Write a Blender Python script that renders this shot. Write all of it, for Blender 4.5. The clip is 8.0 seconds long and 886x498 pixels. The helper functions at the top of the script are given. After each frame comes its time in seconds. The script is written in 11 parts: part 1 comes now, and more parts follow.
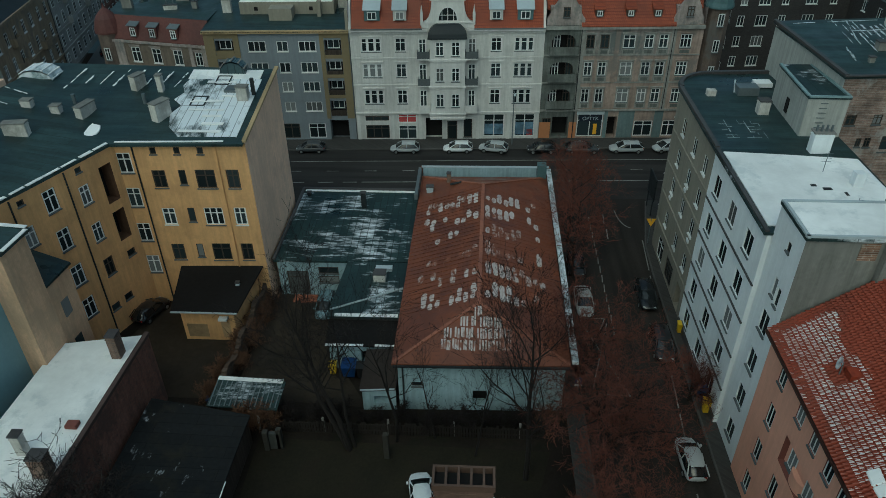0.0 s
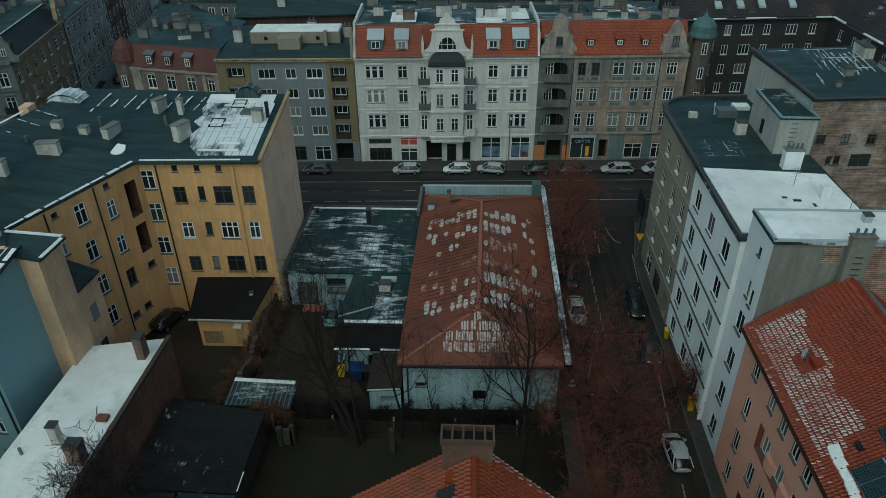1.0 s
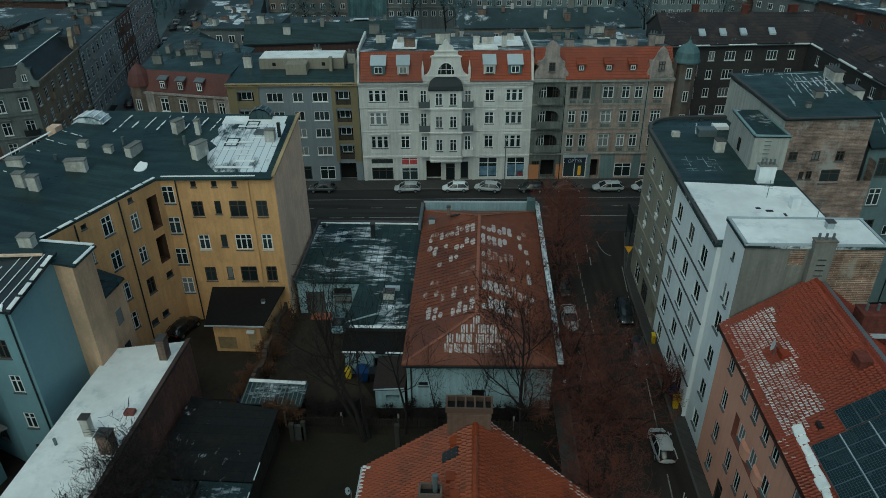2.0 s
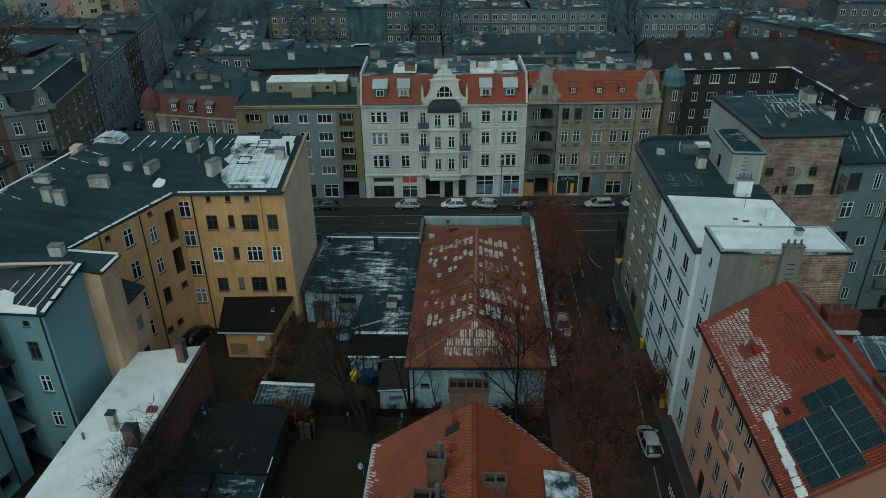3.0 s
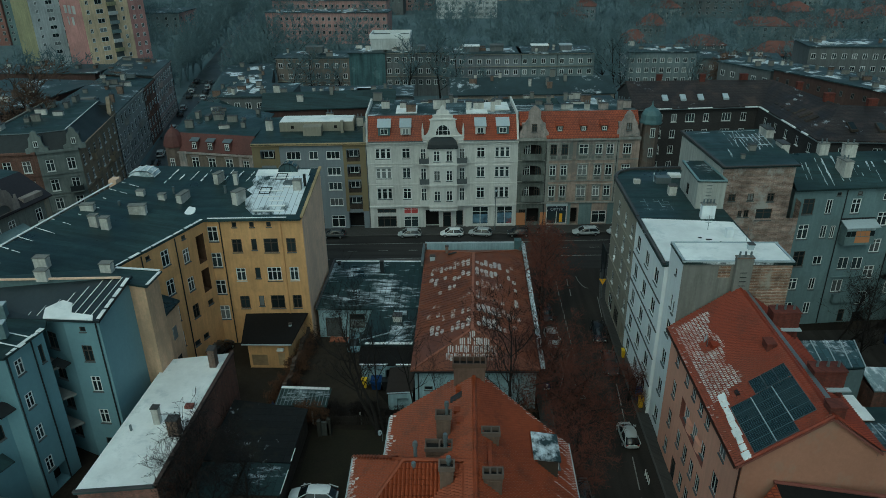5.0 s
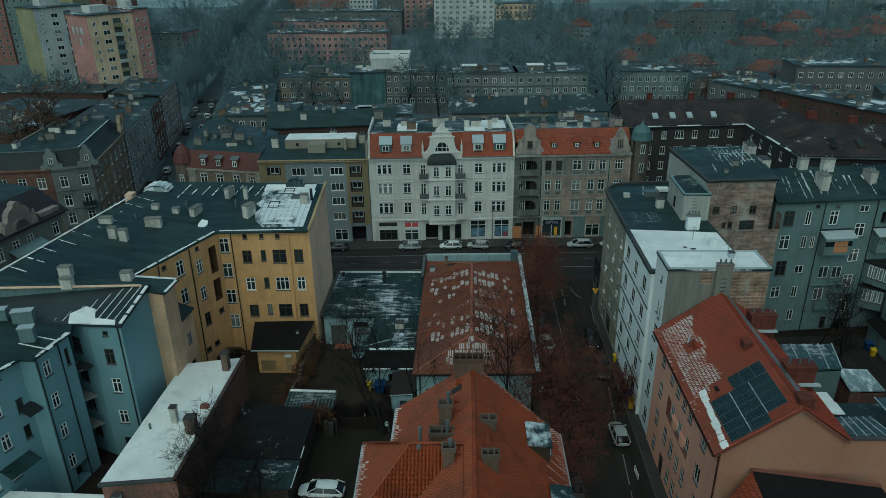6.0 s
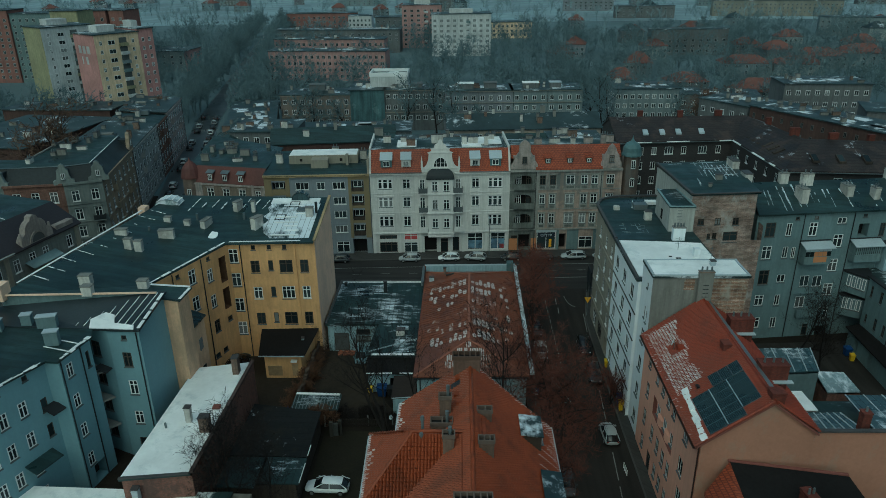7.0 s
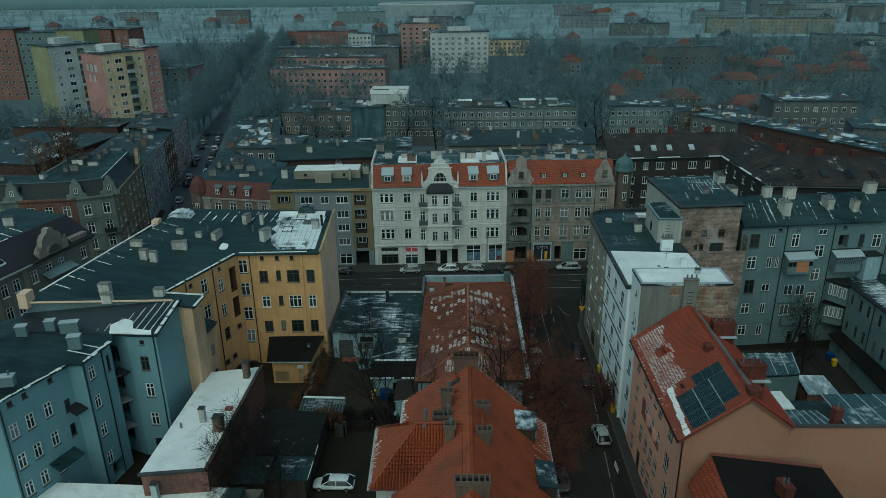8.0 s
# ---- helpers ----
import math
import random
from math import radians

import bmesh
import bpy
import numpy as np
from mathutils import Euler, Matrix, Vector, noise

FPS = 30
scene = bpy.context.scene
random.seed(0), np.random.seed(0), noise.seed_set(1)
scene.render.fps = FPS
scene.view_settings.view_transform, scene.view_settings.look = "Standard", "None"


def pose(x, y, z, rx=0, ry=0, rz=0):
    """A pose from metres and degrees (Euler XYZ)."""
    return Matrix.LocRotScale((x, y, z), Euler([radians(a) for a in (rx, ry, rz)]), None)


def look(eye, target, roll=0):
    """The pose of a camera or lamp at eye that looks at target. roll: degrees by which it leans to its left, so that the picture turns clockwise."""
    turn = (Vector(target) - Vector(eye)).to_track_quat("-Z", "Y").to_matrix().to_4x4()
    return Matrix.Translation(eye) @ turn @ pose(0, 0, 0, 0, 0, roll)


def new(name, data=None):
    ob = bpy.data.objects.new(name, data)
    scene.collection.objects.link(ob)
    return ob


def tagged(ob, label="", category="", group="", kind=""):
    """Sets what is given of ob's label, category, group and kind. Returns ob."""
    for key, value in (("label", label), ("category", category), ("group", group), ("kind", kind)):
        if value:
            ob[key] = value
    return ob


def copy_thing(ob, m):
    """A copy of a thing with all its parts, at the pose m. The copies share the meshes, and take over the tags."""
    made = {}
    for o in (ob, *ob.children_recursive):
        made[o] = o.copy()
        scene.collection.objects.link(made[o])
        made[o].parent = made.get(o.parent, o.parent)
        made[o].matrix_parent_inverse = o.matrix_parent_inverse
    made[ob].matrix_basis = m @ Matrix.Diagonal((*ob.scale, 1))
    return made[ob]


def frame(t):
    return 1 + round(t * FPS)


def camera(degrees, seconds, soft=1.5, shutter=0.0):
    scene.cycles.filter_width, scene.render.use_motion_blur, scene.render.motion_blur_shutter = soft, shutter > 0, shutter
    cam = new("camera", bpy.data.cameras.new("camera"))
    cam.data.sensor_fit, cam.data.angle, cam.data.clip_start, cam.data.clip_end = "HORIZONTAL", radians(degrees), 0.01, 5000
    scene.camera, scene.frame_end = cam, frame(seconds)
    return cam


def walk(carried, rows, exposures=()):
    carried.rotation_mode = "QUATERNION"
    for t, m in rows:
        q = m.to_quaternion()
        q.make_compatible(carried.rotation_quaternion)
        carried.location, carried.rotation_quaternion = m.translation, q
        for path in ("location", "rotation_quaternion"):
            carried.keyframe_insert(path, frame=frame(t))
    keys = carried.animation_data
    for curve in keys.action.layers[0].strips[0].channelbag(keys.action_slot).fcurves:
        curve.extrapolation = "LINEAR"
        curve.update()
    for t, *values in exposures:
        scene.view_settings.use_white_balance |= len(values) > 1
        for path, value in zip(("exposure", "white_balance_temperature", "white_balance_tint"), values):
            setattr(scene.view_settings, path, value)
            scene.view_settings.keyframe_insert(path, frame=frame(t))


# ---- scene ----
cam = camera(64.0, 8.0, soft=0.75)
METRES, EYE, TILT, LEAN, TURN = 38.0, 44.1, 0.0, 0.0, 3.3
ROWS = [
    (0.0, 0.0, 0.0, 0.0, -0.38, -34.22, 0.56),
    (0.5, -0.0053, -0.059, 0.0152, -0.53, -33.01, 0.53),
    (1.0, -0.0108, -0.1202, 0.0305, -0.61, -31.99, 0.51),
    (1.5, -0.0163, -0.1841, 0.0471, -0.73, -31.0, 0.5),
    (3.0, -0.0307, -0.3666, 0.0944, -1.17, -28.22, 0.53),
    (3.5, -0.0352, -0.4286, 0.1091, -1.23, -27.41, 0.55),
    (4.0, -0.0407, -0.4877, 0.1221, -1.32, -26.6, 0.57),
    (4.5, -0.0459, -0.5491, 0.1362, -1.49, -25.8, 0.61),
    (6.0, -0.0603, -0.7282, 0.1824, -1.83, -23.67, 0.71),
    (6.5, -0.0646, -0.7888, 0.1984, -1.94, -23.09, 0.7),
    (7.0, -0.0688, -0.8466, 0.2137, -2.05, -22.42, 0.68),
    (7.5, -0.074, -0.9074, 0.2298, -2.17, -21.8, 0.67),
    (8.0, -0.0788, -0.9661, 0.2453, -2.2, -21.21, 0.68),
]
walk(cam, [(t, pose(0, 0, EYE, TILT, LEAN, TURN) @ pose(METRES * x, METRES * y, METRES * z, 90 + pitch, roll, yaw)) for t, x, y, z, yaw, pitch, roll in ROWS],
     exposures=[(0.0, -0.64, 5640, -19), (3.5, -0.72, 5530, -22.5), (8.0, -0.73, 5390, -28)])

# ---- world and light: a dull overcast winter day ----
SUN_UP, SUN_TURN = 51.0, 199.0
world = bpy.data.worlds.new("overcast_sky")
scene.world = world
world.use_nodes = True
wn = world.node_tree.nodes
sky = wn.new("ShaderNodeTexSky")
sky.sky_type = "NISHITA"
sky.sun_disc = False
sky.sun_elevation = radians(SUN_UP)
sky.sun_rotation = radians(SUN_TURN)
sky.dust_density = 4.0
sky.air_density = 1.2
wn["Background"].inputs[1].default_value = 0.115
world.node_tree.links.new(sky.outputs[0], wn["Background"].inputs[0])
sun = new("sun", bpy.data.lights.new("sun", "SUN"))
sun.data.energy = 0.92
sun.data.angle = radians(128)
sun.data.color = (1.0, 0.97, 0.93)
sun.matrix_world = look((0, 0, 100), (-math.sin(radians(SUN_TURN)) * 60, -math.cos(radians(SUN_TURN)) * 60, 100 - 60 * math.tan(radians(SUN_UP))))

# ---- materials ----
MATS = {}


def mat(name, color, rough=0.8, metal=0.0, var=0.25, fine=3.0, coarse=0.15, bump=0.15, spec=0.3, rand=0.0,
        snow=None, streak=0.0, brick=None, wave=None, dirt=None, joint=None, gloss=0.12, tint=(0.72, 0.76, 0.80)):
    """A weathered surface: grain and stains at two scales, in metres; snow = (amount 0..1, (scale x, y, z), turn), of colour tint;
    streak: vertical runs; brick = (width, height, mortar colour); dirt = (colour, amount);
    joint = (length, width, turn, line): laid sheets or felt strips; gloss: how far wet and dry spots differ."""
    if name in MATS:
        return MATS[name]
    m = bpy.data.materials.new(name)
    m.use_nodes = True
    nt = m.node_tree
    N, L = nt.nodes, nt.links
    b = N["Principled BSDF"]
    geo = N.new("ShaderNodeNewGeometry")
    pos = geo.outputs["Position"]

    def mapped(scale, turn=0.0):
        mp = N.new("ShaderNodeMapping")
        mp.inputs["Scale"].default_value = scale
        mp.inputs["Rotation"].default_value = (0, 0, radians(turn))
        L.new(pos, mp.inputs["Vector"])
        return mp.outputs[0]

    def noise_of(scale, vec, detail=4.0, rough_=0.6):
        n = N.new("ShaderNodeTexNoise")
        n.inputs["Scale"].default_value = scale
        n.inputs["Detail"].default_value = detail
        n.inputs["Roughness"].default_value = rough_
        L.new(vec, n.inputs["Vector"])
        return n.outputs["Fac"]

    def ramp(fac, a, b_, lo=0.0, hi=1.0):
        r = N.new("ShaderNodeMapRange")
        r.inputs["From Min"].default_value = a
        r.inputs["From Max"].default_value = b_
        r.inputs["To Min"].default_value = lo
        r.inputs["To Max"].default_value = hi
        L.new(fac, r.inputs["Value"])
        return r.outputs[0]

    def mixc(fac, a, b_, mode="MIX"):
        x = N.new("ShaderNodeMix")
        x.data_type = "RGBA"
        x.blend_type = mode
        for sock, v in ((x.inputs["Factor"], fac), (x.inputs["A"], a), (x.inputs["B"], b_)):
            if isinstance(v, (int, float)):
                sock.default_value = v
            elif isinstance(v, tuple):
                sock.default_value = (*v, 1.0)
            else:
                L.new(v, sock)
        return x.outputs["Result"]

    def maths(op, a, b_):
        x = N.new("ShaderNodeMath")
        x.operation = op
        for sock, v in zip(x.inputs, (a, b_)):
            if isinstance(v, (int, float)):
                sock.default_value = v
            else:
                L.new(v, sock)
        return x.outputs[0]

    straight = mapped((1, 1, 1))
    f1 = noise_of(fine, straight, 5.0, 0.65)
    f2 = noise_of(coarse, straight, 4.0, 0.55)
    c = color
    if brick:
        bt = N.new("ShaderNodeTexBrick")
        bt.inputs["Scale"].default_value = 1.0
        bt.inputs["Brick Width"].default_value = brick[0]
        bt.inputs["Row Height"].default_value = brick[1]
        bt.inputs["Mortar Size"].default_value = brick[1] * 0.12
        bt.inputs["Color1"].default_value = (*color, 1)
        bt.inputs["Color2"].default_value = (*[v * 0.7 for v in color], 1)
        bt.inputs["Mortar"].default_value = (*brick[2], 1)
        cmb = N.new("ShaderNodeCombineXYZ")
        sep = N.new("ShaderNodeSeparateXYZ")
        L.new(pos, sep.inputs[0])
        L.new(maths("ADD", sep.outputs[0], sep.outputs[1]), cmb.inputs[0])
        L.new(sep.outputs[2], cmb.inputs[1])
        L.new(cmb.outputs[0], bt.inputs["Vector"])
        c = bt.outputs["Color"]
    dark, light = 1.0 - var, 1.0 + var
    g1 = ramp(f1, 0.3, 0.7, 1 - var * 0.5, 1 + var * 0.5)
    g2 = ramp(f2, 0.3, 0.7, dark, light)
    g = maths("MULTIPLY", g1, g2)
    if streak:
        run = noise_of(1.0, mapped((2.2, 2.2, 0.18)), 4.0, 0.7)
        g = maths("MULTIPLY", g, ramp(run, 0.35, 0.65, 1 - streak, 1.0))
    if wave:
        w = noise_of(1.0, mapped(wave), 2.0, 0.5)
        g = maths("MULTIPLY", g, ramp(w, 0.35, 0.65, 0.72, 1.2))
    cell = line = None
    if joint:
        jt = N.new("ShaderNodeTexBrick")
        jt.inputs["Scale"].default_value = 1.0
        jt.inputs["Brick Width"].default_value = joint[0]
        jt.inputs["Row Height"].default_value = joint[1]
        jt.inputs["Mortar Size"].default_value = joint[3]
        jt.inputs["Mortar Smooth"].default_value = 0.4
        jt.inputs["Color1"].default_value = (0, 0, 0, 1)
        jt.inputs["Color2"].default_value = (1, 1, 1, 1)
        jt.inputs["Mortar"].default_value = (0.5, 0.5, 0.5, 1)
        L.new(mapped((1, 1, 1), joint[2]), jt.inputs["Vector"])
        cell, line = jt.outputs["Color"], jt.outputs["Fac"]
        g = maths("MULTIPLY", g, ramp(cell, 0, 1, 0.82, 1.18))
        g = maths("MULTIPLY", g, ramp(line, 0, 1, 1.0, 0.62))
    if rand:
        oi = N.new("ShaderNodeObjectInfo")
        g = maths("MULTIPLY", g, ramp(oi.outputs["Random"], 0, 1, 1 - rand, 1 + rand))
    cg = N.new("ShaderNodeCombineColor")
    for s in cg.inputs[:3]:
        L.new(g, s)
    col = mixc(1.0, c, cg.outputs[0], "MULTIPLY")
    if dirt:
        d = noise_of(0.35, mapped((1, 1, 0.7)), 6.0, 0.7)
        col = mixc(ramp(d, 0.52, 0.62, 0.0, dirt[1]), col, dirt[0])
    r_out = ramp(f2, 0.35, 0.65, max(0.04, rough - gloss), min(1.0, rough + gloss))
    if snow:
        amount, sc, turn = snow
        s1 = noise_of(1.0, mapped(sc, turn), 5.0, 0.7)
        s2 = noise_of(0.14, straight, 2.0, 0.5)
        mask = maths("ADD", maths("MULTIPLY", s1, 0.6), maths("MULTIPLY", s2, 0.6))
        if cell:
            mask = maths("ADD", mask, ramp(cell, 0, 1, -0.022, 0.022))
        edge = 0.9 - amount * 0.6
        mask = ramp(mask, edge - 0.04, edge + 0.07)
        if line:
            mask = maths("MULTIPLY", mask, ramp(line, 0, 1, 1.0, 0.4))
        col = mixc(mask, col, tint)
        r_out = maths("MAXIMUM", r_out, maths("MULTIPLY", mask, 0.7))
    if isinstance(col, tuple):
        b.inputs["Base Color"].default_value = (*col, 1)
    else:
        L.new(col, b.inputs["Base Color"])
    L.new(r_out, b.inputs["Roughness"])
    b.inputs["Metallic"].default_value = metal
    b.inputs["Specular IOR Level"].default_value = spec
    if bump:
        bp = N.new("ShaderNodeBump")
        bp.inputs["Strength"].default_value = bump
        bp.inputs["Distance"].default_value = 0.05
        L.new(f1, bp.inputs["Height"])
        L.new(bp.outputs[0], b.inputs["Normal"])
    MATS[name] = m
    return m


def glass_mat(name, tint, curtain):
    """Opaque window glass: the dim room's shade and some pale curtains are put into its colour."""
    m = bpy.data.materials.new(name)
    m.use_nodes = True
    N, L = m.node_tree.nodes, m.node_tree.links
    b = N["Principled BSDF"]
    oi = N.new("ShaderNodeObjectInfo")
    r = N.new("ShaderNodeValToRGB")
    r.color_ramp.interpolation = "CONSTANT"
    stops = [(0.0, tint), (0.45, tuple(v * 2.2 for v in tint)), (0.84, curtain), (0.93, tuple(v * 0.5 for v in curtain))]
    while len(r.color_ramp.elements) < len(stops):
        r.color_ramp.elements.new(0.5)
    for e, (p, c) in zip(r.color_ramp.elements, stops):
        e.position, e.color = p, (*c, 1)
    L.new(oi.outputs["Random"], r.inputs[0])
    L.new(r.outputs[0], b.inputs["Base Color"])
    b.inputs["Roughness"].default_value = 0.12
    b.inputs["Specular IOR Level"].default_value = 0.28
    MATS[name] = m
    return m


GLASS = glass_mat("window_glass", (0.016, 0.022, 0.024), (0.20, 0.21, 0.21))
CARGLASS = mat("car_glass", (0.01, 0.013, 0.015), rough=0.08, var=0.05, bump=0, spec=0.6)
FRAMEW = mat("white_window_paint", (0.72, 0.73, 0.72), rough=0.5, var=0.12, rand=0.12)
FRAMED = mat("dark_window_paint", (0.06, 0.045, 0.035), rough=0.5, var=0.2)
SILL = mat("sill_sheet_metal", (0.10, 0.11, 0.115), rough=0.5, var=0.2)
SILLW = mat("pale_sill", (0.6, 0.6, 0.58), rough=0.6)
# near-black colour standing for shade inside openings, flues, vents and hatches
VOID = mat("opening_shade", (0.012, 0.011, 0.011), rough=0.9)
BOARDS = mat("dark_window_boards", (0.042, 0.028, 0.022), rough=0.8, var=0.5, fine=2.0)
SNOW = mat("snow", (0.88, 0.88, 0.87), rough=0.65, var=0.10, dirt=((0.62, 0.65, 0.66), 0.6), fine=1.2, coarse=0.25, bump=0.35)
OCHRE = mat("ochre_plaster", (0.74, 0.435, 0.197), var=0.12, streak=0.18, coarse=0.2, dirt=((0.48, 0.28, 0.13), 0.45))
OCHREG = mat("ochre_gable_plaster", (0.86, 0.60, 0.435), var=0.13, streak=0.14, dirt=((0.66, 0.46, 0.34), 0.6))
BEIGEST = mat("beige_plaster", (0.66, 0.44, 0.285), var=0.18, streak=0.2, dirt=((0.43, 0.32, 0.22), 0.5))
WHITEH = mat("cream_white_plaster", (0.69, 0.675, 0.645), var=0.12, streak=0.22, dirt=((0.45, 0.44, 0.42), 0.4))
STUCCO = mat("white_stucco", (0.71, 0.695, 0.67), var=0.12, streak=0.15)
GREYP = mat("grey_plaster", (0.235, 0.26, 0.285), var=0.1, streak=0.12)
OLIVE = mat("olive_ochre_plaster", (0.22, 0.175, 0.10), var=0.12)
ORNATE = mat("sooty_stone_plaster", (0.37, 0.315, 0.29), var=0.3, coarse=0.5, streak=0.3, dirt=((0.135, 0.155, 0.15), 0.85))
TURRETB = mat("brown_turret_plaster", (0.15, 0.115, 0.095), var=0.3, coarse=0.4, streak=0.3, dirt=((0.13, 0.125, 0.12), 0.7))
TEALP = mat("teal_grey_plaster", (0.16, 0.215, 0.22), var=0.2, streak=0.2)
BLUEP = mat("pale_blue_plaster", (0.205, 0.325, 0.365), var=0.09, streak=0.04)
BLUEP2 = mat("dusty_blue_plaster", (0.168, 0.232, 0.245), var=0.14, streak=0.14, dirt=((0.12, 0.155, 0.165), 0.5))
BEIGER = mat("grey_beige_plaster", (0.29, 0.265, 0.215), var=0.12, streak=0.18)
WHITER = mat("white_facade_paint", (0.84, 0.87, 0.89), var=0.07, streak=0.08)
CEMENT = mat("bare_cement_render", (0.235, 0.23, 0.21), var=0.2, streak=0.3, dirt=((0.22, 0.215, 0.2), 0.6))
GREYTOW = mat("pale_grey_render", (0.46, 0.46, 0.43), var=0.12, streak=0.3)
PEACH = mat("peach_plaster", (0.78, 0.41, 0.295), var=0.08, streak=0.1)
# darker copy of the peach: the side walls' shade is in the colour, besides stains
PEACHD = mat("shaded_peach_plaster", (0.41, 0.205, 0.14), var=0.12, streak=0.04, dirt=((0.36, 0.24, 0.18), 0.6))
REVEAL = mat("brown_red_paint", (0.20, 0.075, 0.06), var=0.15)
PALEB = mat("pale_teal_render", (0.36, 0.48, 0.53), var=0.15, streak=0.25, dirt=((0.25, 0.31, 0.33), 0.6))
BRICKR = mat("old_red_brick", (0.29, 0.13, 0.095), brick=(0.26, 0.085, (0.13, 0.10, 0.085)), var=0.4, streak=0.3, dirt=((0.07, 0.05, 0.045), 0.6))
BRICKG = mat("weathered_brick", (0.325, 0.22, 0.18), brick=(0.6, 0.15, (0.36, 0.31, 0.27)), var=0.4, coarse=0.6, streak=0.15, wave=(0.4, 0.4, 2.5), dirt=((0.40, 0.385, 0.36), 0.85))
BRICKO = mat("exposed_orange_brick", (0.30, 0.17, 0.115), brick=(0.9, 0.16, (0.42, 0.37, 0.31)), var=0.5, coarse=0.7, wave=(0.5, 0.5, 3.0), dirt=((0.36, 0.33, 0.28), 0.9))
BRICKD = mat("dark_brick", (0.05, 0.047, 0.046), brick=(0.27, 0.085, (0.05, 0.045, 0.045)), var=0.3)
FELT = mat("wet_bitumen_felt", (0.022, 0.042, 0.043), rough=0.48, var=0.34, spec=0.4, wave=(0.25, 1.6, 1), joint=(7.0, 1.05, 4, 0.03), gloss=0.24)
FELTS = mat("snow_dusted_felt", (0.026, 0.042, 0.046), rough=0.45, var=0.3, spec=0.3, snow=(0.44, (1.1, 0.8, 1), 0))
FELTD = mat("half_melted_roof", (0.022, 0.042, 0.042), rough=0.5, var=0.35, spec=0.3, snow=(0.405, (0.4, 1.9, 1), 2), joint=(2.6, 0.7, 90, 0.05), gloss=0.25)
FELTX = mat("frosted_felt", (0.022, 0.040, 0.040), rough=0.5, var=0.35, spec=0.3, snow=(0.37, (0.5, 1.8, 1), 4), joint=(3.0, 0.9, 90, 0.04), gloss=0.22)
FROST = mat("frosted_glazing", (0.05, 0.085, 0.095), rough=0.3, var=0.3, spec=0.5, snow=(0.40, (0.7, 0.9, 1), 20), joint=(1.6, 0.7, 90, 0.05))
FELTL = mat("lightly_frosted_felt", (0.022, 0.040, 0.041), rough=0.5, var=0.35, spec=0.3, snow=(0.285, (0.6, 1.6, 1), 4), joint=(2.2, 0.75, 90, 0.04), gloss=0.22)
FROSTW = mat("snowy_lantern_glass", (0.22, 0.28, 0.30), rough=0.4, var=0.3, snow=(0.56, (1.2, 0.5, 1), 20))
PATCHY = mat("patchy_thin_snow", (0.3, 0.35, 0.36), rough=0.55, var=0.3, fine=4.0, coarse=0.8, snow=(0.5, (1.5, 1.5, 1), 0))
MELT = mat("melting_snow", (0.44, 0.32, 0.30), rough=0.55, var=0.22, fine=6.0, snow=(0.55, (1.1, 1.1, 1), 0), tint=(0.68, 0.65, 0.65))
REDSHEET = mat("red_painted_sheet_roof", (0.175, 0.057, 0.029), rough=0.5, var=0.22, coarse=0.4, dirt=((0.115, 0.042, 0.028), 0.7), spec=0.4, gloss=0.2)
TILE = mat("orange_clay_tile", (0.23, 0.05, 0.018), rough=0.45, var=0.24, rand=0.12, fine=5.0, spec=0.3, dirt=((0.085, 0.026, 0.014), 0.5), gloss=0.16)
TILER = mat("red_clay_tile", (0.215, 0.036, 0.016), rough=0.42, var=0.2, rand=0.12, fine=5.0, spec=0.32, gloss=0.14, dirt=((0.115, 0.024, 0.013), 0.55))
TILEO = mat("orange_roof", (0.33, 0.078, 0.035), rough=0.6, var=0.25, brick=(0.28, 0.34, (0.15, 0.035, 0.02)))
TILED = mat("brown_old_tile", (0.042, 0.035, 0.033), rough=0.6, var=0.35, coarse=0.3, brick=(0.3, 0.3, (0.024, 0.018, 0.017)), dirt=((0.075, 0.05, 0.042), 0.6), snow=(0.215, (0.9, 0.5, 2), 0))
MANSR = mat("red_brown_mansard", (0.105, 0.042, 0.037), rough=0.7, var=0.3)
SHEET = mat("grey_sheet_metal", (0.16, 0.185, 0.195), rough=0.4, metal=0.4, var=0.2)
SHEETP = mat("pale_sheet_metal", (0.42, 0.47, 0.50), rough=0.4, var=0.15)
DARKSHEET = mat("dark_sheet_metal", (0.022, 0.027, 0.03), rough=0.55, var=0.2)
COPPER = mat("green_turret_metal", (0.09, 0.15, 0.16), rough=0.5, var=0.25)
CHIMP = mat("chimney_render", (0.62, 0.60, 0.56), var=0.25, streak=0.3, dirt=((0.25, 0.23, 0.2), 0.6))
CHIMB = mat("chimney_brick", (0.24, 0.15, 0.11), brick=(0.27, 0.085, (0.2, 0.18, 0.16)), var=0.35, streak=0.3)
CHIMR = mat("red_chimney", (0.165, 0.043, 0.03), brick=(0.27, 0.085, (0.12, 0.05, 0.04)), var=0.35, streak=0.3, dirt=((0.07, 0.025, 0.02), 0.6))
CONC = mat("grey_concrete", (0.22, 0.21, 0.195), var=0.25, fine=4.0)
COPING = mat("coping_sheet", (0.07, 0.065, 0.065), rough=0.5, var=0.3)
COPINGY = mat("ochre_coping", (0.36, 0.27, 0.15), var=0.3)
ASPHALT = mat("wet_asphalt", (0.030, 0.028, 0.027), rough=0.75, var=0.25, fine=6.0, coarse=0.12, spec=0.25, wave=(0.06, 0.9, 1))
ASPHALT2 = mat("worn_asphalt", (0.030, 0.026, 0.023), rough=0.8, var=0.3, fine=6.0, coarse=0.2, spec=0.2, wave=(0.9, 0.06, 1))
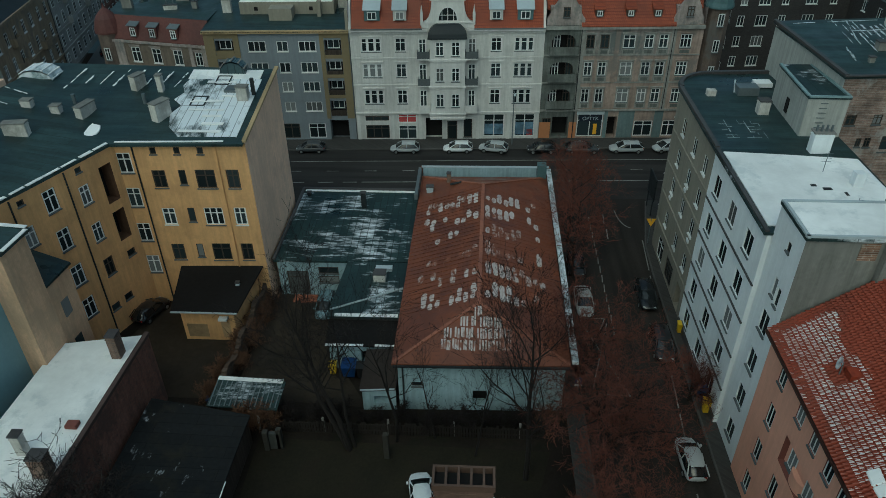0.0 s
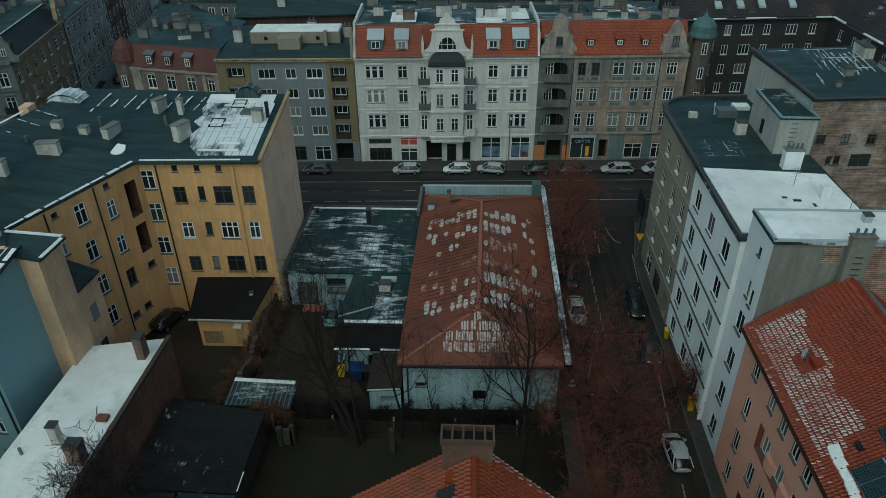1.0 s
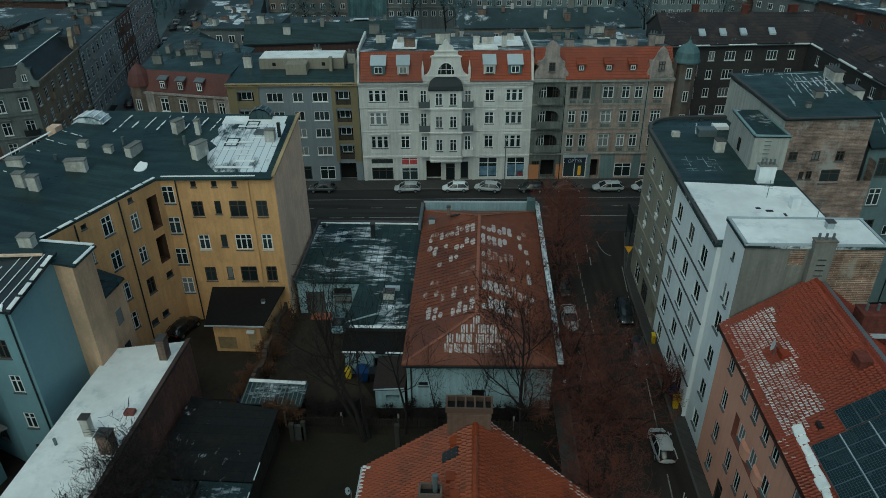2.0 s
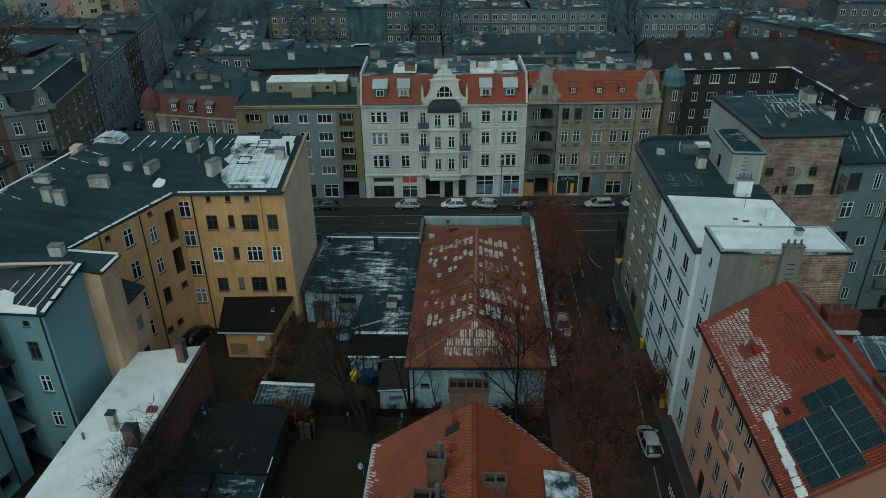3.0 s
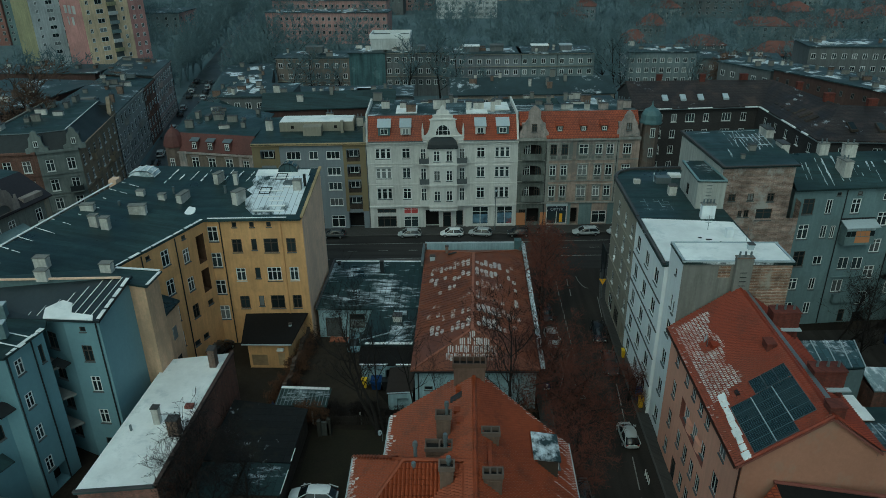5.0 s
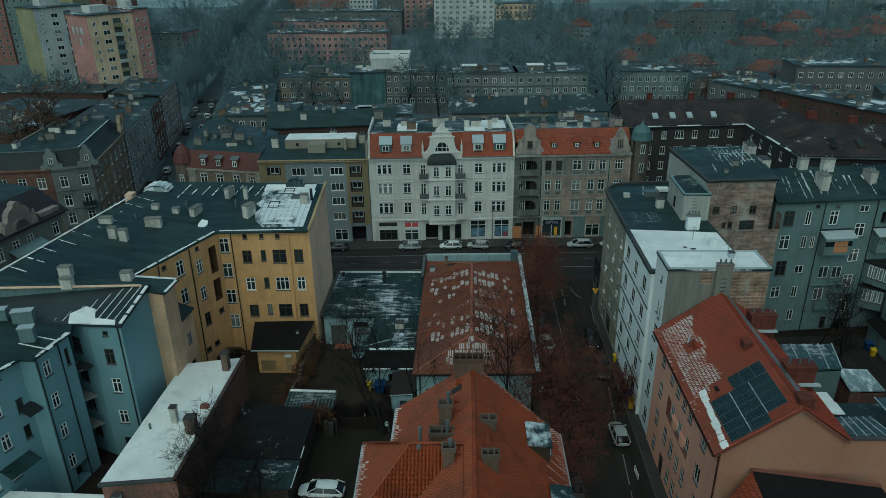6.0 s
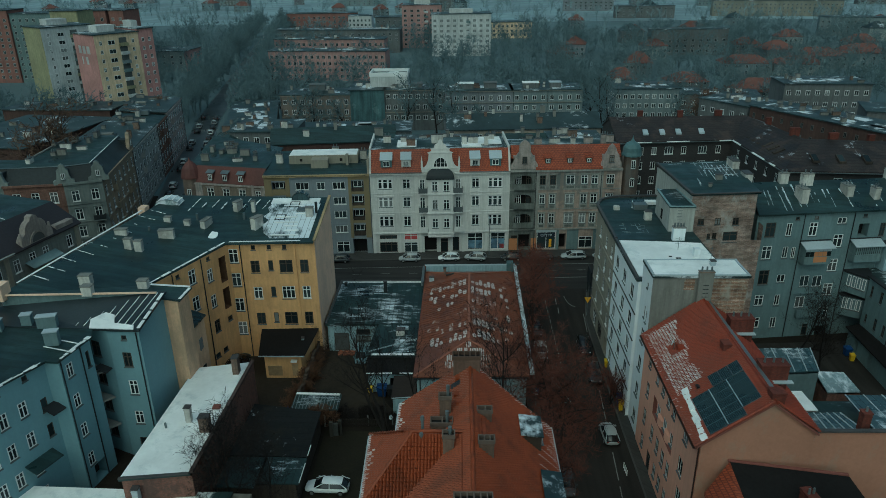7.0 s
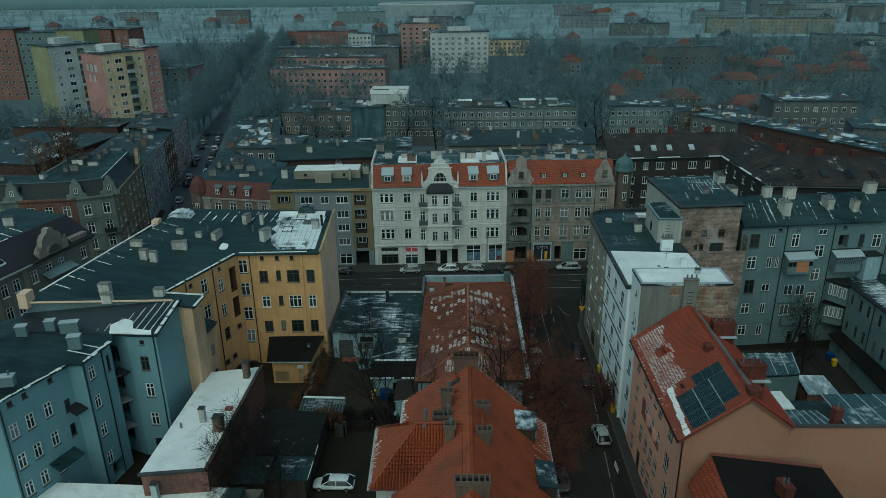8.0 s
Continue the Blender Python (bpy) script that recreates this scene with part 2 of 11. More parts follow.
# wet road; some of the sky's sheen is also put into the paler base
FARROAD = mat("wet_shining_asphalt", (0.055, 0.062, 0.066), rough=0.4, var=0.25, fine=2.0, coarse=0.05, spec=0.5, gloss=0.15)
PAVE = mat("wet_pavement", (0.05, 0.047, 0.044), rough=0.75, var=0.25, brick=(0.5, 0.5, (0.05, 0.048, 0.045)), spec=0.4)
KERB = mat("kerb_stone", (0.085, 0.082, 0.078), var=0.3)
EARTH = mat("wet_earth", (0.021, 0.016, 0.0125), rough=0.95, var=0.4, fine=2.5, coarse=0.22, bump=0.5, dirt=((0.014, 0.015, 0.009), 0.7), spec=0.15)
GRASS = mat("winter_grass", (0.022, 0.019, 0.012), rough=0.9, var=0.35, fine=4.0, coarse=0.3, bump=0.6, dirt=((0.024, 0.018, 0.013), 0.6), spec=0.15)
# haze over the far ground is mixed into these two base colours
FARH = mat("hazed_far_fields", (0.23, 0.30, 0.325), rough=0.9, var=0.35, fine=0.05, coarse=0.012)
FARG = mat("hazed_far_ground", (0.105, 0.145, 0.157), rough=0.9, var=0.3, fine=0.05, coarse=0.01)
PAINTL = mat("worn_road_paint", (0.22, 0.22, 0.21), rough=0.7, var=0.35, dirt=((0.08, 0.078, 0.075), 0.9))
BARK = mat("dark_bark", (0.015, 0.012, 0.011), rough=0.9, var=0.3)
TWIG = mat("dark_twigs", (0.016, 0.012, 0.011), rough=0.9, var=0.3)
TWIGR = mat("red_brown_twigs", (0.118, 0.042, 0.029), rough=0.9, var=0.3)
# the two far twig colours are lightened: distance haze is painted into them
TWIGD = mat("hazed_distant_twigs", (0.21, 0.275, 0.295), rough=0.9, var=0.3)
TWIGF = mat("hazed_far_twigs", (0.132, 0.182, 0.196), rough=0.9, var=0.3, rand=0.2)
TWIGB = mat("brown_twigs", (0.11, 0.056, 0.032), rough=0.9, var=0.4)
MUD = mat("wet_mud", (0.035, 0.027, 0.019), rough=0.9, var=0.4, fine=1.5, coarse=0.2, bump=0.5, dirt=((0.04, 0.033, 0.026), 0.4), spec=0.2)
TWIGO = mat("rusty_twigs", (0.10, 0.062, 0.043), rough=0.9, var=0.3)
PVG = mat("solar_cell", (0.010, 0.024, 0.026), rough=0.22, var=0.15, spec=0.6)
PVF = mat("panel_frame", (0.10, 0.13, 0.14), rough=0.35, metal=0.2)
TYRE = mat("tyre_rubber", (0.02, 0.02, 0.02), rough=0.85, var=0.1)
RIM = mat("wheel_alloy", (0.4, 0.4, 0.4), rough=0.35, metal=0.8, var=0.1)
LAMPW = mat("headlight_lens", (0.6, 0.62, 0.62), rough=0.15, var=0.05, bump=0)
LAMPR = mat("tail_light_lens", (0.25, 0.012, 0.01), rough=0.2, var=0.05, bump=0)
YELLOWP = mat("yellow_plastic", (0.65, 0.43, 0.02), rough=0.5, var=0.1)
BLUEPL = mat("blue_plastic", (0.012, 0.045, 0.15), rough=0.5, var=0.15)
BLACKP = mat("black_plastic", (0.02, 0.02, 0.022), rough=0.5, var=0.15)
WHITEP = mat("white_enamel", (0.75, 0.76, 0.76), rough=0.4, var=0.08)
SIGNY = mat("sign_yellow", (0.75, 0.40, 0.03), rough=0.5, var=0.05)
ORANGEP = mat("orange_shop_panel", (0.50, 0.22, 0.10), var=0.1)
POSTER = mat("shop_poster_red", (0.42, 0.07, 0.07), var=0.3, fine=1.4)
POSTERB = mat("shop_poster_blue", (0.13, 0.21, 0.29), var=0.5, fine=1.0, coarse=0.9)
WOODG = mat("weathered_boards", (0.05, 0.038, 0.03), var=0.35, wave=(4, 4, 0.2))


def paint(name, color, rough=0.25):
    return mat("car_paint_" + name, color, rough=rough, var=0.06, bump=0, spec=0.6)


# ---- mesh helpers ----
BASE = {}


def box(bm, x0, y0, z0, x1, y1, z1, m=None):
    vs = [bm.verts.new(p) for p in ((x0, y0, z0), (x1, y0, z0), (x1, y1, z0), (x0, y1, z0), (x0, y0, z1), (x1, y0, z1), (x1, y1, z1), (x0, y1, z1))]
    if m is not None:
        for v in vs:
            v.co = m @ v.co
    return [bm.faces.new([vs[i] for i in f]) for f in ((3, 2, 1, 0), (4, 5, 6, 7), (0, 1, 5, 4), (1, 2, 6, 5), (2, 3, 7, 6), (3, 0, 4, 7))]


def slab(bm, pts, th, skirt=None):
    """A solid of an outline of 3D points (anticlockwise from above), th thick downwards."""
    top = [bm.verts.new(p) for p in pts]
    low = [bm.verts.new((p[0], p[1], p[2] - th)) for p in pts]
    n = len(pts)
    bm.faces.new(top)
    bm.faces.new(low[::-1])
    for i in range(n):
        j = (i + 1) % n
        bm.faces.new((top[i], low[i], low[j], top[j]))


def prism(bm, pts, z0, z1):
    slab(bm, [(p[0], p[1], z1) for p in pts], z1 - z0)


def tube(bm, a, b, r0, r1, n=6, caps=True):
    a, b = Vector(a), Vector(b)
    d = (b - a).normalized()
    s = d.orthogonal().normalized()
    t = d.cross(s)
    ring = []
    for p, r in ((a, r0), (b, r1)):
        ring.append([bm.verts.new(p + r * (math.cos(2 * math.pi * i / n) * s + math.sin(2 * math.pi * i / n) * t)) for i in range(n)])
    for i in range(n):
        j = (i + 1) % n
        bm.faces.new((ring[0][i], ring[0][j], ring[1][j], ring[1][i]))
    if caps:
        bm.faces.new(ring[0][::-1])
        bm.faces.new(ring[1])


def beam(bm, a, b, w, h):
    """A bar of width w and height h whose lower edge runs from a to b."""
    a, b = Vector(a), Vector(b)
    d = b - a
    side = Vector((-d.y, d.x, 0))
    side = side.normalized() * (w / 2) if side.length > 1e-6 else Vector((w / 2, 0, 0))
    up = Vector((0, 0, h))
    vs = [bm.verts.new(p) for p in (a - side, a + side, b + side, b - side, a - side + up, a + side + up, b + side + up, b - side + up)]
    for f in ((0, 1, 2, 3), (7, 6, 5, 4), (4, 5, 1, 0), (5, 6, 2, 1), (6, 7, 3, 2), (7, 4, 0, 3)):
        bm.faces.new([vs[i] for i in f])


def ragged(bm, a, b, w, h, rng, cover=0.8):
    """A melting line of snow from a to b: short bars of uneven width with gaps."""
    a, b = Vector(a), Vector(b)
    n = max(2, int((b - a).length / 0.55))
    d = (b - a).normalized()
    side = Vector((-d.y, d.x, 0))
    for k in range(n):
        if rng.random() > cover:
            continue
        f0, f1 = k / n, (k + rng.uniform(0.7, 1.25)) / n
        o = side * rng.uniform(-0.3, 0.3) * w
        beam(bm, a.lerp(b, f0) + o, a.lerp(b, min(1.0, f1)) + o, w * rng.choice((0.4, 0.7, 1.0, 1.0, 1.7)), h)


def thing(name, x, y, z, label, category, group="", kind=""):
    """A top-level thing: an Empty at its base."""
    e = new(name)
    e.empty_display_size = 0.5
    e.location = (x, y, z)
    BASE[e] = Vector((x, y, z))
    return tagged(e, label, category, group, kind)


def mesh_of(name, bm, mats):
    me = bpy.data.meshes.new(name)
    bmesh.ops.recalc_face_normals(bm, faces=bm.faces[:])
    bm.to_mesh(me)
    bm.free()
    for m in (mats if isinstance(mats, (list, tuple)) else [mats]):
        me.materials.append(m)
    return me


def part(name, bm, material, parent, label=""):
    """One mesh, given in world places, under a thing or under a part."""
    base = BASE[parent]
    bmesh.ops.translate(bm, verts=bm.verts[:], vec=-base)
    ob = new(name, mesh_of(name, bm, material))
    ob.parent = parent
    BASE[ob] = base
    if label:
        ob["label"] = label
    return ob


def solo(name, bm, material, label, category, kind="", group=""):
    """A thing of one mesh, given in world places."""
    ob = new(name, mesh_of(name, bm, material))
    return tagged(ob, label, category, group, kind)


# ---- windows ----
STYLES = {
    # mullions, transom height (0 none), frame material, sill material or None
    "cross": ((0.5,), 0.68, FRAMEW, SILL),
    "two": ((0.5,), 0, FRAMEW, SILL),
    "twow": ((0.5,), 0, FRAMEW, SILLW),
    "crossw": ((0.5,), 0.68, FRAMEW, SILLW),
    "three": ((0.34, 0.66), 0.68, FRAMEW, SILL),
    "triple": ((0.31, 0.69), 0.68, FRAMEW, SILL),
    "threew": ((0.36, 0.64), 0, FRAMEW, SILLW),
    "one": ((), 0, FRAMEW, SILL),
    "dark": ((0.5,), 0.68, FRAMED, SILL),
    "darkone": ((), 0, FRAMED, SILL),
    "shop": ((0.5,), 0.72, FRAMEW, None),
    "shopd": ((0.33, 0.66), 0.75, FRAMED, None),
    "door": ((), 0.75, FRAMED, None),
}
WIN = {}


def lattice(bm, us, zs, solid, y0, y1):
    """One connected upright board over a grid of cells: solid(i, j) says which cells are filled."""
    cache = {}

    def v(i, j, y):
        k = (i, j, y)
        if k not in cache:
            cache[k] = bm.verts.new((us[i], y, zs[j]))
        return cache[k]
    nu, nz = len(us) - 1, len(zs) - 1
    for i in range(nu):
        for j in range(nz):
            if not solid(i, j):
                continue
            bm.faces.new((v(i, j, y0), v(i + 1, j, y0), v(i + 1, j + 1, y0), v(i, j + 1, y0)))
            for di, dj, e in ((-1, 0, ((i, j + 1), (i, j))), (1, 0, ((i + 1, j), (i + 1, j + 1))), (0, -1, ((i, j), (i + 1, j))), (0, 1, ((i + 1, j + 1), (i, j + 1)))):
                p, q = i + di, j + dj
                if not (0 <= p < nu and 0 <= q < nz and solid(p, q)):
                    (a, b), (c, d) = e
                    bm.faces.new((v(c, d, y0), v(a, b, y0), v(a, b, y1), v(c, d, y1)))


def window_meshes(w, h, style):
    key = (round(w, 1), round(h, 1), style)
    if key in WIN:
        return WIN[key]
    mull, tr, fm, sm = STYLES[style]
    w, h = key[0], key[1]
    f = (0.12 if w > 0.85 else 0.09) if tr else 0.095
    mw = 0.34 if style == "triple" else f
    us = [-w / 2, -w / 2 + f] + [c for q in mull for c in (-w / 2 + w * q - mw * 0.5, -w / 2 + w * q + mw * 0.5)] + [w / 2 - f, w / 2]
    zs = [-h / 2, -h / 2 + f] + ([-h / 2 + h * tr - f * 0.4, -h / 2 + h * tr + f * 0.4] if tr else []) + [h / 2 - f, h / 2]
    bm = bmesh.new()
    lattice(bm, us, zs, lambda i, j: i % 2 == 0 or j % 2 == 0, 0.05, 0.085)
    fr = mesh_of("window_frame", bm, fm)
    bm = bmesh.new()
    box(bm, -w / 2 + 0.01, 0.068, -h / 2 + 0.01, w / 2 - 0.01, 0.078, h / 2 - 0.01)
    pane = mesh_of("pane", bm, GLASS)
    sill = None
    if sm:
        bm = bmesh.new()
        slab(bm, [(-w / 2 - 0.06, -0.10, -h / 2 - 0.02), (w / 2 + 0.06, -0.10, -h / 2 - 0.02), (w / 2 + 0.06, 0.11, -h / 2 + 0.03), (-w / 2 - 0.06, 0.11, -h / 2 + 0.03)], 0.07)
        sill = mesh_of("sill", bm, sm)
    WIN[key] = (fr, pane, sill)
    return WIN[key]


def surround(parent, P, Q, u, z, w, h, m, apron=0.7, band=0.16, top=0.2):
    """A plaster surround with an apron under the window, and a hood over it."""
    p0, d, inw, _ = frame_of(P, Q)
    M = Matrix(((d.x, inw.x, 0, p0.x), (d.y, inw.y, 0, p0.y), (0, 0, 1, 0), (0, 0, 0, 1)))
    bm = bmesh.new()
    lattice(bm, [u - w / 2 - band, u - w / 2 - 0.01, u + w / 2 + 0.01, u + w / 2 + band], [z - h / 2 - apron, z - h / 2 - 0.1, z + h / 2 + 0.01, z + h / 2 + top],
            lambda i, j: not (i == 1 and j == 1), -0.075, 0.0)
    bmesh.ops.transform(bm, matrix=M, verts=bm.verts[:])
    s = part("window_surround", bm, m, parent)
    bm = bmesh.new()
    box(bm, u - w / 2 - band - 0.06, -0.2, z + h / 2 + top, u + w / 2 + band + 0.06, -0.003, z + h / 2 + top + 0.14, M)
    part("hood", bm, m, s)


HOODS = {}


def hood_mesh(w, h, m):
    key = (round(w, 1), round(h, 1), m.name)
    if key not in HOODS:
        bm = bmesh.new()
        w, h = key[0], key[1]
        box(bm, -w / 2 - 0.18, -0.16, h / 2 + 0.22, w / 2 + 0.18, -0.003, h / 2 + 0.36)
        box(bm, -w / 2 - 0.10, -0.07, h / 2 + 0.004, w / 2 + 0.10, -0.003, h / 2 + 0.22)
        HOODS[key] = mesh_of("hood", bm, m)
    return HOODS[key]


def frame_of(P, Q):
    P, Q = Vector((P[0], P[1], 0)), Vector((Q[0], Q[1], 0))
    d = (Q - P).normalized()
    inward = Vector((-d.y, d.x, 0))
    return P, d, inward, (Q - P).length


def put_window(parent, P, Q, u, z, w, h, style, hood=None, out=0.0):
    p0, d, inw, _ = frame_of(P, Q)
    o = p0 + d * u - inw * out + Vector((0, 0, z))
    M = Matrix(((d.x, inw.x, 0, o.x), (d.y, inw.y, 0, o.y), (0, 0, 1, o.z), (0, 0, 0, 1)))
    fr, pane, sill = window_meshes(w, h, style)
    win = new("window", fr)
    win.parent = parent
    win.matrix_basis = Matrix.Translation(-BASE[parent]) @ M
    for nm, me in (("pane", pane), ("sill", sill), ("hood", hood_mesh(w, h, hood) if hood else None)):
        if me:
            c = new(nm, me)
            c.parent = win
    return win


def facade(parent, P, Q, z0, z1, m, openings=(), top=None, reveal=0.2, name="wall", hood=None, reveal_mat=None, out=0.0, label=""):
    """A wall from P to Q (outside on its right hand), with real openings.
    openings: (u, z of the middle, width, height, style); style "hole" is a niche with a near-black back sheet for its
    shade, "bare" leaves it open."""
    p0, d, inw, length = frame_of(P, Q)
    p0 = p0 - inw * out
    ops = [(round(u - w / 2, 3), round(u + w / 2, 3), round(z - h / 2, 3), round(z + h / 2, 3), s) for u, z, w, h, s in openings]
    us = sorted({0.0, round(length, 3), *[o[0] for o in ops], *[o[1] for o in ops]})
    zs = sorted({z0, z1, *[o[2] for o in ops], *[o[3] for o in ops]})
    us = [u for u in us if 0 <= u <= length + 0.001]
    zs = [z for z in zs if z0 <= z <= z1]
    bm = bmesh.new()
    cache = {}

    def v(u, z, y=0.0):
        k = (u, z, y)
        if k not in cache:
            cache[k] = bm.verts.new(p0 + d * u + inw * y + Vector((0, 0, z)))
        return cache[k]

    for i in range(len(us) - 1):
        j = 0
        while j < len(zs) - 1:
            uc, zc = (us[i] + us[i + 1]) / 2, (zs[j] + zs[j + 1]) / 2
            if not any(a < uc < b and c < zc < e for a, b, c, e, _ in ops):
                bm.faces.new((v(us[i], zs[j]), v(us[i + 1], zs[j]), v(us[i + 1], zs[j + 1]), v(us[i], zs[j + 1])))
            j += 1
    for a, b, c, e, s in ops:
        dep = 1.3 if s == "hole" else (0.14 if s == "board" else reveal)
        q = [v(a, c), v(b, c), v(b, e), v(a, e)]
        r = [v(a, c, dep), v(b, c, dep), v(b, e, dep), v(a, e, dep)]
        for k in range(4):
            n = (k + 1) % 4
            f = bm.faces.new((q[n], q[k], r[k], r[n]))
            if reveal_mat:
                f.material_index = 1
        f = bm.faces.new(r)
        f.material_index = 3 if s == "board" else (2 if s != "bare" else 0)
    if top:
        bm.faces.new([bm.verts.new(p0 + d * u + Vector((0, 0, z))) for u, z in [(0, z1), (length, z1)] + list(top)[::-1]])
    base = BASE[parent]
    bmesh.ops.translate(bm, verts=bm.verts[:], vec=-base)
    me = bpy.data.meshes.new(name)
    bm.to_mesh(me)
    bm.free()
    for mm in (m, reveal_mat or m, VOID, BOARDS):
        me.materials.append(mm)
    ob = new(name, me)
    ob.parent = parent
    BASE[ob] = base
    if label:
        ob["label"] = label
    for u, z, w, h, s in openings:
        if s in STYLES:
            put_window(parent, P, Q, u, z, w, h, s, hood, out)
    return ob


def chimney(parent, x, y, z, w, l, h, m=None, cap=None, turn=0.0, pots=0, flues=0, name="chimney"):
    """A stack with a slab on top; the body runs from z to z + h."""
    m = m or CHIMP
    T = pose(x, y, z, 0, 0, turn)
    bm = bmesh.new()
    box(bm, -w / 2, -l / 2, 0, w / 2, l / 2, h, T)
    box(bm, -w / 2 - 0.03, -l / 2 - 0.03, h - 0.26, w / 2 + 0.03, l / 2 + 0.03, h - 0.18, T)
    ob = part(name, bm, m, parent)
    bm = bmesh.new()
    if flues:
        # an open rim round a row of flues, a near-black slab for their shade
        step = (w + 0.16) / flues
        us = [c for i in range(flues) for c in (-w / 2 - 0.08 + step * i, -w / 2 - 0.08 + step * i + 0.09)] + [w / 2 - 0.01, w / 2 + 0.08]
        lattice(bm, us, [-l / 2 - 0.06, -l / 2 + 0.03, l / 2 - 0.03, l / 2 + 0.06], lambda i, j: i % 2 == 0 or j % 2 == 0, h + 0.3, h + 0.0)
        bmesh.ops.transform(bm, matrix=T @ Matrix(((1, 0, 0, 0), (0, 0, 1, 0), (0, 1, 0, 0), (0, 0, 0, 1))), verts=bm.verts[:])
        vb = bmesh.new()
        box(vb, -w / 2 + 0.02, -l / 2 + 0.06, h + 0.005, w / 2 - 0.02, l / 2 - 0.06, h + 0.03, T)
        part("flue_opening", vb, VOID, ob)
    else:
        box(bm, -w / 2 - 0.06, -l / 2 - 0.06, h, w / 2 + 0.06, l / 2 + 0.06, h + 0.1, T)
    part("chimney_cap", bm, cap or COPING, ob)
    for i in range(pots):
        bm = bmesh.new()
        q = T @ Vector((-w / 2 + w * (i + 0.5) / pots, 0, h + 0.1))
        tube(bm, q, q + Vector((0, 0, 0.5)), 0.11, 0.09, 8)
        part("chimney_pot", bm, SHEET, ob)
    return ob


def rows_of(us, zs, w, h, style):
    return [(u, z, w, h, style) for z in zs for u in us]


def poly_roof(parent, polys, th, m, name="roof"):
    for p in polys:
        bm = bmesh.new()
        slab(bm, p, th)
        bmesh.ops.triangulate(bm, faces=[f for f in bm.faces if len(f.verts) > 4])
        ob = part(name if len(polys) == 1 else "roof_slope", bm, m, parent)
    return ob


def strip(parent, a, b, w, h, m, name="coping"):
    bm = bmesh.new()
    beam(bm, a, b, w, h)
    return part(name, bm, m, parent)


def pipe(parent, P, Q, u, z0, z1, m=None):
    p0, d, inw, _ = frame_of(P, Q)
    o = p0 + d * u - inw * 0.08
    bm = bmesh.new()
    tube(bm, (o.x, o.y, z0), (o.x, o.y, z1), 0.07, 0.07, 6)
    part("downpipe", bm, m or DARKSHEET, parent)


def tiles(parent, O, a, b, na, nb, tw, tl, m, keep, near, snow=None, name="roof_tile"):
    """Curved clay tiles over a slope: O its lower corner, a along the eave, b up the slope (unit vectors).
    near(i, j): tiles that are parts of their own; the others are joined. snow(u, v): whether snow lies in the tile."""
    O, a, b = Vector(O), Vector(a).normalized(), Vector(b).normalized()
    n = a.cross(b).normalized()
    prof = [(0.0, -0.02), (0.2, 0.085), (0.5, 0.115), (0.8, 0.05), (1.0, -0.035)]
    verts, faces = [], []
    for q, (y, up) in enumerate(((0.0, 0.14), (1.08, 0.0))):
        for c, hgt in prof:
            verts.append(Vector((c * tw, y * tl, (hgt + up) * tw / 0.28)))
    for c, hgt in prof:
        verts.append(Vector((c * tw, 0.0, (hgt + 0.05) * tw / 0.28)))
    for k in range(4):
        faces.append((k, k + 1, 6 + k, 5 + k))
        faces.append((10 + k, 11 + k, k + 1, k))
    one = bpy.data.meshes.new(name)
    one.from_pydata([tuple(v) for v in verts], [], faces)
    one.materials.append(m)
    base = BASE[parent]
    R = Matrix((a, b, n)).transposed().to_4x4()
    arr = np.array([tuple(v) for v in verts])
    ax = np.array([tuple(a), tuple(b), tuple(n)])
    loc = arr @ ax
    big_v, big_f = [], []
    sv, sf = [], []
    rng = random.Random(5)
    for j in range(nb):
        for i in range(na):
            if not keep((i + 0.5) * tw, (j + 0.5) * tl):
                continue
            p = O + a * (i * tw) + b * (j * tl) + n * rng.uniform(0, 0.008)
            if near(i, j):
                ob = new(name, one)
                ob.parent = parent
                ob.matrix_basis = Matrix.Translation(p - base) @ R
            else:
                s = len(big_v) * 15
                big_v.append(loc + np.array(tuple(p - base)))
                big_f.extend([tuple(s + k for k in f) for f in faces])
            lies = snow((i + 0.5) * tw, (j + 0.5) * tl, rng) if snow else 0
            if lies:
                s = len(sv)
                x0, x1 = 0.6 - rng.uniform(0.2, 0.26) * lies, 0.6 + rng.uniform(0.2, 0.26) * lies
                y0 = rng.uniform(0.0, 0.08)
                y1 = y0 + rng.uniform(0.66, 0.8) * lies
                for x, y, hgt in ((x0, y0, 0.215), (x1, y0, 0.17), (x1, y1, 0.095), (x0, y1, 0.13)):
                    sv.append(tuple(p - base + a * (x * tw) + b * (y * tl) + n * hgt))
                for x, y, hgt in ((x0, y0, 0.02), (x1, y0, 0.02), (x1, y1, 0.0), (x0, y1, 0.0)):
                    sv.append(tuple(p - base + a * (x * tw) + b * (y * tl) + n * hgt))
                sf.extend([(s, s + 1, s + 2, s + 3), (s, s + 4, s + 5, s + 1), (s + 1, s + 5, s + 6, s + 2), (s + 3, s + 7, s + 4, s)])
    if big_v:
        me = bpy.data.meshes.new("roof_tiles")
        me.from_pydata(np.vstack(big_v).tolist(), [], big_f)
        me.materials.append(m)
        ob = new("roof_tiles", me)
        ob.parent = parent
        tagged(ob, kind="stuff")
    if sv:
        me = bpy.data.meshes.new("snow")
        me.from_pydata(sv, [], sf)
        me.materials.append(MELT)
        ob = new("snow", me)
        ob.parent = parent
        tagged(ob, "thin snow lying in the tile rows", kind="stuff")


# ---- ground, streets ----
def ground_sheet():
    bm = bmesh.new()
    box(bm, -2600, -900, -0.5, 2600, 3000, 0.0)
    solo("ground", bm, EARTH, "dark wet earth and worn ground of the town", "ground", "structure")


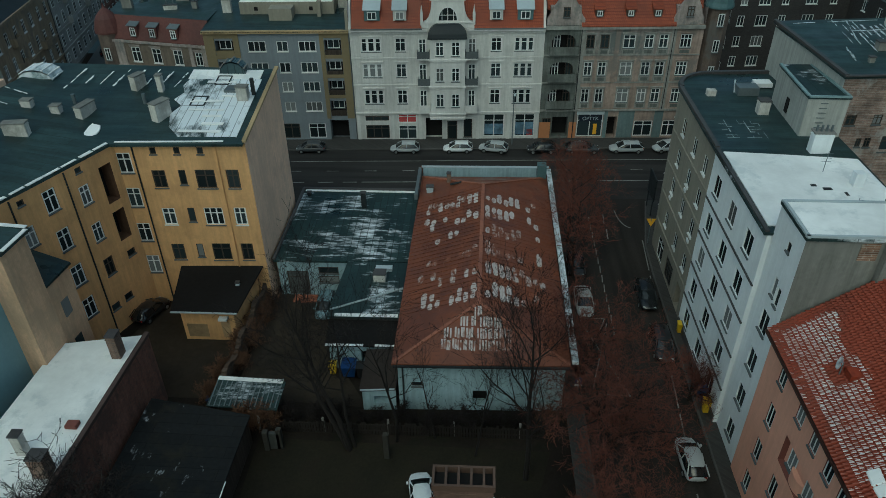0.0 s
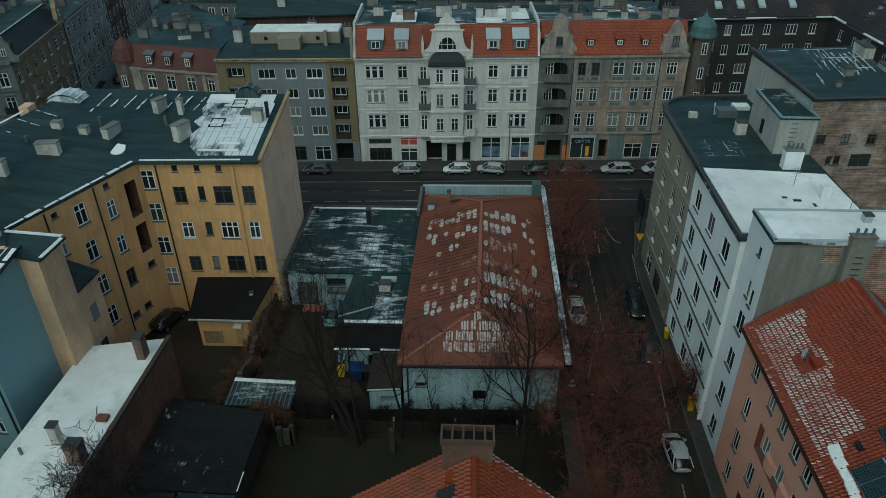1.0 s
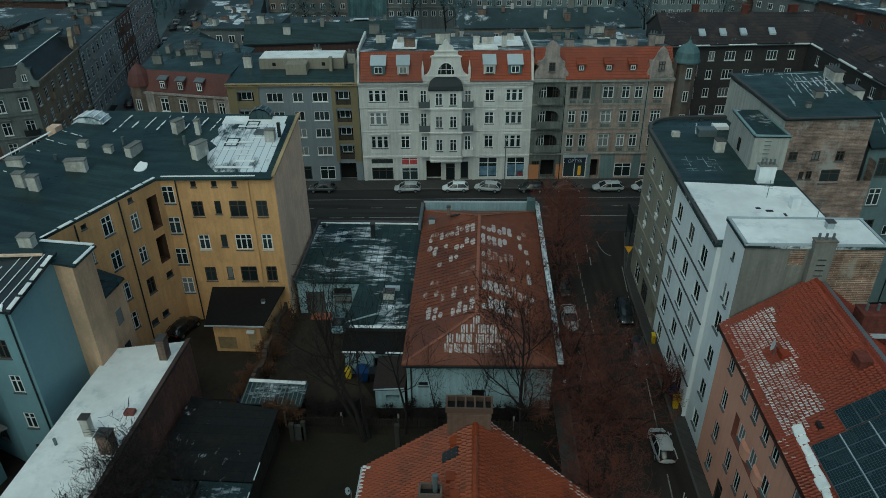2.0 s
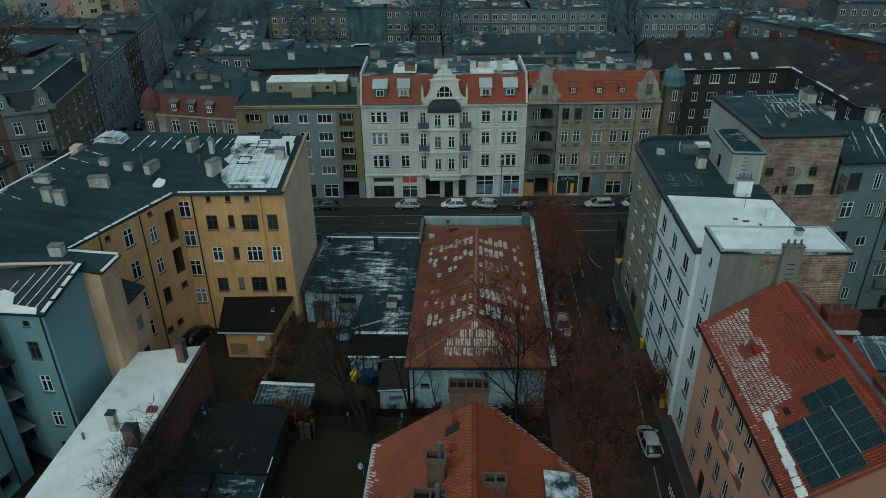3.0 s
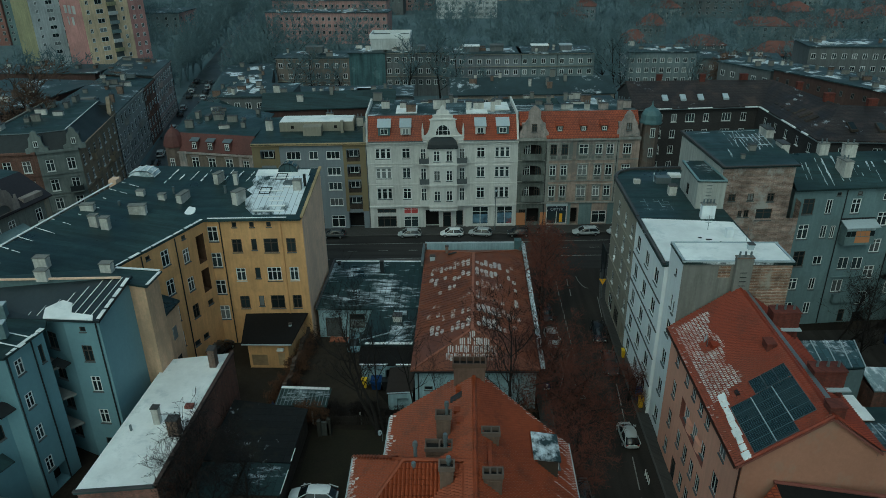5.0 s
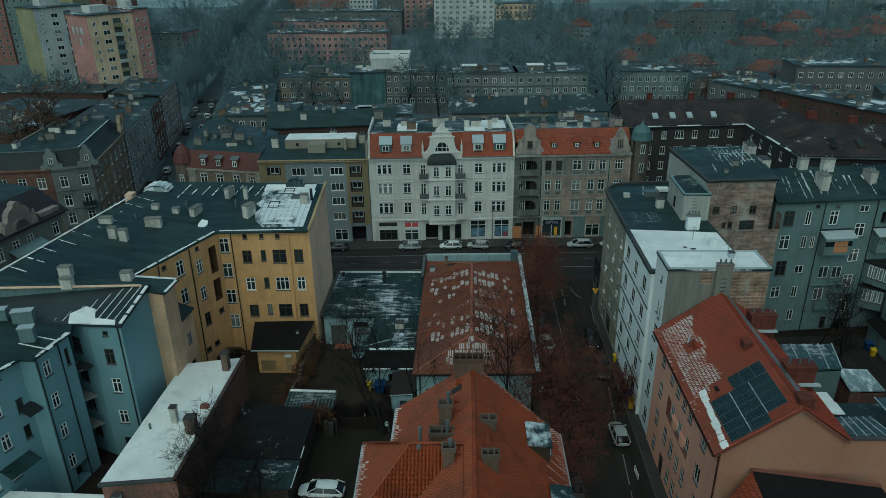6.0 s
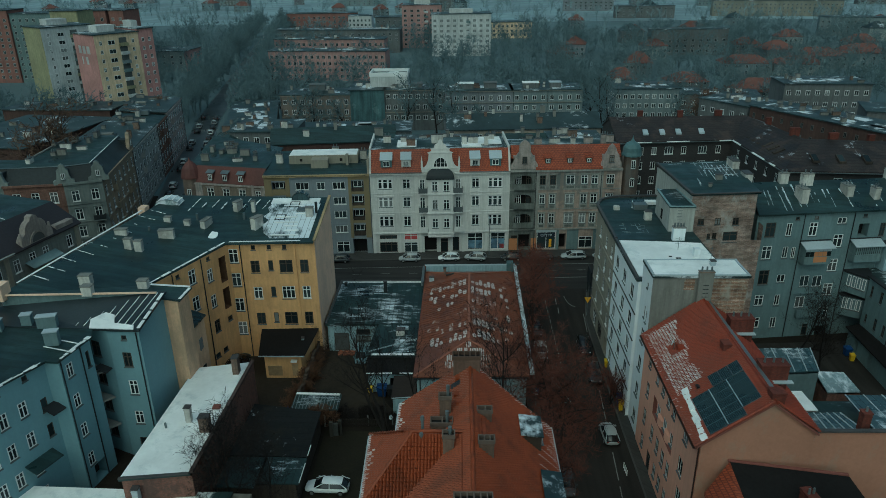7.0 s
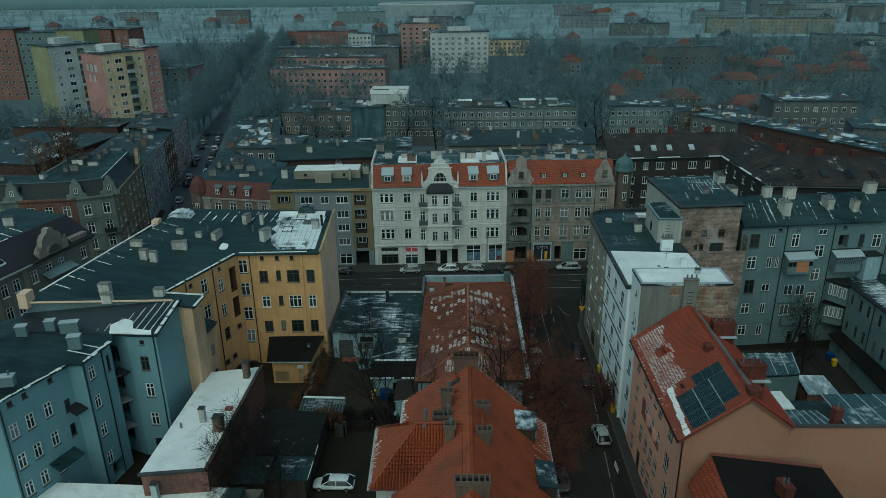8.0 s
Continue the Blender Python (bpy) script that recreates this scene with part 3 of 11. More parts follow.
def sheet(name, pts, z, m, label, category="road", kind="structure"):
    bm = bmesh.new()
    slab(bm, [(p[0], p[1], z) for p in pts], z + 0.1)
    return solo(name, bm, m, label, category, kind)


ground_sheet()
sheet("road", [(-150, 66.0), (-46, 72.6), (120, 79.0), (120, 94.8), (-40, 87.8), (-150, 84)], 0.03, ASPHALT, "wet dark asphalt of the main street", "road")
sheet("road_side", [(9.2, -60), (18.4, -60), (18.3, 60), (20.5, 76.5), (8.4, 76.0), (9.0, 60)], 0.034, ASPHALT2, "dark worn asphalt of the side street", "road")
sheet("road_far", [(-62.5, 84), (-54.5, 88), (-85.5, 215), (-150, 580), (-159, 580), (-93, 212)], 0.038, FARROAD, "wet street running off between the tenements", "road")
sheet("pavement", [(-40, 87.9), (30, 91.0), (30, 93.9), (-40, 92.4)], 0.15, PAVE, "damp slab pavement before the shopfronts", "pavement")
sheet("pavement_side", [(18.4, 17), (19.6, 17), (19.6, 66), (22, 71.5), (24, 76), (20.5, 76), (18.5, 66)], 0.15, PAVE, "narrow damp pavement beside the white tenement", "pavement")
sheet("pavement_hall", [(7.7, 20), (9.1, 20), (8.9, 60), (8.3, 75.5), (-40, 72.6), (-40, 68.9), (7.5, 72.3)], 0.14, PAVE, "narrow damp pavement beside the red-roofed hall", "pavement")
sheet("yard", [(-34, 41.5), (-21.4, 41.5), (-20.8, 56), (-31, 55)], 0.02, MUD, "dark muddy courtyard of the ochre tenement", "yard")
sheet("yard_low", [(-20.5, 41.8), (-8.8, 41.0), (-12.6, 47), (-12.6, 56.2), (-20.2, 56.2)], 0.025, MUD, "dark wet yard beside the low workshop", "yard")
sheet("pavement_far", [(-74, 86), (-40, 88), (-50.5, 94.5), (-57.5, 120), (-75, 190), (-79, 190), (-54.5, 89), (-62.5, 86), (-90, 184), (-92, 184), (-74, 89)], 0.02, PAVE, "damp pavement along the far street", "pavement")
sheet("lawn", [(-17, 22), (2, 22), (6, 37), (-17, 37.5)], 0.016, GRASS, "dull winter lawn with bare muddy patches", "lawn")
sheet("yard_right", [(30, 20), (75, 26), (75, 60), (40, 58), (30, 42)], 0.02, ASPHALT2, "dark wet courtyard behind the tenements", "yard")


def kerb_line(pts, name="kerb"):
    bm = bmesh.new()
    for a, b in zip(pts, pts[1:]):
        beam(bm, (*a, 0.0), (*b, 0.0), 0.16, 0.165)
    solo(name, bm, KERB, "grey stone kerb along the street", "kerb", "structure")


kerb_line([(-40, 87.8), (30, 90.9)])
kerb_line([(18.4, 17), (18.42, 60), (18.6, 66), (20.4, 75.8)])
kerb_line([(9.1, 20), (9.0, 60), (8.35, 75.5)])


def road_marks():
    def dash(a, b, w=0.14, z=0.045):
        bm = bmesh.new()
        beam(bm, (*a, z - 0.03), (*b, z - 0.03), w, 0.036)
        solo("road_line", bm, PAINTL, "worn white road marking on asphalt", "marking", "structure", "road markings")
    dash((-60, 83.4), (40, 87.9), 0.12)
    for x0, x1 in ((-40, -28), (-26, -22.4), (-20.6, -18.6), (-17.4, -15.6), (-15.0, -6.6), (-5, 4), (6, 14), (15, 26)):
        dash((x0, 79.5 + 0.045 * x0 + 0.75), (x1, 79.5 + 0.045 * x1 + 0.75), 0.16)
    for x0 in range(-40, 36, 5):
        dash((x0, 83.3 + 0.045 * x0), (x0 + 1.6, 83.3 + 0.045 * (x0 + 1.6)), 0.1)
    # the side street's centre line in short dashes, parking lines, give-way curve, hatched box
    for i in range(13):
        y = 72.0 - i * 1.65
        dash((13.1, y), (13.0, y - 1.25), 0.11)
    for y0, y1 in ((72.6, 70.6), (69.4, 67.4)):
        dash((14.8, y0), (14.7, y1), 0.13)
    for y0, y1 in ((67.2, 61.5), (60.5, 57.2), (52.6, 49.5), (46, 42), (41.4, 38.8), (33.6, 29.0), (28, 22)):
        x0, x1 = 16.45 + (y0 - 34) * 0.062, 16.45 + (y1 - 34) * 0.062
        dash((x0, y0), (x1, y1), 0.11)
    for a, b in (((9.9, 53.4), (12.4, 53.3)), ((12.4, 53.3), (11.6, 51.2)), ((9.9, 53.3), (13.2, 43.2)), ((12.5, 52.6), (10.2, 44)), ((10.2, 43.4), (13.2, 43.2))):
        dash(a, b, 0.10)
    arc = [(17.6 - 1.3 * math.sin(k * 0.3), 69.8 + 3.2 * (1 - math.cos(k * 0.35)) ) for k in range(6)]
    for a, b in zip(arc, arc[1:]):
        dash(a, b, 0.14)
    for k in range(7):
        x = -86.4 + k * 0.8
        bm = bmesh.new()
        box(bm, x, 195.6, 0.0, x + 0.45, 199.2, 0.05)
        solo("crossing_bar", bm, PAINTL, "white bar of a street crossing", "marking", "structure", "crossing bars")


road_marks()


def at(P, Q, u, out, z):
    p0, d, inw, _ = frame_of(P, Q)
    q = p0 + d * u - inw * out
    return (q.x, q.y, z)


def fbox(bm, P, Q, u0, u1, o0, o1, z0, z1):
    """A box in a facade's frame: along u, outwards o."""
    p0, d, inw, _ = frame_of(P, Q)
    M = Matrix(((d.x, -inw.x, 0, p0.x), (d.y, -inw.y, 0, p0.y), (0, 0, 1, 0), (0, 0, 0, 1)))
    return box(bm, u0, o0, z0, u1, o1, z1, M)


def back(P, Q, depth):
    p0, d, inw, length = frame_of(P, Q)
    a, b = p0 + inw * depth, p0 + d * length + inw * depth
    return (a.x, a.y), (b.x, b.y)


def balcony(parent, P, Q, u0, u1, z, m, rail, depth=0.9, solid=True):
    bm = bmesh.new()
    fbox(bm, P, Q, u0, u1, 0.003, depth, z - 0.18, z)
    fbox(bm, P, Q, u0 + 0.15, u1 - 0.15, 0.003, depth * 0.6, z - 0.42, z - 0.18)
    bal = part("balcony", bm, m, parent)
    bm = bmesh.new()
    if solid:
        fbox(bm, P, Q, u0, u1, depth - 0.08, depth, z, z + 0.95)
        fbox(bm, P, Q, u0, u0 + 0.08, 0.0, depth - 0.08, z, z + 0.95)
        fbox(bm, P, Q, u1 - 0.08, u1, 0.0, depth - 0.08, z, z + 0.95)
    else:
        fbox(bm, P, Q, u0, u1, depth - 0.05, depth, z + 0.92, z + 1.0)
        k = int((u1 - u0) / 0.16)
        for i in range(k + 1):
            c = u0 + (u1 - u0 - 0.03) * i / k
            fbox(bm, P, Q, c, c + 0.03, depth - 0.04, depth - 0.01, z, z + 0.92)
        for c in (u0, u1 - 0.05):
            fbox(bm, P, Q, c, c + 0.05, 0.0, depth - 0.05, z + 0.92, z + 1.0)
            for j in range(4):
                fbox(bm, P, Q, c, c + 0.03, depth * j / 4, depth * j / 4 + 0.03, z, z + 0.92)
    part("railing", bm, rail, bal)
    return bal


def outline_gable(parent, P, Q, pts, out0, out1, m, name="gable"):
    """An upright shaped slab from an outline of (u, z)."""
    p0, d, inw, _ = frame_of(P, Q)
    bm = bmesh.new()
    f = [bm.verts.new(p0 + d * u - inw * out1 + Vector((0, 0, z))) for u, z in pts]
    g = [bm.verts.new(p0 + d * u - inw * out0 + Vector((0, 0, z))) for u, z in pts]
    bm.faces.new(f)
    bm.faces.new(g[::-1])
    for i in range(len(pts)):
        j = (i + 1) % len(pts)
        bm.faces.new((f[j], f[i], g[i], g[j]))
    return part(name, bm, m, parent)


def dormer(parent, P, Q, u, w, z0, h, setback, roof_m, face_m, style="two", slope=1.0):
    """A dormer on a mansard: a box with a window and a pitched cover."""
    bm = bmesh.new()
    fbox(bm, P, Q, u - w / 2, u + w / 2, -setback - 1.6, -setback, z0, z0 + h)
    d = part("dormer", bm, face_m, parent)
    bm = bmesh.new()
    slab(bm, [at(P, Q, u - w / 2 - 0.15, -setback + 0.2, z0 + h + 0.10), at(P, Q, u + w / 2 + 0.15, -setback + 0.2, z0 + h + 0.10),
              at(P, Q, u + w / 2 + 0.15, -setback - 1.9, z0 + h + slope), at(P, Q, u - w / 2 - 0.15, -setback - 1.9, z0 + h + slope)], 0.1)
    part("dormer_roof", bm, roof_m, d)
    put_window(parent, P, Q, u, z0 + h * 0.5, w * 0.62, h * 0.72, style, None, -setback + 0.15)


# ---- cream tenement with the stuccoed gable ----
def white_house():
    P, Q = (-17.3, 92.0), (8.35, 93.1)
    L = 25.67
    H = 16.0
    t = thing("tenement_house", -4.5, 92.5, 0, "cream-white ornate tenement with orange mansard roof and stucco gable", "house", "street row")
    z3, z2, z1 = 13.75, 10.25, 6.5
    ops = []
    for z, hh in ((z3, 1.75), (z2, 1.9), (z1, 2.05)):
        ops += [(2.75, z, 2.6, hh, "triple"), (6.65, z, 1.4, hh, "cross"), (19.35, z, 1.4, hh, "cross"), (23.0, z, 2.5, hh, "triple")]
        ops += [(9.55, z - 0.25, 1.0, hh + 0.35, "cross"), (16.15, z - 0.25, 1.0, hh + 0.35, "cross")]
    ops += [(2.95, 1.3, 3.3, 2.0, "shopd"), (2.95, 3.35, 3.3, 0.75, "shopd"), (7.2, 1.2, 2.6, 2.1, "shop"), (7.2, 3.3, 2.6, 1.3, "shop"),
            (10.9, 1.75, 2.3, 3.3, "hole"), (13.5, 1.5, 1.4, 2.8, "door"), (15.7, 1.8, 1.2, 2.8, "darkone"),
            (19.35, 2.2, 2.9, 3.4, "shop"), (23.65, 2.2, 2.8, 3.4, "shop")]
    facade(t, P, Q, 0, H, WHITEH, ops, hood=None)
    for z, hh in ((z3, 1.75), (z2, 1.9), (z1, 2.05)):
        for u, w in ((2.75, 2.6), (6.65, 1.4), (19.35, 1.4), (23.0, 2.5)):
            surround(t, P, Q, u, z, w, hh, STUCCO)
    for z, o, hh in ((4.15, 0.22, 0.25), (8.25, 0.1, 0.16), (12.0, 0.1, 0.16), (15.35, 0.18, 0.25), (15.75, 0.5, 0.28)):
        for u0, u1 in ((0.0, 10.2), (15.5, L)):
            bm = bmesh.new()
            fbox(bm, P, Q, u0, u1, 0.003, o, z - hh / 2, z + hh / 2)
            part("cornice", bm, STUCCO, t)
    for u, ww, zz, hh, mm in ((7.2, 2.4, 3.3, 1.15, POSTER), (19.35, 2.6, 1.6, 1.6, POSTERB), (23.65, 2.5, 1.7, 1.9, POSTERB), (24.4, 0.8, 1.1, 0.9, POSTER)):
        bm = bmesh.new()
        fbox(bm, P, Q, u - ww / 2, u + ww / 2, -0.0665, -0.058, zz - hh / 2, zz + hh / 2)
        part("shop_poster", bm, mm, t)
    for u in (0.35, 5.1, 9.0, 17.1, 21.4, 25.3):
        bm = bmesh.new()
        fbox(bm, P, Q, u - 0.22, u + 0.22, 0.003, 0.1, 0.0, 4.0)
        part("pilaster", bm, STUCCO, t)
    # the bay over the entrance
    A, B = at(P, Q, 10.55, 1.1, 0)[:2], at(P, Q, 15.2, 1.1, 0)[:2]
    A0, B0 = at(P, Q, 10.55, 0.0, 0)[:2], at(P, Q, 15.2, 0.0, 0)[:2]
    bops = [(u, z - 0.25, 1.05, 1.9, "cross") for u in (1.3, 3.4) for z in (z3, z2, z1 + 0.1)]
    facade(t, A, B, 3.9, 14.9, STUCCO, bops, name="bay")
    facade(t, A0, A, 3.9, 14.9, STUCCO, [], name="bay_side")
    facade(t, B, B0, 3.9, 14.9, STUCCO, [], name="bay_side")
    bm = bmesh.new()
    fbox(bm, P, Q, 10.45, 15.3, 0.0, 1.2, 3.6, 3.9)
    part("bay_floor", bm, STUCCO, t)
    for z in (4.4, 8.3, 12.0):
        bm = bmesh.new()
        fbox(bm, P, Q, 10.35, 15.4, 0.003, 1.28, z - 0.12, z + 0.12)
        part("bay_cornice", bm, STUCCO, t)
    bm = bmesh.new()
    prof = ((0.0, 14.85), (0.0, 15.0), (0.12, 15.5), (0.35, 16.0), (0.75, 16.4), (1.2, 16.6))
    rings = [[bm.verts.new(at(P, Q, u, o, z)) for u, o in ((10.3 + k, 0.1), (10.3 + k, 1.42 - k), (15.45 - k, 1.42 - k), (15.45 - k, 0.1))] for k, z in prof]
    for r0, r1 in zip(rings, rings[1:]):
        for i in range(3):
            bm.faces.new((r0[i], r0[i + 1], r1[i + 1], r1[i]))
    bm.faces.new(rings[-1])
    bm.faces.new(rings[0][::-1])
    part("bay_roof", bm, DARKSHEET, t)
    for z in (12.15, 8.45, 4.6):
        balcony(t, P, Q, 8.85, 10.5, z, STUCCO, SILL if z > 5 else STUCCO, 1.0)
        balcony(t, P, Q, 15.25, 16.95, z, STUCCO, SILL if z > 5 else STUCCO, 1.0)
    # curved gable with its arched window
    half = [(3.4, 16.0), (3.4, 16.65), (2.85, 16.85), (2.5, 17.3), (2.25, 18.0), (2.12, 18.9), (2.1, 19.5), (1.72, 19.65), (1.6, 20.2), (1.15, 20.35), (0.95, 20.95), (0.45, 21.15), (0.3, 21.6), (0.0, 21.9)]
    right = [(12.95 + u, z) for u, z in half]
    left = [(12.95 - u, z) for u, z in half[-2::-1]]
    for u in (9.55, 16.35):
        bm = bmesh.new()
        fbox(bm, P, Q, u - 0.17, u + 0.17, -0.2, 0.2, 16.0, 17.9)
        tube(bm, at(P, Q, u, 0, 17.9), at(P, Q, u, 0, 18.9), 0.16, 0.04, 6)
        part("finial", bm, STUCCO, t)
    for z, w in ((19.55, 2.3), (16.7, 3.5), (20.3, 1.75)):
        bm = bmesh.new()
        fbox(bm, P, Q, 12.95 - w, 12.95 + w, 0.12, 0.26, z - 0.09, z + 0.09)
        part("gable_moulding", bm, STUCCO, t)
    for u in (11.0, 14.9):
        bm = bmesh.new()
        fbox(bm, P, Q, u - 0.14, u + 0.14, 0.12, 0.22, 16.8, 19.45)
        part("gable_pilaster", bm, STUCCO, t)
    poly_roof(t, [[at(P, Q, 9.5, -0.5, 16.0), at(P, Q, 16.4, -0.5, 16.0), at(P, Q, 16.4, -1.9, 19.8), at(P, Q, 9.5, -1.9, 19.8)]], 0.15, TILEO, "mansard_middle")
    outline_gable(t, P, Q, right + left, -0.5, 0.12, STUCCO)
    bm = bmesh.new()
    n = 10
    arc = [(12.95 + 1.25 * math.cos(math.pi * i / n), 16.95 + 1.7 * math.sin(math.pi * i / n)) for i in range(n + 1)]
    vs = [bm.verts.new(at(P, Q, u, 0.135, z)) for u, z in arc]
    ws = [bm.verts.new(at(P, Q, u, 0.12, z)) for u, z in arc]
    bm.faces.new(vs)
    for i in range(n):
        bm.faces.new((vs[i + 1], vs[i], ws[i], ws[i + 1]))
    aw = part("arched_window", bm, GLASS, t)
    bm = bmesh.new()
    for u in (12.2, 12.95, 13.7):
        fbox(bm, P, Q, u - 0.04, u + 0.04, 0.13, 0.17, 16.95, 16.95 + 1.7 * math.sqrt(max(0, 1 - ((u - 12.95) / 1.25) ** 2)))
    fbox(bm, P, Q, 11.7, 14.2, 0.13, 0.165, 17.6, 17.67)
    for i in range(n):
        a, b = arc[i], arc[i + 1]
        tube(bm, at(P, Q, a[0], 0.15, a[1]), at(P, Q, b[0], 0.15, b[1]), 0.06, 0.06, 5)
    part("window_frame", bm, FRAMEW, aw)
    # mansard, deck, party walls
    for u0, u1 in ((0.35, 9.5), (16.4, L - 0.3)):
        poly_roof(t, [[at(P, Q, u0, 0.45, H - 0.05), at(P, Q, u1, 0.45, H - 0.05), at(P, Q, u1, -1.9, 19.8), at(P, Q, u0, -1.9, 19.8)]], 0.15, TILEO)
    poly_roof(t, [[at(P, Q, 0.3, -1.9, 19.75), at(P, Q, L - 0.3, -1.9, 19.75), at(P, Q, L - 0.3, -13, 19.2), at(P, Q, 0.3, -13, 19.2)]], 0.25, FELTX, "roof_deck")
    Pb, Qb = back(P, Q, 13)
    facade(t, Qb, Pb, 0, 19.0, WHITEH, rows_of([3, 6.5, 10, 13.5, 17, 20.5], [5, 8.5, 12, 15.5], 1.2, 1.7, "two"))
    facade(t, Q, Qb, 0, 19.0, WHITEH)
    facade(t, Pb, P, 0, 19.0, WHITEH)
    for u in (0.0, L - 0.3):
        bm = bmesh.new()
        fbox(bm, P, Q, u, u + 0.3, -13, -1.4, 19.0, 20.2)
        slab(bm, [at(P, Q, u, 0.5, 16.0), at(P, Q, u + 0.3, 0.5, 16.0), at(P, Q, u + 0.3, -1.9, 20.2), at(P, Q, u, -1.9, 20.2)], 0.5)
        part("party_wall", bm, WHITEH, t)
    strip(t, at(P, Q, 0.3, 0.55, 15.9), at(P, Q, 9.6, 0.55, 15.9), 0.16, 0.14, SHEET, "gutter")
    strip(t, at(P, Q, 16.4, 0.55, 15.9), at(P, Q, L, 0.55, 15.9), 0.16, 0.14, SHEET, "gutter")
    for u, w in ((3.1, 2.0), (6.7, 1.7), (19.25, 1.7), (23.0, 2.0)):
        dormer(t, P, Q, u, w, 16.9, 1.35, 0.05, SHEETP, WHITEH if w < 1.9 else COPPER, "two", 1.3)
    for u0, u1, o0, o1, hh in ((5.0, 8.6, -8.5, -3.4, 0.14), (17.0, 20.6, -6, -2.6, 0.14), (19.5, 24.5, -10, -4.6, 0.16)):
        bm = bmesh.new()
        fbox(bm, P, Q, u0, u1, o0, o1, 19.74, 19.78 + hh)
        part("snow", bm, SNOW, t, "snow lying on the flat roof deck")
    for u, o, w, hh in ((7.6, -4.2, 1.6, 1.5), (6.2, -7, 1.2, 1.2), (17.5, -5.0, 0.9, 1.7), (19.2, -5.5, 1.8, 1.4), (21.6, -4.6, 0.7, 1.8), (22.6, -8, 1.4, 1.3), (3.0, -8, 1.4, 1.2), (12.5, -7, 2.2, 1.6)):
        q = at(P, Q, u, o, 19.6)
        chimney(t, q[0], q[1], 19.6, w, 0.7, hh, CHIMP if u != 7.6 else CHIMB, turn=2.5, pots=2 if w > 1 else 1)


white_house()


# ---- grey and olive modernist house ----
def green_house():
    P, Q = (-36.6, 91.2), (-17.4, 92.0)
    H = 15.6
    t = thing("apartment_house", -27, 91.6, 0, "grey and olive plastered apartment house with flat dark roof", "house", "street row")
    zs = (13.65, 10.75, 8.05, 5.15)
    ops = []
    for z in zs:
        ops += [(6.9, z, 2.4, 1.4, "threew"), (10.3, z, 1.5, 1.4, "twow"), (13.6, z, 2.3, 1.4, "threew")]
        ops += [(2.6, z - 0.3, 2.4, 2.2, "hole"), (17.0, z - 0.3, 2.2, 2.2, "hole")]
    ops += [(13.7, 1.5, 2.4, 2.2, "shop"), (9.5, 1.5, 3.4, 2.2, "shopd"), (16.9, 1.6, 2.6, 3.0, "hole")]
    facade(t, P, Q, 0, H, GREYP, ops)
    for u0, u1, za, zb in ((0.02, 1.35, 4.0, H), (3.85, 4.6, 4.0, H), (15.3, 15.85, 3.4, H), (18.15, 19.15, 3.4, H)):
        bm = bmesh.new()
        fbox(bm, P, Q, u0, u1, 0.003, 0.14, za, zb)
        part("olive_panel", bm, OLIVE, t)
    for u0, u1 in ((1.35, 3.85), (15.85, 18.15)):
        for z in (14.8, 12.02, 9.3, 6.4):
            bm = bmesh.new()
            fbox(bm, P, Q, u0, u1, 0.003, 0.12, z - 0.02, z + 0.48 if z < 14 else H)
            part("olive_panel", bm, OLIVE, t)
        for z in (12.3, 9.4, 6.7, 3.8):
            bm = bmesh.new()
            fbox(bm, P, Q, u0 + 0.05, u1 - 0.05, 0.0, 0.1, z, z + 0.85)
            part("loggia_parapet", bm, WOODG if u0 > 10 else OLIVE, t)
            put_window(t, P, Q, (u0 + u1) / 2, z + 1.5, 1.6, 1.3, "two", None, -0.6)
    bm = bmesh.new()
    fbox(bm, P, Q, -0.1, 19.3, 0.003, 0.5, H - 0.12, H + 0.22)
    part("cornice", bm, COPINGY, t)
    Pb, Qb = back(P, Q, 12)
    facade(t, Qb, Pb, 0, H, GREYP, rows_of([3, 7, 11, 15], zs, 1.4, 1.4, "two"))
    facade(t, Q, Qb, 0, H, GREYP)
    facade(t, Pb, P, 0, H, OLIVE)
    poly_roof(t, [[at(P, Q, -0.1, 0.5, 15.75), at(P, Q, 19.3, 0.5, 15.75), at(P, Q, 19.3, -12, 17.2), at(P, Q, -0.1, -12, 17.2)]], 0.14, FELT)
    bm = bmesh.new()
    fbox(bm, P, Q, 3.9, 16.8, -9.5, -5.2, 15.9, 18.0)
    fbox(bm, P, Q, 8.3, 11.4, -5.2, -3.0, 15.9, 17.7)
    fbox(bm, P, Q, 14.6, 15.1, -5.2, -4.2, 15.9, 18.3)
    pen = part("roof_house", bm, BEIGER, t)
    bm = bmesh.new()
    fbox(bm, P, Q, 4.0, 16.6, -9.4, -5.3, 18.01, 18.12)
    part("snow", bm, SNOW, pen, "snow on the roof housing")
    for u in (5.9, 9.2, 13.4):
        bm = bmesh.new()
        fbox(bm, P, Q, u, u + 0.5, -5.22, -5.17, 16.9, 17.4)
        part("vent", bm, VOID, pen)
    for u, o in ((2.0, -6), (17.7, -7.5), (12, -10.6)):
        q = at(P, Q, u, o, 16.3)
        chimney(t, q[0], q[1], 16.2, 1.2, 0.6, 2.0, CHIMP, pots=2)
    q = at(P, Q, 19.0, -2, 15)
    bm = bmesh.new()
    fbox(bm, P, Q, 18.9, 19.3, -12, 0.2, 15.5, 18.4)
    part("party_wall", bm, BEIGER, t)


green_house()


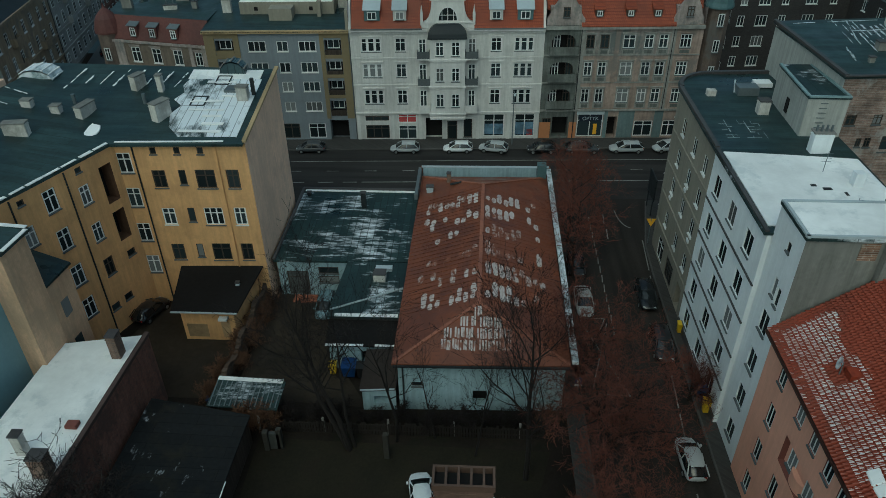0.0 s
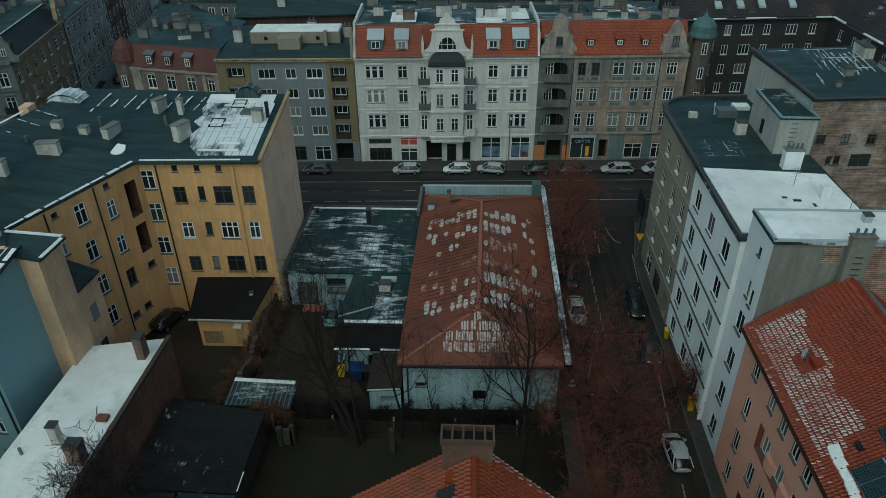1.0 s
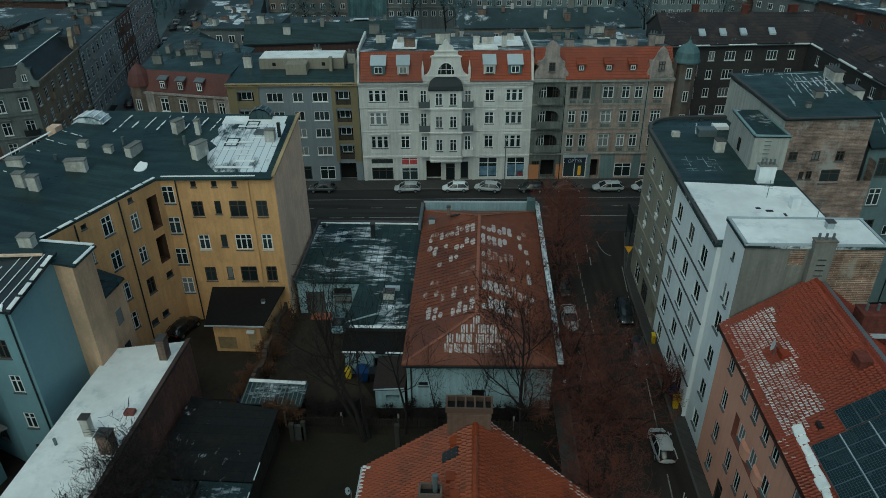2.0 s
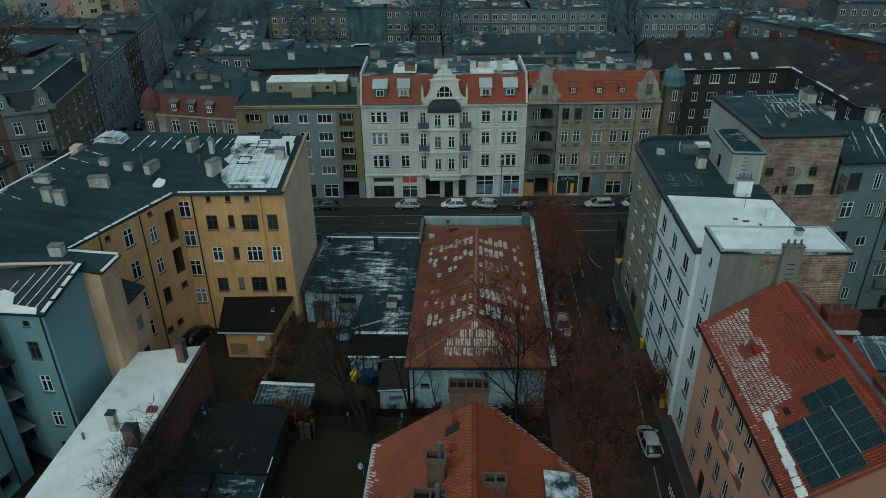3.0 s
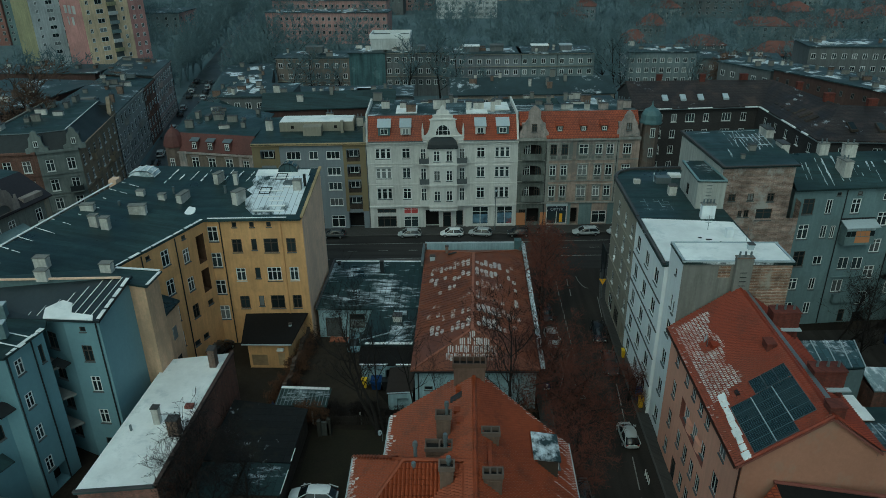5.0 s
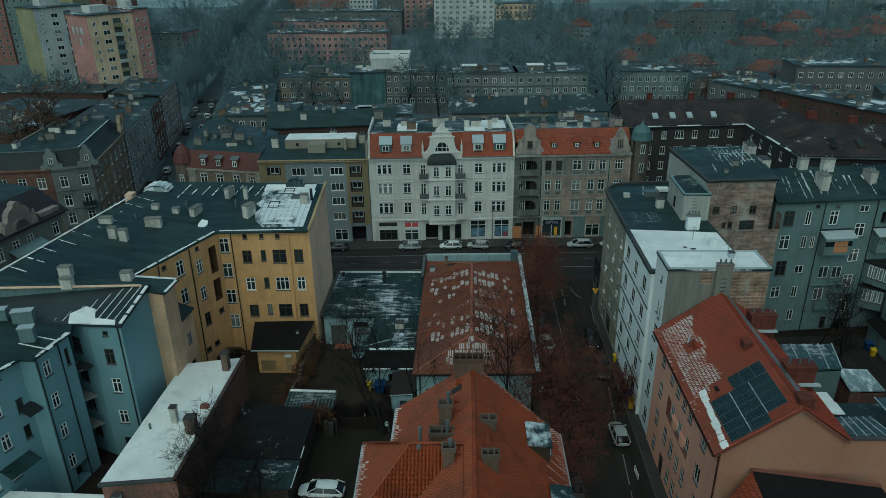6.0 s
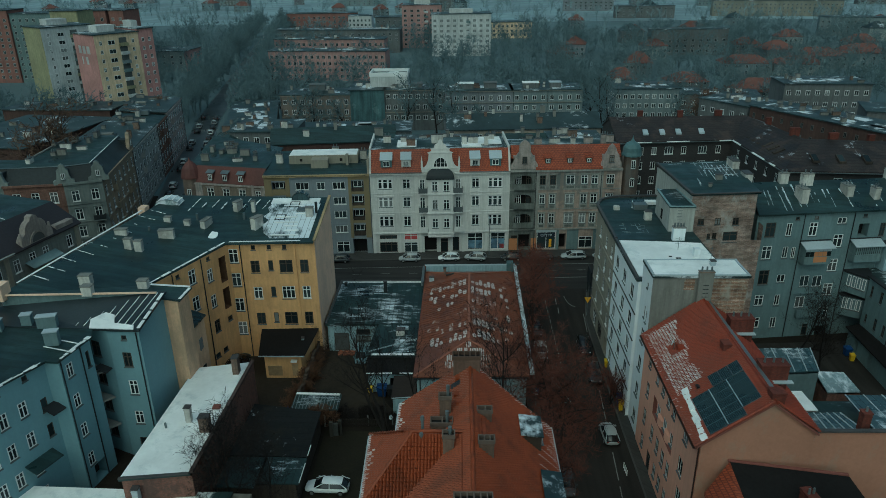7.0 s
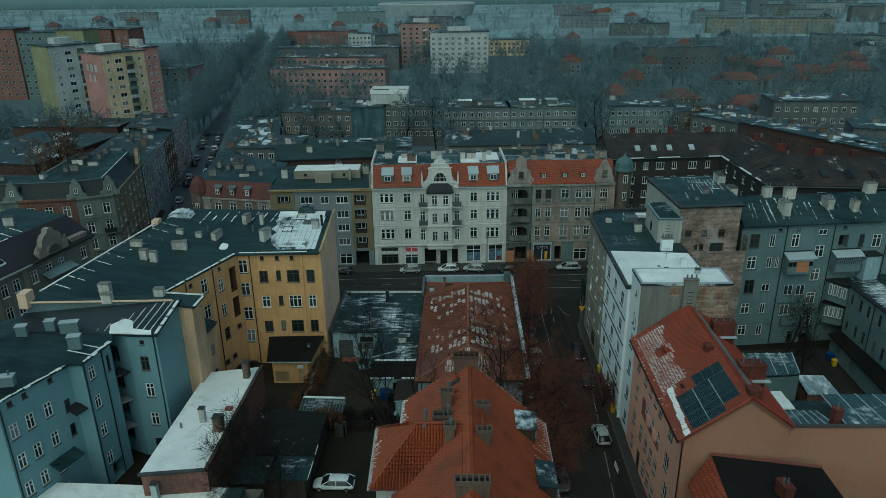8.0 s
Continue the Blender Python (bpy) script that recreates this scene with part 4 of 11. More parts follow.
# ---- sooty ornate tenement with two gables ----
def ornate_house():
    P, Q = (8.4, 93.1), (29.0, 94.0)
    H = 16.2
    t = thing("tenement_house", 18, 93.6, 0, "sooty ornate tenement with orange roof and shaped gables", "house", "street row")
    ops = []
    for z, hh in ((14.0, 1.8), (10.3, 1.9), (6.5, 2.0)):
        ops += [(u, z, w, hh, "cross" if u > 9 or z < 13 else "dark") for u, w in ((6.0, 1.1), (7.9, 1.15), (11.1, 1.6), (13.7, 1.2), (15.6, 1.2))]
        ops += [(18.5, z, 1.5, hh, "three")]
        ops += [(2.5, z - 0.2, 3.1, 2.3, "hole")]
    ops += [(1.0, 1.9, 1.2, 2.6, "shopd"), (2.9, 1.9, 2.2, 3.0, "hole"), (7.1, 2.1, 3.6, 3.4, "shop"), (10.2, 1.8, 1.3, 3.2, "hole"), (14.6, 1.6, 2.6, 2.3, "shop"), (18.2, 1.6, 1.8, 2.3, "shop")]
    soot = mat("soot_grey_green_plaster", (0.165, 0.175, 0.16), var=0.3, coarse=0.5, streak=0.35, dirt=((0.095, 0.105, 0.10), 0.7))
    warm = mat("warm_faded_plaster", (0.40, 0.305, 0.255), var=0.25, coarse=0.5, streak=0.3, dirt=((0.20, 0.185, 0.17), 0.75))
    pale = mat("pale_stone_trim", (0.33, 0.325, 0.30), var=0.25, coarse=0.6, streak=0.3)
    for u0, u1, za, zb, m in ((0, 4.9, 0, H, soot), (4.9, 16.9, 0, 12.2, warm), (4.9, 16.9, 12.2, H, ORNATE), (16.9, 20.6, 0, H, warm)):
        facade(t, at(P, Q, u0, 0, 0)[:2], at(P, Q, u1, 0, 0)[:2], za, zb, m, [(o[0] - u0, *o[1:]) for o in ops if u0 < o[0] < u1 and za < o[1] < zb])
    for z, hh in ((14.0, 1.8), (10.3, 1.9), (6.5, 2.0)):
        for u, w in ((6.0, 1.1), (7.9, 1.15), (11.1, 1.6), (13.7, 1.2), (15.6, 1.2), (18.5, 1.5)):
            surround(t, P, Q, u, z, w, hh, pale if u < 17 else warm, 0.8, 0.14, 0.16)
            bm = bmesh.new()
            fbox(bm, P, Q, u - w / 2 + 0.12, u + w / 2 - 0.12, 0.076, 0.11, z - hh / 2 - 0.68, z - hh / 2 - 0.24)
            part("apron_panel", bm, soot, t)
        balcony(t, P, Q, 0.6, 4.4, z - 1.4, soot, soot, 0.8)
        put_window(t, P, Q, 1.7, z - 0.2, 0.9, 1.9, "cross", None, -0.7)
        put_window(t, P, Q, 3.5, z - 0.2, 0.9, 1.9, "dark", None, -0.7)
        # flat arch over the loggia
        bm = bmesh.new()
        zt = z - 0.2 + 1.16
        n = 10
        for i in range(n):
            a0, a1 = i / n, (i + 1) / n
            drop = lambda q: zt - 0.02 - 0.75 * (2 * q - 1) ** 4
            vs = [bm.verts.new(at(P, Q, 0.94 + 3.12 * q, o, zz)) for o in (0.02, -0.25) for q, zz in ((a0, drop(a0)), (a1, drop(a1)), (a1, zt + 0.05), (a0, zt + 0.05))]
            for f in ((0, 1, 2, 3), (7, 6, 5, 4), (4, 5, 1, 0), (6, 7, 3, 2)):
                bm.faces.new([vs[k] for k in f])
        part("loggia_arch", bm, soot, t)
    for u in (4.95, 9.55, 16.85):
        bm = bmesh.new()
        fbox(bm, P, Q, u - 0.3, u + 0.3, 0.003, 0.1, 4.5, 15.7)
        part("pilaster", bm, warm if u == 9.55 else pale, t)
    for z, o, hh in ((4.4, 0.2, 0.25), (8.4, 0.1, 0.18), (12.2, 0.1, 0.18), (15.9, 0.4, 0.4)):
        bm = bmesh.new()
        fbox(bm, P, Q, 0.0, 20.6, 0.003, o, z - hh / 2, z + hh / 2)
        part("cornice", bm, pale, t)
    for u0, u1, mm in ((0.0, 1.55, ORANGEP), (4.2, 5.2, ORANGEP), (9.0, 9.5, TEALP), (11.0, 13.2, TEALP), (16.0, 17.2, TEALP), (19.2, 20.6, TEALP)):
        bm = bmesh.new()
        fbox(bm, P, Q, u0, u1, 0.003, 0.05, 0.2, 4.2 if mm is TEALP else 2.6)
        part("shop_panel", bm, mm, t)
    bm = bmesh.new()
    fbox(bm, P, Q, 5.2, 9.0, 0.003, 0.1, 3.75, 4.25)
    part("shop_fascia", bm, SHEETP, t)
    # shop lettering over the window, and a yellow poster under it
    sign = bmesh.new()
    fbox(sign, P, Q, 5.6, 8.7, -0.05, -0.03, 2.7, 3.55)
    sb = part("shop_sign", sign, mat("dark_blue_sign", (0.012, 0.018, 0.032), rough=0.4), t)
    word = bpy.data.curves.new("lettering", "FONT")
    word.body = "OPTYK"
    word.size = 0.72
    word.extrude = 0.01
    word.align_x = "CENTER"
    wo = bpy.data.objects.new("word", word)
    wm = bpy.data.meshes.new_from_object(wo)
    bpy.data.objects.remove(wo)
    wm.materials.append(SHEETP)
    wo = new("lettering", wm)
    wo.parent = sb
    q = at(P, Q, 7.15, -0.015, 2.88)
    wo.matrix_basis = pose(q[0] - BASE[sb].x, q[1] - BASE[sb].y, q[2] - BASE[sb].z, 90, 0, 2.5)
    bm = bmesh.new()
    fbox(bm, P, Q, 7.65, 8.15, -0.05, -0.03, 0.7, 2.3)
    part("shop_poster", bm, SIGNY, t)
    for c, wid, ztop in ((2.55, 2.45, 21.6), (18.4, 1.9, 20.6)):
        half = [(wid, H), (wid, 17.0), (wid * 0.82, 17.6), (wid * 0.66, 18.6), (wid * 0.42, 19.4), (wid * 0.40, ztop - 0.9), (wid * 0.2, ztop - 0.3), (0.0, ztop)]
        outline_gable(t, P, Q, [(c + u, z) for u, z in half] + [(c - u, z) for u, z in half[-2::-1]], -0.45, 0.15, ORNATE)
        put_window(t, P, Q, c, 17.9, 0.9, 1.3, "dark", None, 0.28)
        bm = bmesh.new()
        fbox(bm, P, Q, c - wid * 0.8, c + wid * 0.8, -5, -0.45, 16.2, 18.4)
        part("gable_back", bm, ORNATE, t)
    poly_roof(t, [[at(P, Q, 4.6, 0.45, H), at(P, Q, 16.8, 0.45, H), at(P, Q, 16.8, -2.6, 20.0), at(P, Q, 4.6, -2.6, 20.0)]], 0.15, TILEO)
    poly_roof(t, [[at(P, Q, 0.2, -1.2, 18.0), at(P, Q, 4.6, -1.2, 18.0), at(P, Q, 4.6, -2.6, 20.0), at(P, Q, 0.2, -2.6, 20.0)],
                  [at(P, Q, 16.8, -1.2, 18.0), at(P, Q, 20.4, -1.2, 18.0), at(P, Q, 20.4, -2.6, 20.0), at(P, Q, 16.8, -2.6, 20.0)]], 0.15, TILEO, "roof_side")
    poly_roof(t, [[at(P, Q, 0.2, -2.6, 19.95), at(P, Q, 20.4, -2.6, 19.95), at(P, Q, 20.4, -13, 18.6), at(P, Q, 0.2, -13, 18.6)]], 0.2, FELTX, "roof_deck")
    for u in (6.9, 10.9, 14.4):
        dormer(t, P, Q, u, 1.1, 17.1, 0.95, 0.35, TILEO, FRAMED, "two", 1.0)
    Pb, Qb = back(P, Q, 13)
    facade(t, Qb, Pb, 0, 18.4, ORNATE, rows_of([3, 7, 11, 15, 18], [5, 8.5, 12, 15], 1.2, 1.7, "two"))
    facade(t, Q, Qb, 0, 18.4, ORNATE)
    facade(t, Pb, P, 0, 18.4, ORNATE)
    # corner turret
    c = Vector(at(P, Q, 22.3, -1.0, 0))
    bm = bmesh.new()
    tube(bm, (c.x, c.y, 0), (c.x, c.y, 18.4), 1.5, 1.5, 10)
    tur = part("turret", bm, TURRETB, t)
    bm = bmesh.new()
    prof = [(1.85, 18.2), (1.85, 18.45), (1.7, 18.9), (1.6, 19.7), (1.15, 20.4), (0.4, 20.8), (0.12, 21.3), (0.04, 21.9)]
    for (r0, z0), (r1, z1) in zip(prof, prof[1:]):
        tube(bm, (c.x, c.y, z0), (c.x, c.y, z1), r0, r1, 12)
    part("turret_cap", bm, COPPER, tur)
    for z in (16.9, 13.5, 10.0, 6.5):
        put_window(t, at(P, Q, 21.3, 0.72, 0)[:2], at(P, Q, 23.2, 0.72, 0)[:2], 0.95, z, 0.8, 1.6, "two", None, 0.12)
        put_window(t, at(P, Q, 23.75, -0.35, 0)[:2], at(P, Q, 23.95, -2.1, 0)[:2], 0.7, z, 0.7, 1.6, "two", None, 0.15)
    pipe(t, P, Q, 16.8, 4.5, 16)
    pipe(t, P, Q, 4.75, 0, 16)
    facade(t, Q, (30.0, 106), 0, 18.0, ORNATE)
    for u, o, w, hh in ((5.4, -4, 1.4, 1.6), (8.8, -5.5, 2.0, 1.3), (12, -4.2, 0.8, 1.6), (15.0, -5, 1.6, 1.5), (17.6, -4.0, 0.9, 2.2), (19.2, -6, 1.6, 1.6)):
        q = at(P, Q, u, o, 0)
        chimney(t, q[0], q[1], 19.2, w, 0.7, hh, CHIMP if u in (8.8, 12) else ORNATE, turn=2.5, pots=2)


ornate_house()


# ---- red-brown corner house with a turret ----
def corner_house():
    P, Q = (-51.0, 95.2), (-36.7, 92.4)
    t = thing("corner_house", -44, 94, 0, "dark red-brown corner tenement with mansard and round turret", "house", "street row")
    brown = mat("grey_brown_stucco", (0.18, 0.145, 0.115), var=0.3, streak=0.2)
    zs = (11.4, 7.8, 4.6)
    ops = rows_of([3.2, 6.4, 9.7], zs, 1.4, 2.1, "crossw") + rows_of([12.9], zs, 1.1, 1.9, "cross")
    facade(t, P, Q, 0, 13.4, brown, ops, hood=ORNATE)
    for u0, u1 in ((0, 1.6), (11.6, 12.2), (13.6, 14.5)):
        bm = bmesh.new()
        fbox(bm, P, Q, u0, u1, 0.003, 0.12, 0, 13.4)
        part("pilaster", bm, ORNATE, t)
    for z in (13.2, 9.7, 6.2):
        bm = bmesh.new()
        fbox(bm, P, Q, 0, 14.5, 0.003, 0.25, z - 0.15, z + 0.15)
        part("cornice", bm, ORNATE, t)
    Q2 = (-36.4, 107)
    P2 = (-55.2, 118)
    P3 = (-53.2, 97.0)
    facade(t, P3, P, 0, 13.4, ORNATE)
    facade(t, P2, P3, 0, 13.4, ORNATE, rows_of([3, 6, 9, 12, 15, 18], zs, 1.2, 1.9, "two"))
    facade(t, Q, Q2, 0, 16.0, ORNATE)
    facade(t, Q2, P2, 0, 16.0, ORNATE)
    poly_roof(t, [[(-51, 95.2, 13.5), (-36.7, 92.4, 13.5), (-36.6, 93.7, 16.4), (-50.4, 96.4, 16.4)], [(-53.2, 97.0, 13.5), (-51, 95.2, 13.5), (-50.4, 96.4, 16.4), (-52, 97.8, 16.4)],
                  [(-55.2, 118, 13.5), (-53.2, 97.0, 13.5), (-52, 97.8, 16.4), (-54, 118, 16.4)]], 0.15, MANSR, "mansard")
    poly_roof(t, [[(-52, 97.8, 16.4), (-50.4, 96.4, 16.4), (-36.6, 93.7, 16.4), (-36.4, 107, 17.0), (-54, 118, 17.0)]], 0.2, FELT)
    for u in (3.4, 6.4, 9.6):
        dormer(t, P, Q, u, 1.3, 13.8, 1.5, 0.15, SHEET, MANSR, "cross", 0.8)
    bm = bmesh.new()
    tube(bm, (-51.8, 96.4, 0), (-51.8, 96.4, 14.2), 1.7, 1.7, 12)
    tur = part("turret", bm, TURRETB, t)
    bm = bmesh.new()
    prof = [(1.95, 14.1), (1.95, 14.35), (1.8, 15.0), (1.45, 16.0), (0.8, 16.8), (0.2, 17.3), (0.05, 17.9)]
    for (r0, z0), (r1, z1) in zip(prof, prof[1:]):
        tube(bm, (-51.8, 96.4, z0), (-51.8, 96.4, z1), r0, r1, 12)
    part("turret_cap", bm, MANSR, tur)
    for z in zs:
        put_window(t, (-52.6, 94.5), (-51.2, 94.4), 0.7, z, 0.8, 1.7, "cross")
    rng = random.Random(3)
    for k in range(26):
        x, y = rng.uniform(-54, -38), rng.uniform(97.5, 112)
        if x < -52 - (y - 97) * 0.08 or y > 107 + (-36 - x) * 0.4:
            continue
        chimney(t, x, y, 16.2, rng.choice((0.7, 1.4, 1.8)), 0.7, rng.uniform(0.9, 1.7), rng.choice((CHIMP, CEMENT, CEMENT)), turn=rng.choice((0, 12, 90)), pots=rng.choice((0, 2)))


corner_house()


# ---- dark brick block behind, L-shaped ----
def dark_block():
    t = thing("brick_block", 43, 108, 0, "long dark brick apartment block with brown tiled roof", "house")
    A, B, C = (30.2, 105.8), (53.1, 107.6), (54.2, 85.4)
    zs = (16.0, 13.0, 10.0, 7.0, 4.0)
    facade(t, A, B, 0, 18, BRICKD, rows_of([4.6, 10.6, 17.4], zs, 1.7, 1.5, "threew") + rows_of([7.6, 13.6, 20.6], zs, 1.0, 1.5, "twow"))
    facade(t, B, C, 0, 18, BRICKD, rows_of([4, 8, 12, 16, 20], zs, 1.1, 1.5, "twow"))
    facade(t, C, (92, 82), 0, 18, BRICKD, rows_of([4, 9, 14, 19, 24, 30], zs, 1.4, 1.5, "twow"))
    facade(t, (92, 95.5), (66, 99.6), 0, 18, BRICKD)
    facade(t, (65.8, 120.6), (30.2, 120.6), 0, 18, BRICKD)
    facade(t, (66, 99.6), (65.8, 120.6), 0, 18, BRICKD)
    facade(t, (30.2, 120.6), A, 0, 18, BRICKD, top=[(6.4, 21.05)])
    facade(t, (92, 82), (92, 95.5), 0, 18, BRICKD, top=[(7.0, 21.0)])
    poly_roof(t, [[(30, 105.2, 18), (53.3, 107.2, 18), (58, 114.8, 21.2), (30, 114.2, 21.2)], [(30, 114.2, 21.2), (58, 114.8, 21.2), (66, 121, 18), (30, 121, 18)],
                  [(53.3, 107.2, 18), (54.0, 85.0, 18), (61, 94.5, 21.2), (58, 114.8, 21.2)], [(58, 114.8, 21.2), (61, 94.5, 21.2), (66.3, 100, 18), (66, 121, 18)],
                  [(54.0, 85.0, 18), (92.4, 81.5, 18), (92.4, 88.6, 21.2), (61, 94.5, 21.2)], [(61, 94.5, 21.2), (92.4, 88.6, 21.2), (92.4, 96, 18), (66.3, 100, 18)]], 0.25, TILED)
    for u in (6.0, 9.4, 12.7, 17.4):
        a = at(A, B, u, 0, 0)
        bm = bmesh.new()
        slab(bm, [(a[0] - 0.5, a[1] + 1.3, 19.15), (a[0] + 0.5, a[1] + 1.3, 19.15), (a[0] + 0.5, a[1] + 2.6, 19.75), (a[0] - 0.5, a[1] + 2.6, 19.75)], 0.3)
        part("skylight", bm, SHEETP, t)
    # box dormers on the wing, and a row of lights on its south slope
    for k in range(6):
        y = 104.4 - k * 2.3
        x = 53.5 + (107.2 - y) * 0.03
        bm = bmesh.new()
        slab(bm, [(x + 1.5, y, 18.95), (x + 1.5, y + 1.0, 18.95), (x + 3.4, y + 1.0, 19.75), (x + 3.4, y, 19.75)][::-1], 0.5)
        part("skylight", bm, WOODG, t)
    for k in range(7):
        x = 60.0 + k * 4.2
        y = 84.6 - (x - 54) * 0.091 + 2.3
        bm = bmesh.new()
        slab(bm, [(x - 0.55, y, 19.25), (x + 0.55, y, 19.25), (x + 0.55, y + 2.0, 20.05), (x - 0.55, y + 2.0, 20.05)], 0.35)
        sk = part("skylight", bm, WOODG, t)
        bm = bmesh.new()
        slab(bm, [(x - 0.42, y + 0.15, 19.35), (x + 0.42, y + 0.15, 19.35), (x + 0.42, y + 1.8, 20.01), (x - 0.42, y + 1.8, 20.01)], 0.04)
        part("pane", bm, GLASS, sk)
    for x0, x1 in ((32.0, 37.0), (40.0, 44.5), (50.6, 53.0)):
        strip(t, (x0, 105.1 + (x0 - 30) * 0.086, 17.78), (x1, 105.1 + (x1 - 30) * 0.086, 17.78), 0.26, 0.18, SNOW, "snow_ledge")
    for y0, y1 in ((106.8, 103.0), (97.6, 92.5), (90.2, 88.2)):
        strip(t, (53.2 + (107 - y0) * 0.032, y0, 17.8), (53.2 + (107 - y1) * 0.032, y1, 17.8), 0.34, 0.2, SNOW, "snow_ledge")
    strip(t, (30.0, 105.05, 17.7), (53.1, 107.05, 17.7), 0.18, 0.14, SHEET, "gutter")
    strip(t, (53.25, 106.9, 17.7), (53.9, 85.0, 17.7), 0.18, 0.14, SHEET, "gutter")
    strip(t, (54.0, 84.85, 17.7), (92, 81.35, 17.7), 0.18, 0.14, SHEET, "gutter")
    for x, y, z, w in ((44.5, 114.4, 20.5, 1.0), (52.5, 115.0, 20.4, 1.4), (36.5, 115.0, 20.4, 1.0), (59.6, 107, 20.5, 1.0), (60.8, 98.0, 20.5, 1.6), (66, 94.2, 20.4, 1.5), (72, 93.0, 20.3, 1.0), (80, 91.6, 20.3, 1.4), (86, 90.4, 20.3, 1.0)):
        chimney(t, x, y, z, w, 0.8, 1.8, CHIMR, cap=CHIMR)


dark_block()


# ---- ochre L-shaped tenement round its courtyard ----
def ochre_house():
    t = thing("tenement_block", -35, 55, 0, "ochre-yellow courtyard tenement with dark felt roof and snow", "house")
    A, B, C, D, E = (-20.2, 54.8), (-20.0, 66.4), (-43.5, 67.7), (-50.2, 35.2), (-34.6, 38.2)
    F, G, Hh, I = (-32.3, 37.8), (-32.1, 40.6), (-36.7, 41.6), (-31.7, 54.4)
    ops = [(0.55, z, 1.3, 2.0, "cross") for z in (15.5, 12.0, 8.25, 4.6)]
    ops += [(u, 16.7, 0.55, 0.65, "darkone") for u in (3.3, 5.4, 7.45)]
    for z, st, kinds in ((13.9, "hole", 0), (10.0, "crossw", 1), (6.05, "dark", 2)):
        ops += [(3.3, z, 1.2, 1.75, "dark" if kinds == 0 else st), (5.4, z + 0.15, 0.65, 1.5, "darkone"),
                (7.45, z, 1.75, 1.85, "three" if kinds == 1 else "dark"), (9.9, z, 1.15, 1.85, "dark" if kinds == 0 else st)]
    facade(t, I, A, 0, 17.3, OCHRE, ops)
    pipe(t, I, A, 1.55, 0, 17.2)
    pipe(t, I, A, 8.85, 4, 17.2, OCHRE)
    facade(t, A, B, 0, 17.3, OCHREG, top=[(0, 17.3), (0.0, 17.7), (11.6, 20.0), (11.6, 17.3)][1:3])
    # courtyard wing
    wops = []
    for z in (14.9, 11.2, 7.5, 4.0):
        wops += [(6.55, z + 0.6, 1.2, 2.0, "cross"), (9.7, z - 0.5, 1.0, 1.8, "cross" if z > 8 else "dark")]
    wops += [(3.9, 13.6, 1.0, 1.8, "cross"), (9.7, 16.75, 0.6, 0.5, "darkone"), (4.1, 16.6, 0.6, 0.5, "darkone")]
    wops += [(9.0, 2.85, 0.9, 0.7, "darkone"), (10.6, 2.95, 0.9, 0.7, "darkone"), (12.3, 6.9, 0.9, 0.7, "darkone")]
    wops += [(12.25, 14.2, 1.3, 3.6, "hole"), (12.25, 10.0, 1.3, 3.0, "hole")]
    wops = [o for o in wops if not (abs(o[0] - 9.7) < 0.1 and o[1] < 4)]
    # recess shade is painted: the reveals take a darker brown than the wall
    facade(t, Hh, I, 0, 17.3, OCHRE, wops, reveal_mat=mat("shaded_brown_plaster", (0.16, 0.085, 0.05), var=0.3, streak=0.3))
    pipe(t, Hh, I, 8.3, 0, 17.2)
    pipe(t, Hh, I, 3.2, 0, 17.2)
    facade(t, G, Hh, 0, 17.2, BEIGEST)
    facade(t, F, G, 0, 17.2, BEIGEST)
    facade(t, E, F, 0, 17.2, BEIGEST)
    facade(t, D, E, 0, 17.9, TEALP, top=[(0.0, 18.95), (15.6, 17.95)])
    facade(t, C, D, 0, 18.9, OCHREG, rows_of([4, 8, 12, 16, 20, 24, 28], (15, 11.5, 8, 4.5), 1.2, 1.9, "cross"))
    facade(t, B, C, 0, 19.0, OCHREG, rows_of([3, 6.5, 10, 13.5, 17, 20.5], (15, 11.5, 8, 4.5), 1.2, 1.9, "cross"))
    # lower block before the wing
    bm = bmesh.new()
    prism(bm, [(-36.2, 40.7), (-32.3, 40.7), (-32.0, 43.6), (-35.2, 43.9)], 0, 12.2)
    low = part("stair_block", bm, BEIGEST, t)
    bm = bmesh.new()
    slab(bm, [(-36.3, 40.65, 13.4), (-32.1, 40.65, 12.3), (-31.8, 43.8, 12.3), (-35.2, 44.1, 13.4)], 0.2)
    part("stair_roof", bm, FELT, low)
    for z in (8.5, 4.8):
        bm = bmesh.new()
        box(bm, -32.22, 41.6, z, -32.10, 42.5, z + 1.5)
        part("stair_window", bm, GLASS, low)
    # roofs
    poly_roof(t, [[(-20.3, 54.3, 17.55), (-20.1, 66.6, 19.7), (-43.6, 67.9, 19.7), (-31.8, 53.9, 17.55)],
                  [(-31.8, 53.9, 17.55), (-43.6, 67.9, 19.7), (-50.3, 35.2, 19.2), (-36.9, 41.2, 17.5)],
                  [(-36.9, 41.2, 17.5), (-50.3, 35.2, 19.2), (-34.6, 38.3, 17.9)]], 0.24, FELT)
    poly_roof(t, [[(-37.0, 41.3, 17.5), (-35.0, 37.9, 17.6), (-31.9, 37.5, 17.35), (-31.7, 40.9, 17.35)]], 0.2, FELT, "roof_stub")
    # yellow coping along the gable and the fire wall
    strip(t, (-20.15, 54.5, 17.6), (-19.95, 66.5, 19.85), 0.36, 0.2, COPINGY)
    strip(t, (-50.2, 35.0, 19.15), (-34.6, 38.1, 17.95), 0.25, 0.14, OCHREG)
    bm = bmesh.new()
    box(bm, -50.6, 34.6, 18.6, -49.6, 36.2, 20.4)
    part("wall_pier", bm, OCHREG, t)
    bm = bmesh.new()
